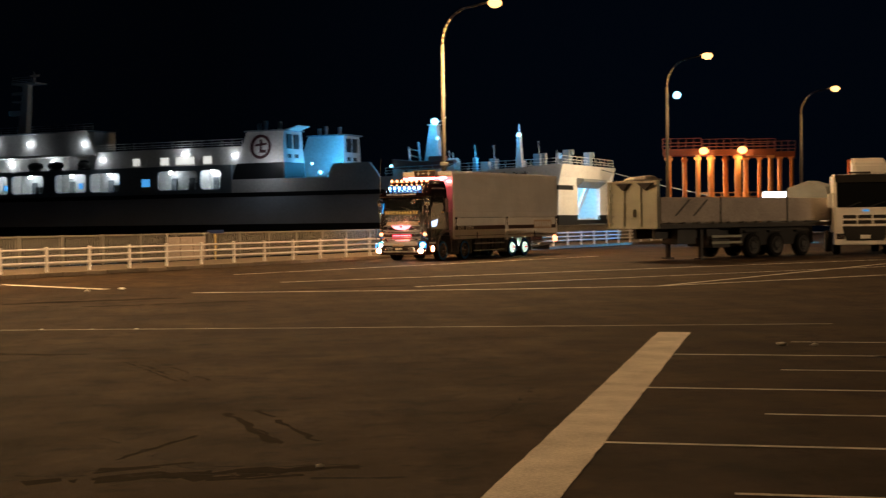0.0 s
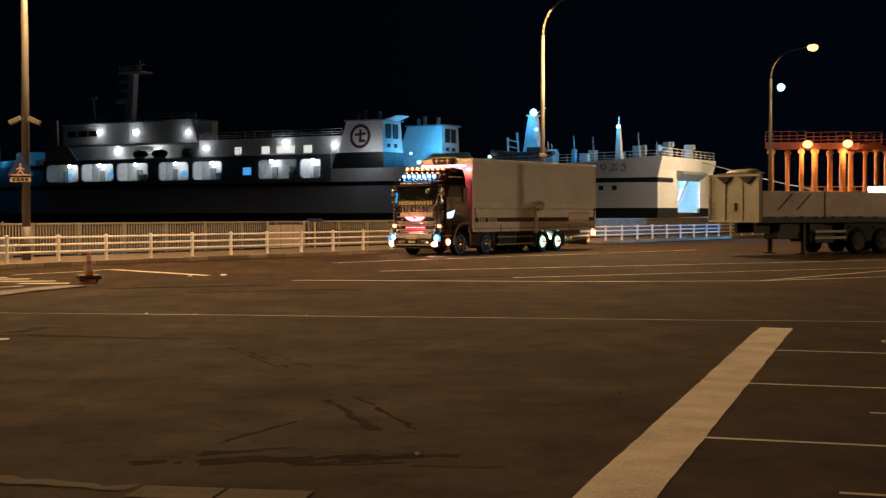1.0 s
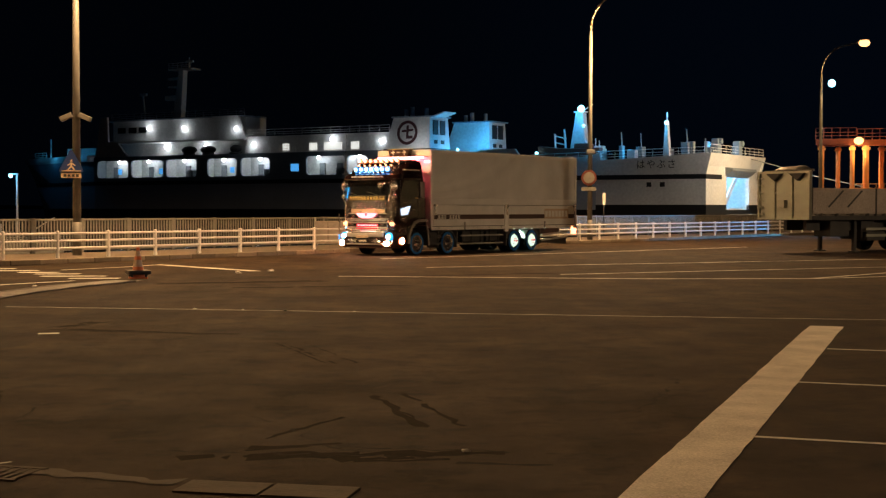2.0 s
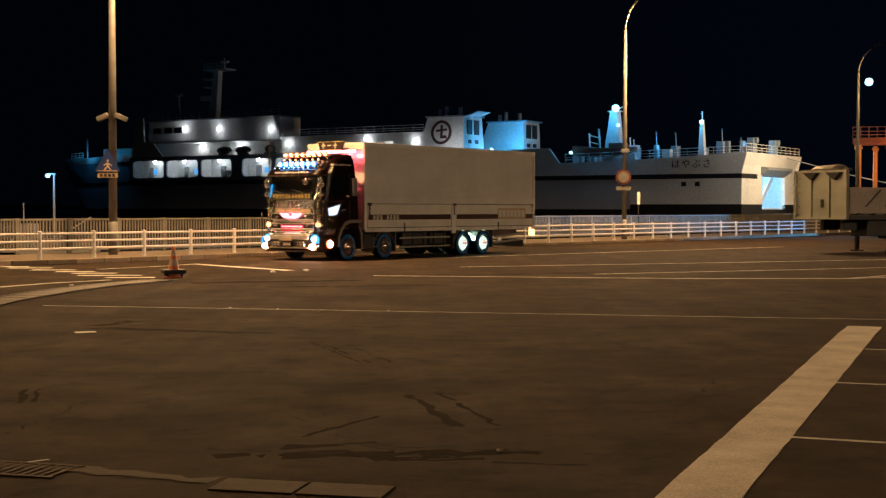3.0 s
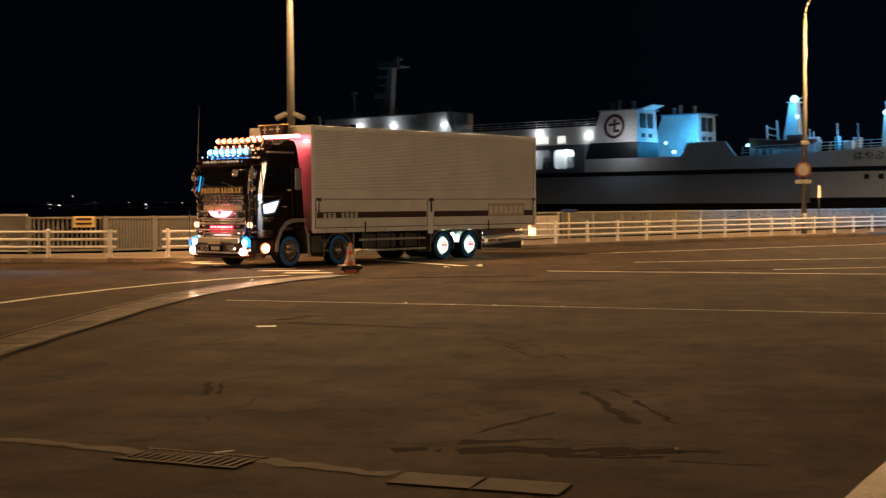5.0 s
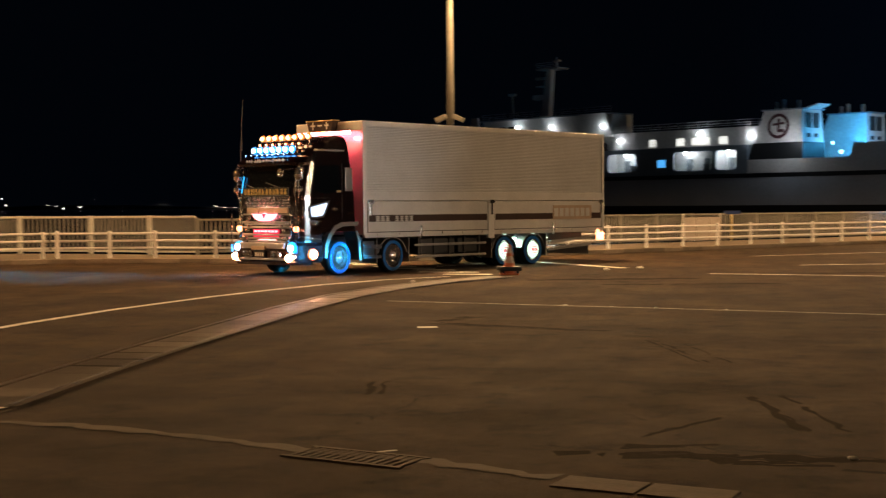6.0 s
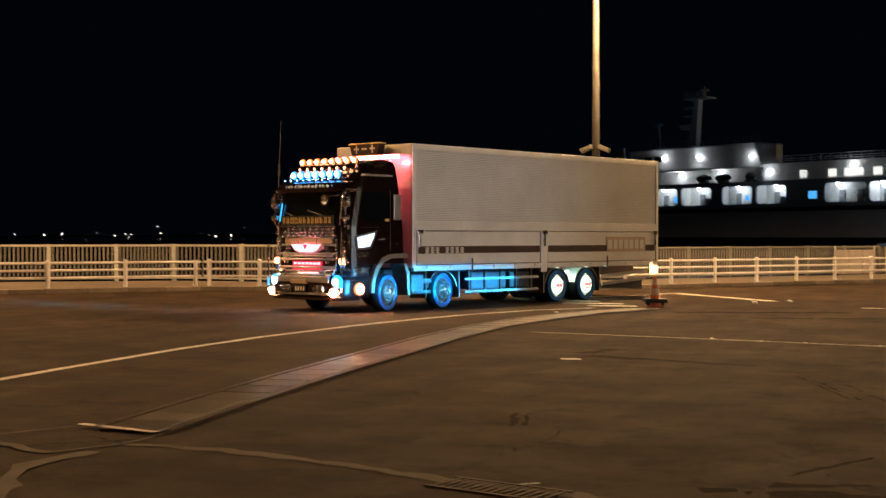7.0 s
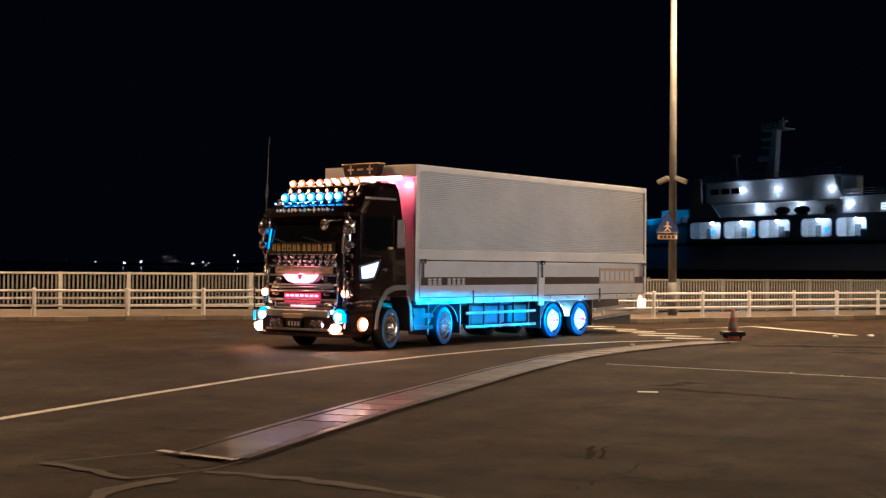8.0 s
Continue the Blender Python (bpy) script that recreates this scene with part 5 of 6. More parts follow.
def tractor():
    """White cab-over tractor, parked, facing the lot; local -y is its front."""
    t = tagged(empty("parked_lorry", Matrix.Translation((26.31, 53.38, 0)) @ Matrix.Rotation(radians(-20), 4, "Z")), "parked white cab-over lorry with high roof", "lorry")
    bm = bmesh.new()
    prism(bm, [(0, 0.75), (0, 1.95), (0.26, 2.98), (0.5, 3.3), (2.1, 3.36), (2.2, 0.75)], "x", -1.24, 1.24)
    bmesh.ops.bevel(bm, geom=list(bm.edges), offset=0.09, segments=2, affect="EDGES")
    part("cab", bm, WHITE_PAINT, t, smooth=False)
    bm = bmesh.new()
    prism(bm, [(-0.015, 1.9), (0.0, 1.98), (0.25, 3.0), (0.30, 3.0), (0.04, 1.9)], "x", -1.13, 1.13)
    part("windscreen", bm, GLASS_DARK, t)
    bm = bmesh.new()
    prism(bm, [(0.42, 3.28), (0.62, 3.75), (1.0, 4.0), (2.1, 4.06), (2.1, 3.3)], "x", -0.42, 1.0)
    bmesh.ops.bevel(bm, geom=list(bm.edges), offset=0.1, segments=2, affect="EDGES")
    part("roof_fairing", bm, WHITE_PAINT, t, "white roof fairing")
    bm = bmesh.new()
    prism(bm, [(0.16, 2.96), (0.36, 3.30), (0.46, 3.30), (0.30, 2.96)], "x", -1.18, 1.18)
    part("sun_visor", bm, BLACK, t, "dark sun visor over the windscreen")
    bm = bmesh.new()
    box(bm, -0.60, -0.48, 0.9, 1.0, 3.3, 3.95, 0.02)
    part("roof_marker", bm, CONE_ORANGE, t, "dull orange marker bar")
    bm = bmesh.new()
    box(bm, -0.62, 0.3, 0.36, 0.5, 3.34, 3.42, 0.03)
    part("roof_lamp", bm, CHROME, t)
    for x, a in ((-0.7, 0.55), (0.2, 0.6)):
        bm = bmesh.new()
        rod(bm, (x, -0.04, 1.92), (x + a, 0.0, 2.12), 0.02)
        part("wiper", bm, BLACK, t)
    bm = bmesh.new()
    box(bm, -0.95, -0.35, 0.16, 0.2, 1.98, 2.1, 0.01)
    part("dash_sheet", bm, SIGN_WHITE, t)
    bm = bmesh.new()
    box(bm, -0.09, 0.16, -0.03, 0.0, 1.72, 1.8, 0.01)
    part("front_badge", bm, GLOW_BLUE_ROOM, t, "small blue lit badge")
    bm = bmesh.new()
    box(bm, -1.25, 1.25, -0.12, 0.4, 0.32, 0.85, 0.06)
    part("bumper", bm, WHITE_PAINT, t)
    for z in (1.27, 1.5):
        for x in (-0.62, 0, 0.62):
            bm = bmesh.new()
            box(bm, x - 0.27, x + 0.27, -0.03, 0.03, z - 0.07, z + 0.08, 0.01)
            part("grille_slot", bm, BLACK, t)
    bm = bmesh.new()
    prism(bm, [(-0.92, 1.1), (0.92, 1.1), (0.76, 0.5), (-0.76, 0.5)], "y", -0.15, 0.0)
    part("lower_grille", bm, BLACK, t)
    bm = bmesh.new()
    box(bm, -0.2, 0.2, -0.17, -0.15, 0.58, 0.74)
    part("number_plate", bm, SIGN_WHITE, t)
    for s in (-1, 1):
        bm = bmesh.new()
        box(bm, s * 0.82, s * 1.18, -0.15, -0.05, 0.55, 0.8, 0.03)
        part("headlight", bm, CHROME, t)
        bm = bmesh.new()
        box(bm, s * 1.28, s * 1.5, 0.05, 0.2, 1.9, 2.5, 0.04)
        rod(bm, (s * 1.1, 0.2, 2.5), (s * 1.4, 0.12, 2.5), 0.03)
        part("mirror", bm, WHITE_PAINT, t)
        for y in (1.3, 5.6):
            tyre_wheel(t, s * 1.05, y, 0.5, 0.5, 0.3, s, STEEL)
    bm = bmesh.new()
    box(bm, -0.45, 0.45, 0.8, 6.4, 0.7, 1.05)
    part("chassis", bm, STEEL, t)
    bm = bmesh.new()
    box(bm, -1.24, 1.24, 2.6, 9.0, 1.1, 2.6, 0.04)
    part("load_body", bm, WHITE_PAINT, t)
    for ob in t.children:
        if not ob.name.startswith("wheel"):
            ob.location.z += 0.11


# ---- the decorated lorry ----
FRONT, BOX_Y, BOX_L, BOX_TOP = -0.17, -2.19, 9.85, 3.77
AXLES = (-1.42, -3.22, -7.53, -8.75)
WHEELS = []


def lorry():
    """Local +y is forward, the bumper at y = 0, the seen side at x = -1.25."""
    t = tagged(empty("box_lorry"), "maroon decorated box lorry, ribbed silver body, coloured lamps", "lorry")
    # chassis
    bm = bmesh.new()
    for x in (-0.45, 0.45):
        box(bm, x - 0.05, x + 0.05, -11.9, -0.5, 0.62, 0.9)
    for y in (-2.6, -4.4, -6.2, -10, -11.7):
        box(bm, -0.45, 0.45, y - 0.06, y + 0.06, 0.66, 0.86)
    for y in AXLES:
        rod(bm, (-1.0, y, 0.42), (1.0, y, 0.42), 0.09)
    part("chassis", bm, STEEL, t)
    cargo_body(t)
    cab(t)
    skirts(t)
    for i, y in enumerate(AXLES):
        for s in (-1, 1):
            w = tyre_wheel(t, s * (1.08 if i < 2 else 1.07), y, 0.417, 0.417, 0.27, s, CHROME)
            w["label"] = "black tyre on a chrome rim"
            WHEELS.append((w, i, s, Vector(w.location)))
            if i >= 2:
                inner = tyre_wheel(t, s * 0.76, y, 0.417, 0.417, 0.26, s, STEEL)
                WHEELS.append((inner, i, s, Vector(inner.location)))
    return t


def cargo_body(t):
    y0, y1 = BOX_Y, BOX_Y - BOX_L
    bm = bmesh.new()
    box(bm, -1.2, 1.2, y1 + 0.06, y0 - 0.06, 0.98, 1.1)
    for k in range(22):
        y = y0 - 0.3 - k * 0.43
        box(bm, -1.22, 1.22, y - 0.04, y + 0.04, 0.88, 0.98)
    part("floor_frame", bm, STEEL, t)
    bm = bmesh.new()
    box(bm, -1.245, 1.245, y0 - 0.06, y0, 0.95, BOX_TOP, 0.015)
    part("front_wall", bm, WHITE_PAINT, t, "white front wall")
    bm = bmesh.new()
    box(bm, -1.23, 1.23, y1 + 0.05, y0 - 0.06, BOX_TOP - 0.06, BOX_TOP, 0.01)
    part("roof", bm, ALUMINIUM, t)
    bm = bmesh.new()
    box(bm, -1.235, -0.01, y1, y1 + 0.05, 1.0, BOX_TOP - 0.02, 0.01)
    part("rear_door", bm, ALUMINIUM, t)
    bm = bmesh.new()
    box(bm, 0.01, 1.235, y1, y1 + 0.05, 1.0, BOX_TOP - 0.02, 0.01)
    part("rear_door", bm, ALUMINIUM, t)
    for s in (-1, 1):
        # ribbed upper wing: one sheet folded into ribs
        bm = bmesh.new()
        outline, z, n = [], 2.02, 40
        step = (3.63 - 2.02) / n
        for k in range(n):
            a = z + k * step
            outline += [(s * 1.212, a), (s * 1.212, a + step * 0.3), (s * 1.238, a + step * 0.5), (s * 1.238, a + step * 0.8)]
        outline += [(s * 1.212, 3.63), (s * 1.19, 3.63), (s * 1.19, 2.02)]
        prism(bm, outline, "y", y1 + 0.12, y0 - 0.14)
        part("wing_panel", bm, ALUMINIUM, t, "ribbed aluminium side wing")
        bm = bmesh.new()
        box(bm, s * 1.19, s * 1.246, y1 + 0.1, y0 - 0.1, 3.63, 3.75, 0.01)
        part("top_rail", bm, ALUMINIUM, t)
        bm = bmesh.new()
        box(bm, s * 1.19, s * 1.243, y1 + 0.1, y0 - 0.1, 1.80, 2.02, 0.01)
        part("wing_edge", bm, ALUMINIUM, t)
        for ya, yb in ((y0, y0 - 0.13), (y1 + 0.11, y1)):
            bm = bmesh.new()
            box(bm, s * 1.18, s * 1.25, yb, ya, 0.95, BOX_TOP, 0.012)
            part("corner_post", bm, ALUMINIUM, t)
        bm = bmesh.new()
        box(bm, s * 1.17, s * 1.26, -7.06, -6.82, 0.78, 1.80, 0.012)
        part("centre_post", bm, ALUMINIUM, t)
        for yy in (-6.94, y0 - 0.22, y1 + 0.2):
            bm = bmesh.new()
            box(bm, s * 1.25, s * 1.30, yy - 0.1, yy + 0.1, 1.72, 1.82, 0.015)
            box(bm, s * 1.25, s * 1.29, yy - 0.035, yy + 0.035, 1.42, 1.72, 0.01)
            part("latch", bm, CHROME, t)
        for ya, yb in ((y0 - 0.16, -6.80), (-7.08, y1 + 0.14)):
            bm = bmesh.new()
            box(bm, s * 1.20, s * 1.245, yb, ya, 1.02, 1.78, 0.015)
            gate = part("drop_gate", bm, WHITE_PAINT, t, "white drop gate")
            bm = bmesh.new()
            box(bm, s * 1.246, s * 1.250, yb + 0.03, ya - 0.03, 1.27, 1.44)
            stripe = part("stripe", bm, STRIPE_PAINT, gate, "dark brown stripe")
            if s < 0 and ya > -3:
                x = ya - 0.25
                for k, wd in enumerate((0.15, 0.15, 0.15, 0, 0.14, 0.14, 0.14, 0.14)):
                    if wd:
                        bm = bmesh.new()
                        for z in (1.295, 1.345, 1.395):
                            box(bm, -1.255, -1.251, x - wd + 0.01, x - 0.01, z - 0.016, z + 0.016)
                        box(bm, -1.256, -1.251, x - wd * 0.6, x - wd * 0.4, 1.29, 1.42)
                        part("letter_bar", bm, LETTER, gate)
                    x -= 0.17
            if s < 0 and ya < -7:
                bm = bmesh.new()
                box(bm, -1.258, -1.251, -11.4, -9.6, 1.26, 1.66, 0.002)
                board = part("notice_board", bm, BEIGE, gate, "worn pale notice board")
                for k in range(7):
                    bm = bmesh.new()
                    box(bm, -1.264, -1.259, -11.3 + k * 0.245, -11.12 + k * 0.245, 1.34, 1.58)
                    part("letter_bar", bm, WHITE_PAINT, gate)
        bm = bmesh.new()
        box(bm, s * 1.16, s * 1.252, y1 + 0.05, y0 - 0.05, 0.88, 1.0, 0.01)
        for k in range(12):
            y = y0 - 0.5 - k * 0.78
            box(bm, s * 1.25, s * 1.275, y - 0.04, y + 0.04, 0.93, 0.99)
        part("side_rail", bm, WHITE_PAINT, t)
        for yy in (-4.2, -9.6):
            bm = bmesh.new()
            box(bm, s * 1.25, s * 1.28, yy - 0.03, yy + 0.03, 0.84, 1.16, 0.008)
            part("hinge", bm, CHROME, t)
        # tail marker at the rear corner
        bm = bmesh.new()
        box(bm, s * 1.12, s * 1.27, y1 + 0.03, y1 + 0.25, 0.62, 0.86, 0.03)
        part("tail_marker", bm, GLOW_INDICATOR, t, "glowing orange corner marker")
        bm = bmesh.new()
        box(bm, s * 1.22, s * 1.29, y1 + 0.3, y1 + 0.4, 0.86, 0.94, 0.02)
        part("side_marker", bm, GLOW_INDICATOR, t)
    # name board above the cab, lit from below by red strips
    bm = bmesh.new()
    prism(bm, [(-0.42, 3.54), (0.42, 3.54), (0.50, 3.79), (-0.50, 3.79)], "y", BOX_Y + 0.12, BOX_Y + 0.3)
    b = part("name_board", bm, STRIPE_PAINT, t, "dark name board with gold rim")
    bm = bmesh.new()
    box(bm, -0.51, 0.51, BOX_Y + 0.1, BOX_Y + 0.32, 3.785, 3.81, 0.008)
    box(bm, -0.43, 0.43, BOX_Y + 0.1, BOX_Y + 0.32, 3.52, 3.54, 0.008)
    part("board_rim", bm, GOLD, b)
    for k in range(3):
        bm = bmesh.new()
        x = -0.26 + 0.26 * k
        box(bm, x - 0.08, x + 0.08, BOX_Y + 0.30, BOX_Y + 0.31, 3.66, 3.70)
        if k != 1:
            box(bm, x - 0.018, x + 0.018, BOX_Y + 0.30, BOX_Y + 0.312, 3.58, 3.77)
        part("letter_bar", bm, LETTER, b)
    for x0, x1 in ((-1.08, -0.08), (-0.04, 1.0)):
        bm = bmesh.new()
        box(bm, x0, x1, BOX_Y + 0.24, BOX_Y + 0.30, 3.435, 3.505, 0.01)
        part("red_strip", bm, GLOW_RED, t, "glowing red light strip")
    bm = bmesh.new()
    box(bm, -1.20, -1.02, BOX_Y + 0.05, BOX_Y + 0.08, 3.30, 3.36, 0.01)
    part("red_lamp", bm, GLOW_RED, t, "small red lamp on the box front")
    # plate added to keep the red light off the wall above
    bm = bmesh.new()
    box(bm, -1.16, 1.16, BOX_Y, BOX_Y + 0.36, 3.508, 3.518, 0.004)
    part("strip_baffle", bm, CAB_PAINT, t, "narrow dark plate added over the red strips")


def cab(t):
    f = FRONT
    # shell: rounded plan outlines from the sill up to the roof
    bm = bmesh.new()
    levels = [(1.05, f, -1.95, 1.215), (1.9, f, -1.90, 1.215), (2.3, f - 0.08, -1.85, 1.215), (2.72, f - 0.16, -1.78, 1.21), (2.96, f - 0.30, -1.75, 1.20), (3.20, f - 0.62, -1.72, 1.17), (3.34, f - 1.0, -1.70, 1.10), (3.39, f - 1.25, -1.69, 0.98)]
    loft(bm, [[(x, y, z) for x, y in plan_ring(yf, yb, h)] for z, yf, yb, h in levels])
    shell = part("cab", bm, CAB_PAINT, t, "glossy dark maroon cab", smooth=False)
    bm = bmesh.new()
    loft(bm, [[(x, y, z) for x, y in plan_ring(f, -0.86, 1.215)] for z in (0.74, 1.05)])
    part("lower_front", bm, CAB_PAINT, shell)
    # windscreen, wrapped round the corners
    bm = bmesh.new()
    loft(bm, [[(x, y, z) for x, y in plan_ring(f + 0.03 - 0.16 * (z - 1.98) / 0.66, f - 0.35, 1.12, 0.26)] for z in (2.10, 2.64)])
    part("windscreen", bm, GLASS_DARK, shell)
    # gold lettered board under the windscreen
    bm = bmesh.new()
    box(bm, -0.86, 0.86, f + 0.015, f + 0.05, 1.92, 2.12, 0.01)
    board = part("dash_panel", bm, BLACK, shell)
    bm = bmesh.new()
    for z in (1.925, 2.115):
        box(bm, -0.87, 0.87, f + 0.045, f + 0.058, z - 0.008, z + 0.008)
    part("board_rim", bm, BRIGHT_CHROME, board)
    rnd = random.Random(11)
    for k in range(12):
        bm = bmesh.new()
        x, w = -0.76 + k * 0.138, rnd.uniform(0.042, 0.056)
        for z in rnd.sample((1.965, 2.0, 2.035, 2.07), 3):
            box(bm, x - w, x + w, f + 0.05, f + 0.058, z - 0.010, z + 0.010)
        for dx in rnd.sample((-0.036, -0.012, 0.012, 0.036), 2):
            box(bm, x + dx - 0.008, x + dx + 0.008, f + 0.05, f + 0.06, 1.95, 2.085)
        part("letter_bar", bm, GOLD, board)
    for x, a in ((-0.5, 0.55), (0.45, 0.5)):
        bm = bmesh.new()
        rod(bm, (x, f + 0.05, 2.12), (x + a, f - 0.03, 2.24), 0.012)
        part("wiper", bm, BLACK, shell)
    # sun visor with its lettering
    bm = bmesh.new()
    loft(bm, [[(x, y, z) for x, y in plan_ring(yf, f - 0.42, h, 0.30)] for z, yf, h in ((2.64, f + 0.10, 1.16), (2.70, f + 0.12, 1.19), (2.84, f - 0.02, 1.17), (2.88, f - 0.12, 1.12))])
    visor = part("sun_visor", bm, CAB_PAINT, shell)
    bm = bmesh.new()
    rnd = random.Random(4)
    x = 0.66
    m = Matrix.Translation((0, f + 0.068, 2.765)) @ Matrix.Rotation(radians(42), 4, "X")
    while x > -0.72:
        w, h = rnd.uniform(0.03, 0.06), rnd.uniform(0.035, 0.055) * (1.4 if rnd.random() < 0.25 else 1)
        b2 = bmesh.new()
        prism(b2, [(x - w, -h), (x - w + 0.028, -h), (x + w, h), (x + w - 0.028, h)], "y", -0.006, 0.006)
        box(b2, x - w, x + w * 0.6, -0.006, 0.006, -0.014, 0.012)
        b2.transform(m)
        join_into(bm, b2)
        x -= w * 2 + 0.018
    part("visor_lettering", bm, LETTER, visor, "pale script bars on the visor")
    # lamp rack of bent chrome tube, four rows of bulbs
    bm = bmesh.new()
    for pts in ([(-0.92, f - 0.5, 2.94), (-0.85, f - 0.22, 2.93), (0.85, f - 0.22, 2.93), (0.92, f - 0.5, 2.94)],
                [(0.92, f - 0.5, 2.94), (0.95, f - 0.60, 3.27), (-0.95, f - 0.60, 3.27), (-0.92, f - 0.5, 2.94)],
                [(-0.95, f - 0.60, 3.27), (-1.0, f - 1.0, 3.34)], [(0.95, f - 0.60, 3.27), (1.0, f - 1.0, 3.34)], [(-0.9, f - 0.42, 3.12), (0.9, f - 0.42, 3.12)]):
        pipe(bm, pts, 0.022, 8)
    part("lamp_rack", bm, BRIGHT_CHROME, shell, "chrome lamp rack on the roof", smooth=True)
    for n, z, y, r, glowing, core, span in ((7, 3.035, f - 0.24, 0.088, GLOW_BULB_BLUE, GLOW_CORE_BLUE, 0.72), (8, 3.345, f - 0.62, 0.076, GLOW_BULB_ORANGE, GLOW_CORE_ORANGE, 0.86), (8, 2.905, f + 0.03, 0.020, GLOW_BULB_BLUE, GLOW_CORE_BLUE, 0.72), (7, 3.175, f - 0.43, 0.034, GLOW_BULB_ORANGE, GLOW_CORE_ORANGE, 0.74)):
        blue = glowing is GLOW_BULB_BLUE
        for k in range(n):
            x = -span + 2 * span * k / (n - 1)
            bm = bmesh.new()
            ball(bm, (x, y + 0.02, z), r, 12, (1, 0.75, 1))
            bulb = part("bulb", bm, glowing, shell, "glowing blue bulb" if blue else "glowing orange bulb", smooth=True)
            bm = bmesh.new()
            ball(bm, (x - r * 0.22, y + 0.02 + r * 0.52, z - r * 0.05), r * 0.68, 10)
            part("bulb_core", bm, core, bulb, smooth=True)
            if r > 0.05:
                bm = bmesh.new()
                lathe(bm, [(-r * 1.1, 0.02), (-r * 0.8, r * 0.8), (0.0, r * 1.12), (0.012, r * 1.12), (0.0, r * 0.98)], "y", 16, (x, y, z))
                part("bulb_shell", bm, BRIGHT_CHROME, bulb, smooth=True)
    # round mirror on its stalk before the windscreen
    bm = bmesh.new()
    lathe(bm, [(0.0, 0.001), (0.0, 0.085), (0.03, 0.105), (0.055, 0.10), (0.055, 0.088), (0.04, 0.08), (0.04, 0.001)], "y", 24, (-0.66, f + 0.08, 2.47))
    pipe(bm, [(-0.66, f + 0.08, 2.47), (-0.8, f + 0.12, 2.54), (-0.98, f - 0.02, 2.56)], 0.014)
    part("round_mirror", bm, BRIGHT_CHROME, shell, "round chrome mirror", smooth=True)
    bm = bmesh.new()
    rod(bm, (0.93, f + 0.03, 2.0), (0.93, f - 0.05, 2.4), 0.013)
    part("pillar_light", bm, GLOW_RIM_BLUE, shell, "cyan pillar light")
    # chrome ornaments: rows of bosses above the grille
    for row, z in enumerate((1.845, 1.765, 1.70)):
        n = (9, 12, 9)[row]
        for k in range(n):
            x = -0.84 + 1.68 * (k + 0.5 * (row % 2)) / n
            bm = bmesh.new()
            r = 0.030 + 0.016 * ((k * 7 + row * 3) % 4) / 3
            lathe(bm, [(0.0, r * 1.3), (0.02, r * 1.35), (0.03, r * 1.0), (0.055, r * 0.8), (0.075, r * 0.4), (0.08, 0.001)], "y", 12, (x, f - 0.005, z))
            part("chrome_boss", bm, BRIGHT_CHROME, shell, smooth=True)
    for z, h, w in ((1.89, 0.012, 0.9), (1.66, 0.014, 0.9)):
        bm = bmesh.new()
        rod(bm, (-w, f + 0.02, z), (w, f + 0.02, z), h * 1.6, seg=10)
        part("chrome_band", bm, BRIGHT_CHROME, shell, smooth=True)
    for x0, x1 in ((-0.80, -0.32), (-0.30, 0.28), (0.30, 0.74)):
        bm = bmesh.new()
        box(bm, x0, x1, f - 0.005, f + 0.03, 1.50, 1.63, 0.012)
        part("beige_panel", bm, BEIGE, shell, "pale panel over the grille")
    for z, r, w in ((1.475, 0.016, 0.86), (1.285, 0.018, 0.88), (1.235, 0.024, 0.80), (1.165, 0.024, 0.86), (0.985, 0.028, 0.88), (0.90, 0.026, 0.86), (0.825, 0.03, 0.9)):
        bm = bmesh.new()
        rod(bm, (-w, f + 0.02, z), (w, f + 0.02, z), r, seg=12)
        for s in (-1, 1):
            ball(bm, (s * w, f + 0.02, z), r * 1.25, 8)
        part("grille_bar", bm, SATIN_CHROME, shell, smooth=True)
    for s in (-1, 1):
        for k, z in enumerate((1.40, 1.33, 1.20, 1.10)):
            bm = bmesh.new()
            ball(bm, (s * (0.62 + 0.06 * (k % 2)), f + 0.05, z), 0.05, 10, (1.6, 0.6, 0.6))
            part("grille_boss", bm, BRIGHT_CHROME, shell, smooth=True)
    bm = bmesh.new()
    prism(bm, [(-0.47, 1.49), (-0.12, 1.485), (0.0, 1.51), (0.12, 1.485), (0.47, 1.49), (0.42, 1.43), (0.34, 1.36), (0.18, 1.315), (-0.18, 1.315), (-0.34, 1.36), (-0.42, 1.43)], "y", f + 0.05, f + 0.09)
    e = part("emblem", bm, GLOW_PINK, shell, "glowing red winged emblem")
    bm = bmesh.new()
    prism(bm, [(-0.07, 1.485), (0.07, 1.485), (0.012, 1.39), (-0.012, 1.39)], "y", f + 0.09, f + 0.097)
    part("emblem_centre", bm, GLOW_RED_SOFT, e)
    bm = bmesh.new()
    box(bm, -0.48, 0.48, f + 0.005, f + 0.04, 0.93, 1.12, 0.01)
    band = part("red_panel", bm, GLOW_RED_SOFT, shell, "red lit panel")
    for k in range(7):
        bm = bmesh.new()
        x = -0.4 + k * 0.13
        box(bm, x - 0.045, x + 0.045, f + 0.042, f + 0.048, 1.045, 1.09)
        part("letter_bar", bm, GLOW_PINK, band)
    bm = bmesh.new()
    box(bm, -0.36, 0.30, f + 0.01, f + 0.035, 0.855, 0.875, 0.004)
    part("red_strip", bm, GLOW_PINK, shell)
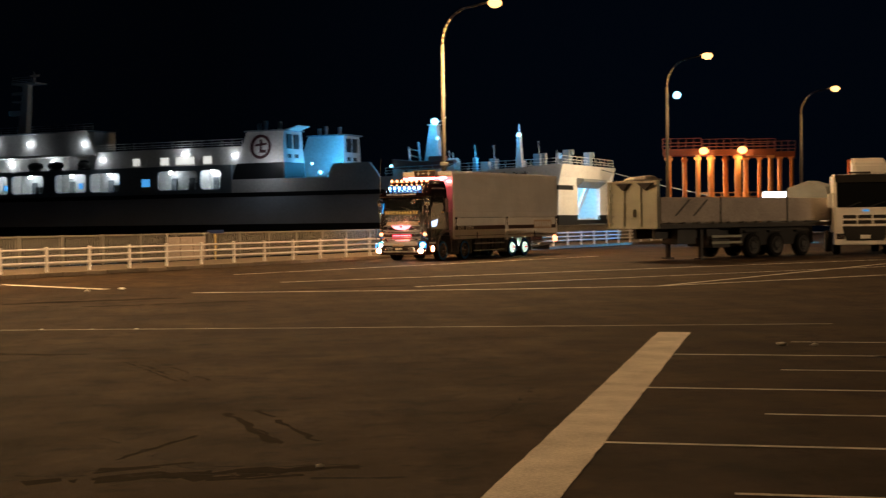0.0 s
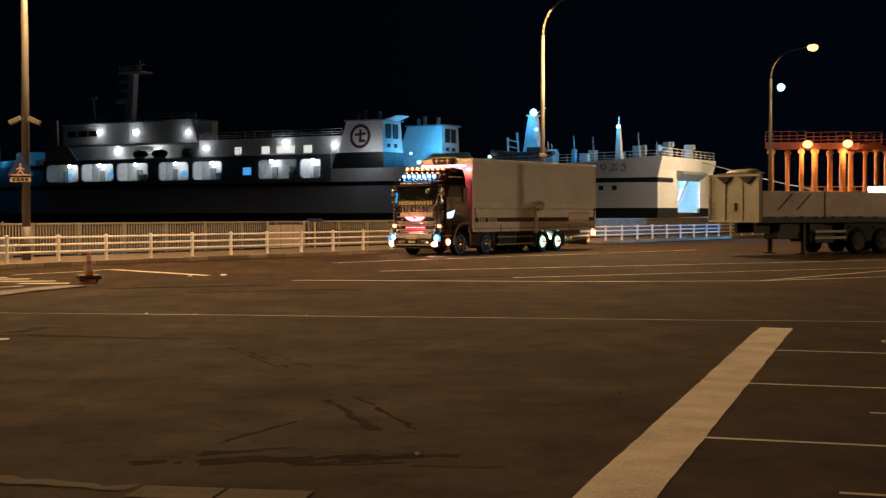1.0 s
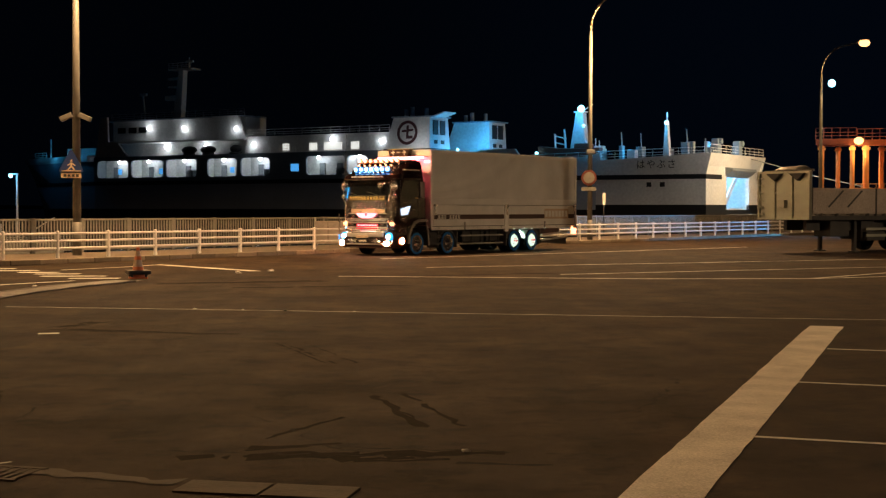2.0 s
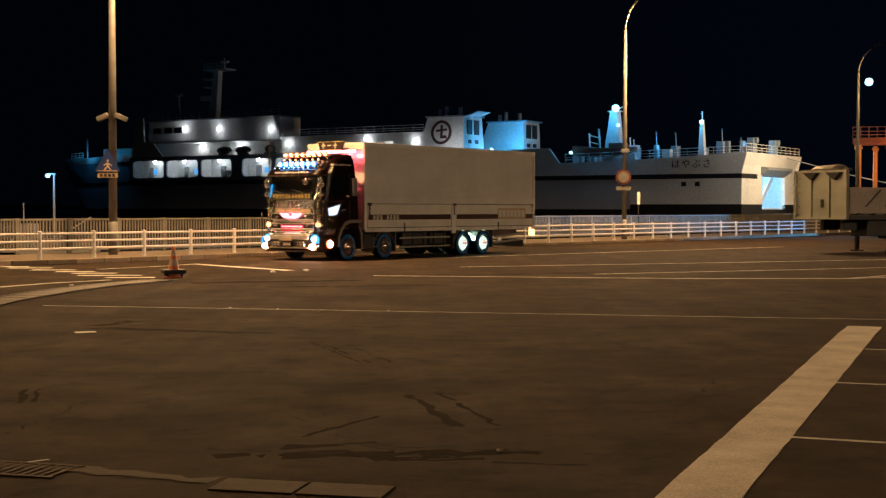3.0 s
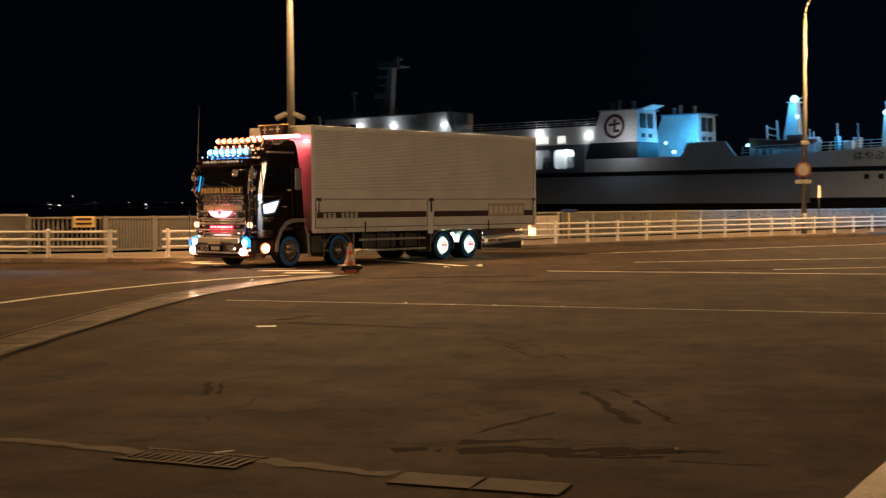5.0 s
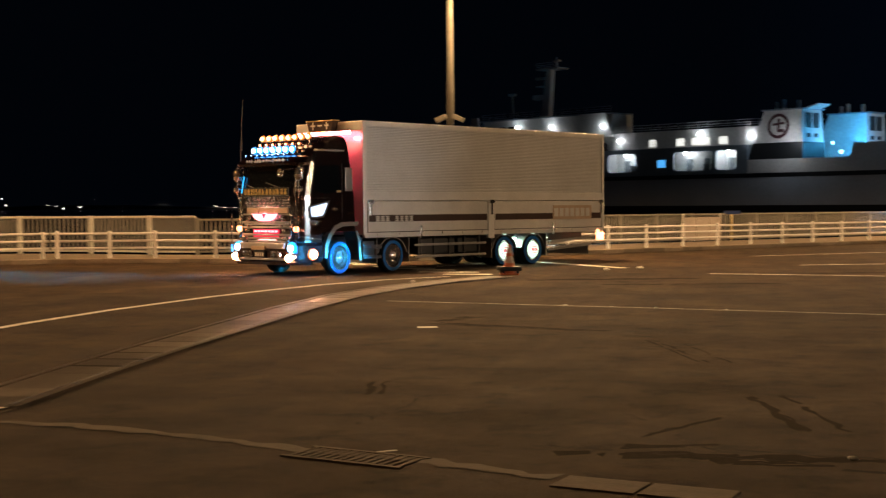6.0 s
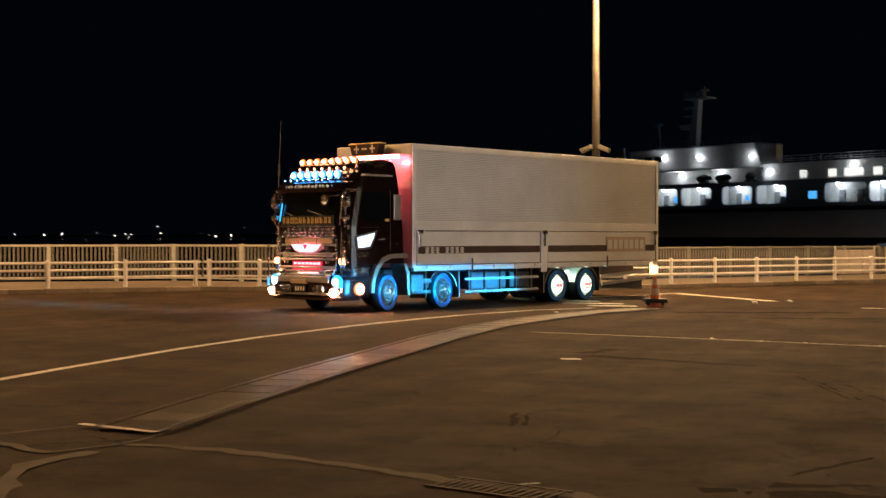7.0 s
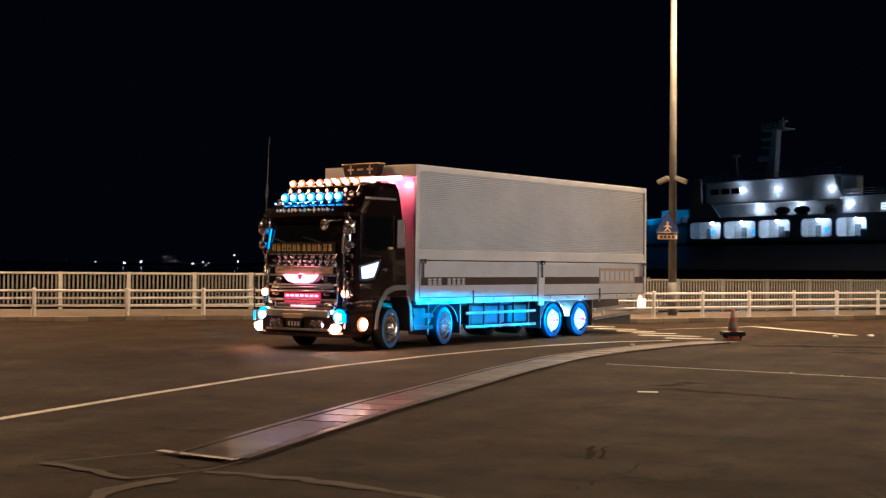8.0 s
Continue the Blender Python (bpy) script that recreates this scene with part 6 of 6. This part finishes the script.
    for s in (-1, 1):
        # corner: dark pillar, chrome rods, bosses stacked beside the headlight
        bm = bmesh.new()
        rod(bm, (s * 0.93, f + 0.02, 0.92), (s * 0.93, f + 0.01, 1.62), 0.024)
        rod(bm, (s * 1.04, f - 0.03, 0.86), (s * 1.04, f - 0.03, 1.9), 0.018)
        rod(bm, (s * 1.0, f - 0.02, 1.92), (s * 1.0, f - 0.12, 2.66), 0.026)
        part("corner_pillar", bm, BRIGHT_CHROME, shell, smooth=True)
        rnd = random.Random(17)
        for k in range(15):
            z = 0.95 + k * 0.068
            for x, y in ((1.115, f - 0.055), (1.17, f - 0.13)):
                if rnd.random() < 0.78:
                    bm = bmesh.new()
                    r = rnd.uniform(0.022, 0.04)
                    ball(bm, (s * (x + rnd.uniform(-0.012, 0.012)), y, z + rnd.uniform(-0.015, 0.015)), r, 8, (1, 0.8, rnd.uniform(0.6, 1.0)))
                    part("corner_boss", bm, BRIGHT_CHROME, shell, smooth=True)
        for z, y0, n in ((1.30, -0.52, 6), (1.24, -0.56, 4), (0.965, -0.42, 9), (0.89, -0.45, 7)):
            for k in range(n):
                bm = bmesh.new()
                ball(bm, (s * 1.217, y0 - 0.062 * k, z + 0.012 * ((k * 5) % 3 - 1)), 0.024, 8, (0.6, 1.1, 0.8))
                part("side_boss", bm, BRIGHT_CHROME, shell, smooth=True)
        bm = bmesh.new()
        ball(bm, (s * (1.14 if s < 0 else 1.0), f + 0.05, 1.125), 0.075, 12)
        part("indicator", bm, GLOW_INDICATOR, shell, "glowing orange indicator", smooth=True)
        bm = bmesh.new()
        lathe(bm, [(-0.04, 0.09), (0.0, 0.105), (0.02, 0.10), (0.03, 0.07), (0.01, 0.001)], "y", 20, (s * (1.14 if s < 0 else 1.0), f + 0.0, 1.125))
        part("indicator_bezel", bm, BRIGHT_CHROME, shell, smooth=True)
        # big chrome mirrors on arms
        mx = 1.26 if s < 0 else 1.06
        bm = bmesh.new()
        pipe(bm, [(s * 1.05, f - 0.16, 2.64), (s * mx, f + 0.06, 2.60), (s * mx, f + 0.06, 1.96), (s * 1.12, f - 0.04, 1.90)], 0.020)
        pipe(bm, [(s * 1.12, f - 0.1, 2.24), (s * mx, f + 0.06, 2.22)], 0.016)
        part("mirror_arm", bm, BRIGHT_CHROME, shell)
        for z0, z1, w in ((2.27, 2.57, 0.105), (1.99, 2.16, 0.085)):
            bm = bmesh.new()
            ball(bm, (s * mx, f + 0.07, (z0 + z1) / 2), 1.0, 14, (w, 0.075, (z1 - z0) / 2))
            box(bm, s * mx - w * 0.9, s * mx + w * 0.9, f - 0.01, f + 0.06, z0 + 0.03, z1 - 0.03, 0.02)
            part("mirror", bm, BRIGHT_CHROME, shell, "chrome mirror housing", smooth=True)
        # head lamp on the corner
        bm = bmesh.new()
        prism(bm, [(-0.53, 1.42), (-0.50, 1.64), (-1.03, 1.745), (-0.98, 1.62), (-0.88, 1.45), (-0.70, 1.42)], "x", s * 1.205, s * 1.236)
        part("headlight", bm, GLOW_HEAD, shell, "white glowing headlight")
        bm = bmesh.new()
        prism(bm, [(-0.47, 1.38), (-0.44, 1.67), (-1.12, 1.80), (-1.05, 1.62), (-0.92, 1.40), (-0.70, 1.375)], "x", s * 1.203, s * 1.224)
        part("headlight_rim", bm, STEEL, shell)
        # side window, door lines, handle, badges
        bm = bmesh.new()
        prism(bm, [(-0.60, 2.05), (-0.66, 2.62), (-1.42, 2.66), (-1.47, 2.02), (-0.95, 1.96)], "x", s * 1.195, s * 1.219)
        part("side_window", bm, GLASS_DARK, shell)
        for y, z0, z1 in ((-0.50, 1.85, 2.66), (-1.52, 1.35, 2.70)):
            bm = bmesh.new()
            box(bm, s * 1.208, s * 1.2165, y - 0.007, y + 0.007, z0, z1)
            part("door_seam", bm, BLACK, shell)
        bm = bmesh.new()
        box(bm, s * 1.213, s * 1.235, -1.15, -0.56, 1.855, 1.87, 0.004)
        part("window_trim", bm, CHROME, shell)
        bm = bmesh.new()
        box(bm, s * 1.213, s * 1.25, -1.46, -1.34, 2.0, 2.05, 0.01)
        part("door_handle", bm, GOLD, shell)
        for y, z, r in ((-1.24, 1.605, 0.035), (-1.32, 1.61, 0.03), (-1.18, 1.60, 0.022), (-1.28, 1.57, 0.02), (-1.74, 1.5, 0.018)):
            bm = bmesh.new()
            ball(bm, (s * 1.216, y, z), r, 10, (0.4, 1.2, 0.8))
            part("chrome_badge", bm, BRIGHT_CHROME, shell, smooth=True)
        bm = bmesh.new()
        rnd = random.Random(6)
        y = -0.66
        while y > -1.58:
            w, h = rnd.uniform(0.02, 0.045), rnd.choice((0.022, 0.022, 0.034))
            box(bm, s * 1.17, s * 1.203, y - w, y - w + 0.014, 3.01 - h, 3.01 + h)
            box(bm, s * 1.17, s * 1.203, y - w, y, 3.0, 3.012)
            y -= w + 0.018
        part("side_lettering", bm, LETTER, shell, "small pale letter bars")
        # tall mirror plate behind the door
        bm = bmesh.new()
        box(bm, s * 1.225, s * 1.27, -1.82, -1.58, 2.03, 2.60, 0.03)
        part("side_mirror_plate", bm, ARCH_PAINT, shell, "tall grey plate behind the door")
        # angular wheel arch: flat top, front leg running down to the sill
        y0 = AXLES[0]
        bm = bmesh.new()
        outer = [(-0.90, 0.42), (-0.93, 0.72), (-1.04, 0.98), (-1.24, 1.19), (-1.50, 1.275), (-2.02, 1.285)]
        inner = [(-2.02, 1.19), (-1.52, 1.175), (-1.30, 1.10), (-1.13, 0.92), (-1.03, 0.70), (-1.0, 0.42)]
        prism(bm, outer + inner, "x", s * 1.12, s * 1.252)
        part("wheel_arch", bm, ARCH_PAINT, shell, "grey angular wheel arch trim")
        bm = bmesh.new()
        prism(bm, [(-1.93, 1.04), (-2.0, 1.06), (-2.10, 0.86), (-2.14, 0.34), (-2.05, 0.34), (-2.01, 0.84)], "x", s * 0.78, s * 1.24)
        part("mud_flap", bm, ARCH_PAINT, t)
        bm = bmesh.new()
        prism(bm, [(-1.0, 0.72), (-1.04, 0.96), (-1.2, 1.10), (-1.5, 1.16), (-2.0, 1.17), (-2.0, 1.10), (-1.5, 1.10), (-1.24, 1.04), (-1.10, 0.92), (-1.06, 0.72)], "x", s * 0.6, s * 1.12)
        part("wheel_well", bm, BLACK, t)
    bm = bmesh.new()
    rod(bm, (1.16, f - 0.1, 2.2), (1.16, f - 0.2, 4.3), 0.014, 0.006, 8)
    rod(bm, (1.16, f - 0.14, 3.05), (1.16, f - 0.15, 3.3), 0.03, 0.02, 8)
    part("aerial", bm, STEEL, shell)
    # front bumper: chrome middle, painted rounded corners, lip
    bm = bmesh.new()
    loft(bm, [[(x, y, z) for x, y in plan_ring(yf, -0.88, h, 0.26)] for z, yf, h in ((0.33, -0.05, 1.19), (0.40, -0.02, 1.215), (0.72, -0.02, 1.22), (0.80, -0.06, 1.215))])
    bump = part("bumper", bm, CAB_PAINT, t, "dark bumper with a chrome middle")
    bm = bmesh.new()
    box(bm, -0.84, 0.84, -0.08, 0.012, 0.66, 0.80, 0.03)
    part("bumper_top", bm, SATIN_CHROME, bump, "chrome bumper top")
    bm = bmesh.new()
    box(bm, -0.84, 0.84, -0.08, 0.006, 0.385, 0.43, 0.015)
    part("bumper_trim", bm, SATIN_CHROME, bump)
    bm = bmesh.new()
    loft(bm, [[(x, y, z) for x, y in plan_ring(0.0, -0.6, h, 0.26)] for z, h in ((0.27, 1.18), (0.335, 1.2))])
    part("bumper_lip", bm, CAB_PAINT, bump)
    bm = bmesh.new()
    box(bm, -0.13, 0.26, -0.01, 0.03, 0.44, 0.60, 0.01)
    plate = part("number_plate", bm, BLACK, bump)
    bm = bmesh.new()
    for k in range(4):
        box(bm, -0.10 + k * 0.085, -0.045 + k * 0.085, 0.031, 0.034, 0.475, 0.56)
    part("plate_bar", bm, LETTER, plate)
    bm = bmesh.new()
    box(bm, -0.18, 0.34, 0.0, 0.06, 0.625, 0.715, 0.02)
    part("bumper_step", bm, BEIGE, bump)
    for s in (-1, 1):
        for x in (0.46, 0.62):
            bm = bmesh.new()
            lathe(bm, [(-0.04, 0.085), (0.04, 0.085), (0.05, 0.07), (0.02, 0.05), (0.04, 0.001)], "y", 18, (s * x, 0, 0.51))
            part("driving_lamp", bm, BRIGHT_CHROME, bump, smooth=True)
        # plain chrome drum for a driving-lamp housing
        bm = bmesh.new()
        lathe(bm, [(-0.14, 0.001), (-0.14, 0.06), (-0.10, 0.085), (0.10, 0.085), (0.14, 0.06), (0.14, 0.001)], "x", 18, (s * 0.80, f + 0.06, 0.87))
        part("lamp_drum", bm, BRIGHT_CHROME, bump, "chrome drum over the bumper", smooth=True)
        lx, ly = (1.09, -0.02) if s < 0 else (1.0, -0.08)
        bm = bmesh.new()
        ball(bm, (s * lx, ly - 0.01, 0.685), 0.15, 14, (1.05, 0.5, 0.95))
        lamp_part = part("bumper_lamp", bm, GLOW_RIM_BLUE, bump, "blue-white bumper lamp", smooth=True)
        bm = bmesh.new()
        ball(bm, (s * lx - 0.02, ly + 0.045, 0.68), 0.085, 12, (1.05, 0.5, 0.9))
        part("lamp_core", bm, GLOW_BUMPER, lamp_part, smooth=True)
        bm = bmesh.new()
        ball(bm, (s * (lx - 0.1 if s < 0 else lx + 0.1), ly + 0.01, 0.44), 0.105, 14, (1.1, 0.5, 0.85))
        part("fog_lamp", bm, GLOW_FOG, bump, "warm glowing fog lamp", smooth=True)
        bm = bmesh.new()
        ball(bm, (s * 1.215, -0.57, 0.52), 0.15, 14, (0.4, 1.1, 0.95))
        side_lamp = part("side_fog_lamp", bm, GLOW_RIM_ORANGE, bump, "warm glowing corner lamp", smooth=True)
        bm = bmesh.new()
        ball(bm, (s * 1.235, -0.56, 0.52), 0.115, 14, (0.5, 1.05, 0.95))
        part("lamp_core", bm, GLOW_FOG, side_lamp, smooth=True)
        bm = bmesh.new()
        rod(bm, (s * 1.22, -0.05, 0.45), (s * 1.22, -0.05, 1.5), 0.013)
        rod(bm, (s * 1.22, -0.05, 1.15), (s * 1.22, -0.05, 1.42), 0.022)
        marker = part("marker_rod", bm, CHROME, bump)
        bm = bmesh.new()
        rod(bm, (s * 1.22, -0.05, 0.56), (s * 1.22, -0.05, 0.74), 0.024)
        part("marker_light", bm, GLOW_BULB_BLUE, marker, "blue marker light")


def skirts(t):
    for s in (-1, 1):
        for y0, y1 in ((-4.0, -6.75),):
            bm = bmesh.new()
            for z in (0.36, 0.66):
                box(bm, s * 1.19, s * 1.23, y1, y0, z - 0.03, z + 0.03, 0.01)
            part("side_guard", bm, GUARD_STEEL, t, "grey side guard rails")
            for k in range(5):
                y = y0 - 0.2 - k * 0.58
                bm = bmesh.new()
                box(bm, s * 1.14, s * 1.18, y - 0.03, y + 0.03, 0.3, 0.9)
                part("guard_bracket", bm, STEEL, t)
            bm = bmesh.new()
            box(bm, s * 0.6, s * 1.14, -5.6, -4.3, 0.4, 0.82, 0.05)
            part("fuel_tank", bm, STEEL, t, "dark fuel tank")
            bm = bmesh.new()
            box(bm, s * 0.62, s * 1.12, -6.6, -5.75, 0.42, 0.8, 0.03)
            part("battery_box", bm, STEEL, t)
        bm = bmesh.new()
        box(bm, s * 1.17, s * 1.22, -2.85, -2.2, 0.36, 0.44, 0.01)
        box(bm, s * 1.17, s * 1.22, -2.85, -2.2, 0.6, 0.7, 0.01)
        box(bm, s * 0.8, s * 1.15, -2.75, -2.25, 0.35, 0.8, 0.03)
        part("step_box", bm, STEEL, t)
        bm = bmesh.new()
        for z in (0.42, 0.62):
            prism(bm, [(-9.45, z - 0.05), (-11.45, z + 0.06), (-11.45, z + 0.14), (-9.45, z + 0.03)], "x", s * 1.18, s * 1.22)
        part("rear_guard", bm, GUARD_STEEL, t, "slanted grey rear side guard")
        bm = bmesh.new()
        prism(bm, [(-9.5, 0.3), (-11.4, 0.22), (-11.4, 0.52), (-9.5, 0.42)], "x", s * 1.1, s * 1.14)
        part("rear_skirt", bm, BLACK, t)
        for y in (AXLES[1] + 0.55, AXLES[1] - 0.58, AXLES[2] + 0.55, AXLES[3] - 0.58):
            bm = bmesh.new()
            box(bm, s * 0.7, s * 1.22, y - 0.015, y + 0.015, 0.24, 0.86, 0.006)
            part("mud_flap", bm, ARCH_PAINT, t)
        # rear fenders: thin arcs over the wheels
        for y in AXLES[1:]:
            bm = bmesh.new()
            arc = [math.pi * (0.06 + 0.88 * k / 12) for k in range(13)]
            prism(bm, [(y + 0.52 * math.cos(a), 0.40 + 0.49 * math.sin(a)) for a in arc] + [(y + 0.495 * math.cos(a), 0.40 + 0.465 * math.sin(a)) for a in arc[::-1]], "x", s * 0.72, s * 1.215)
            part("fender", bm, ARCH_PAINT, t)
        for y in ((AXLES[2] + AXLES[3]) / 2, AXLES[3] - 0.75):
            bm = bmesh.new()
            box(bm, s * 0.86, s * 1.02, y - 0.1, y + 0.1, 0.72, 0.76, 0.01)
            part("work_lamp", bm, GLOW_WORK, t, "green-white lamp under the chassis")
        # glowing discs added over the rear rims, lamps above the wheels
        for y in AXLES[2:]:
            bm = bmesh.new()
            lathe(bm, [(s * 0.13, 0.235), (s * 0.165, 0.215), (s * 0.195, 0.11), (s * 0.20, 0.001)], "x", 24, (s * 1.07, y, 0.417))
            wheel_lamp = part("wheel_lamp", bm, GLOW_GREEN, t, "green-white glowing disc over the wheel rim")
            for dy, z0, z1 in ((-0.10, -0.035, 0.045), (-0.04, -0.045, 0.04), (0.03, -0.04, 0.05), (0.09, -0.03, 0.04), (0.0, 0.075, 0.10), (0.0, -0.10, -0.08)):
                bm = bmesh.new()
                w = 0.02 if abs(z0) < 0.07 else 0.09
                box(bm, s * 1.262, s * 1.278, y + dy - w, y + dy + w, 0.417 + z0, 0.417 + z1, 0.004)
                part("letter_bar", bm, GLOW_RED_SOFT, wheel_lamp)
            bm = bmesh.new()
            box(bm, s * 1.16, s * 1.22, y - 0.08, y + 0.08, 0.86, 0.9, 0.01)
            part("shoulder_lamp", bm, GLOW_GREEN, t)


LORRY_PATH = [
    (0, 6.756, 55.115, 139.99), (0.5, 4.881, 53.317, 139.81), (1, 3.048, 51.454, 139.74), (1.5, 1.232, 49.494, 139.73), (3, -3.949, 42.333, 141.24),
    (3.5, -5.511, 40.095, 141.76), (4, -7.010, 37.955, 142.40), (5.5, -10.652, 32.492, 146.83), (6, -11.514, 30.645, 149.34),
    (6.5, -12.184, 28.784, 152.38), (7, -12.605, 27.002, 156.10), (7.5, -12.802, 25.281, 160.50), (8, -12.755, 23.530, 165.22)]


def rolled(t):
    """Metres that the lorry has gone by the time t, and its steering angle."""
    gone, last = 0.0, LORRY_PATH[0]
    for row in LORRY_PATH[1:]:
        step = math.hypot(row[1] - last[1], row[2] - last[2])
        if t <= row[0]:
            return gone + step * (t - last[0]) / (row[0] - last[0]), (row[3] - last[3]) / max(step, 0.1)
        gone, last = gone + step, row
    return gone, 4.5


def build():
    ground_thing()
    markings()
    cracks()
    litter()
    fences()
    near = street_lamp((-9.66, 43.35, VERGE), 17800, "tall lamp post with signs beside the fence", (0.766, -0.643), size=0.888)
    pole_signs(near)
    second = street_lamp((10.36, 66.3, VERGE), 17000, "tall curved lamp post with a round sign", (0.766, -0.643), size=0.817)
    round_sign(second)
    street_lamp((29.7, 89.8, 0), 2400, "tall curved lamp post with a cyan floodlight", (0.766, -0.643), 14.9, True, reach=1.0, size=0.875)
    street_lamp((46.4, 105.6, 0), 1300, "tall curved lamp post far off", (0.766, -0.643), 14.2, reach=0.9, size=0.875)
    # four lamp posts out of view, added to light ground and lorry
    street_lamp((-28.5, 12.0, 0), 8200, "unseen tall curved lamp post added to light the harbour road", (0.8, 0.6), color=(1.0, 0.52, 0.21))
    street_lamp((-11.0, -15.0, 0), 450, "unseen tall curved lamp post added to light the lot", (0.3, 0.95))
    street_lamp((36.0, 34.0, 0), 2600, "unseen tall curved lamp post added to light the lot", (-0.9, -0.3))
    street_lamp((-36.0, 31.5, 0), 18000, "unseen tall curved lamp post added to light the harbour road", (0.8, -0.6))
    # unseen fixed panel added: stands in for blue light of a passing vehicle
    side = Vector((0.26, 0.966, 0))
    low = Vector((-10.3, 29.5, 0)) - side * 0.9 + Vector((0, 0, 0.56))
    panel("blue_fill_panel", low + Vector((0.966, -0.26, 0)) * 32 + Vector((0, 0, 2.5)), low, 7.0, 0.5, 160, (0.01, 0.45, 1.0), 1.1, -2.0)
    # unseen white spot added to brighten the lorry's box late on
    beam("box_fill_spot", (40, 16, 2.5), (-11.0, 29.0, 3.3), 11000, (0.9, 0.95, 1.0), 17, 1.0)
    # unseen warm spot added to brighten the lorry lane
    beam("lane_fill_spot", (75, 5, 13), (-4, 48.8, 1.0), 33000, (1.0, 0.70, 0.42), 36, 0.2, 0.4)
    # unseen cyan spot added to tint the far guard rail and fence
    beam("fence_fill_spot", (41, 81, 1.2), (20, 78.0, 0.65), 24000, CYAN, 33, 0.3)
    quay_signs()
    cone()
    ferry()
    gantry()
    far_shore()
    pier_light()
    semi_trailer()
    tractor()
    drains()
    kerb_stones()


build()
LORRY = lorry()


def motions():
    walk(LORRY, [(t, pose(x, y, 0, 0, 0, a)) for t, x, y, a in LORRY_PATH])
    for wheel, axle, side, place in WHEELS:
        rows = []
        for k in range(81):
            t = k / 10
            gone, turn = rolled(t)
            steer = Matrix.Rotation(radians(max(-2, min(12, turn * (6.5 if axle == 0 else 4.0)))) if axle < 2 else 0.0, 4, "Z")
            rows.append((t, Matrix.Translation(place) @ steer @ Matrix.Rotation(-gone / 0.417, 4, "X")))
        walk(wheel, rows)


motions()
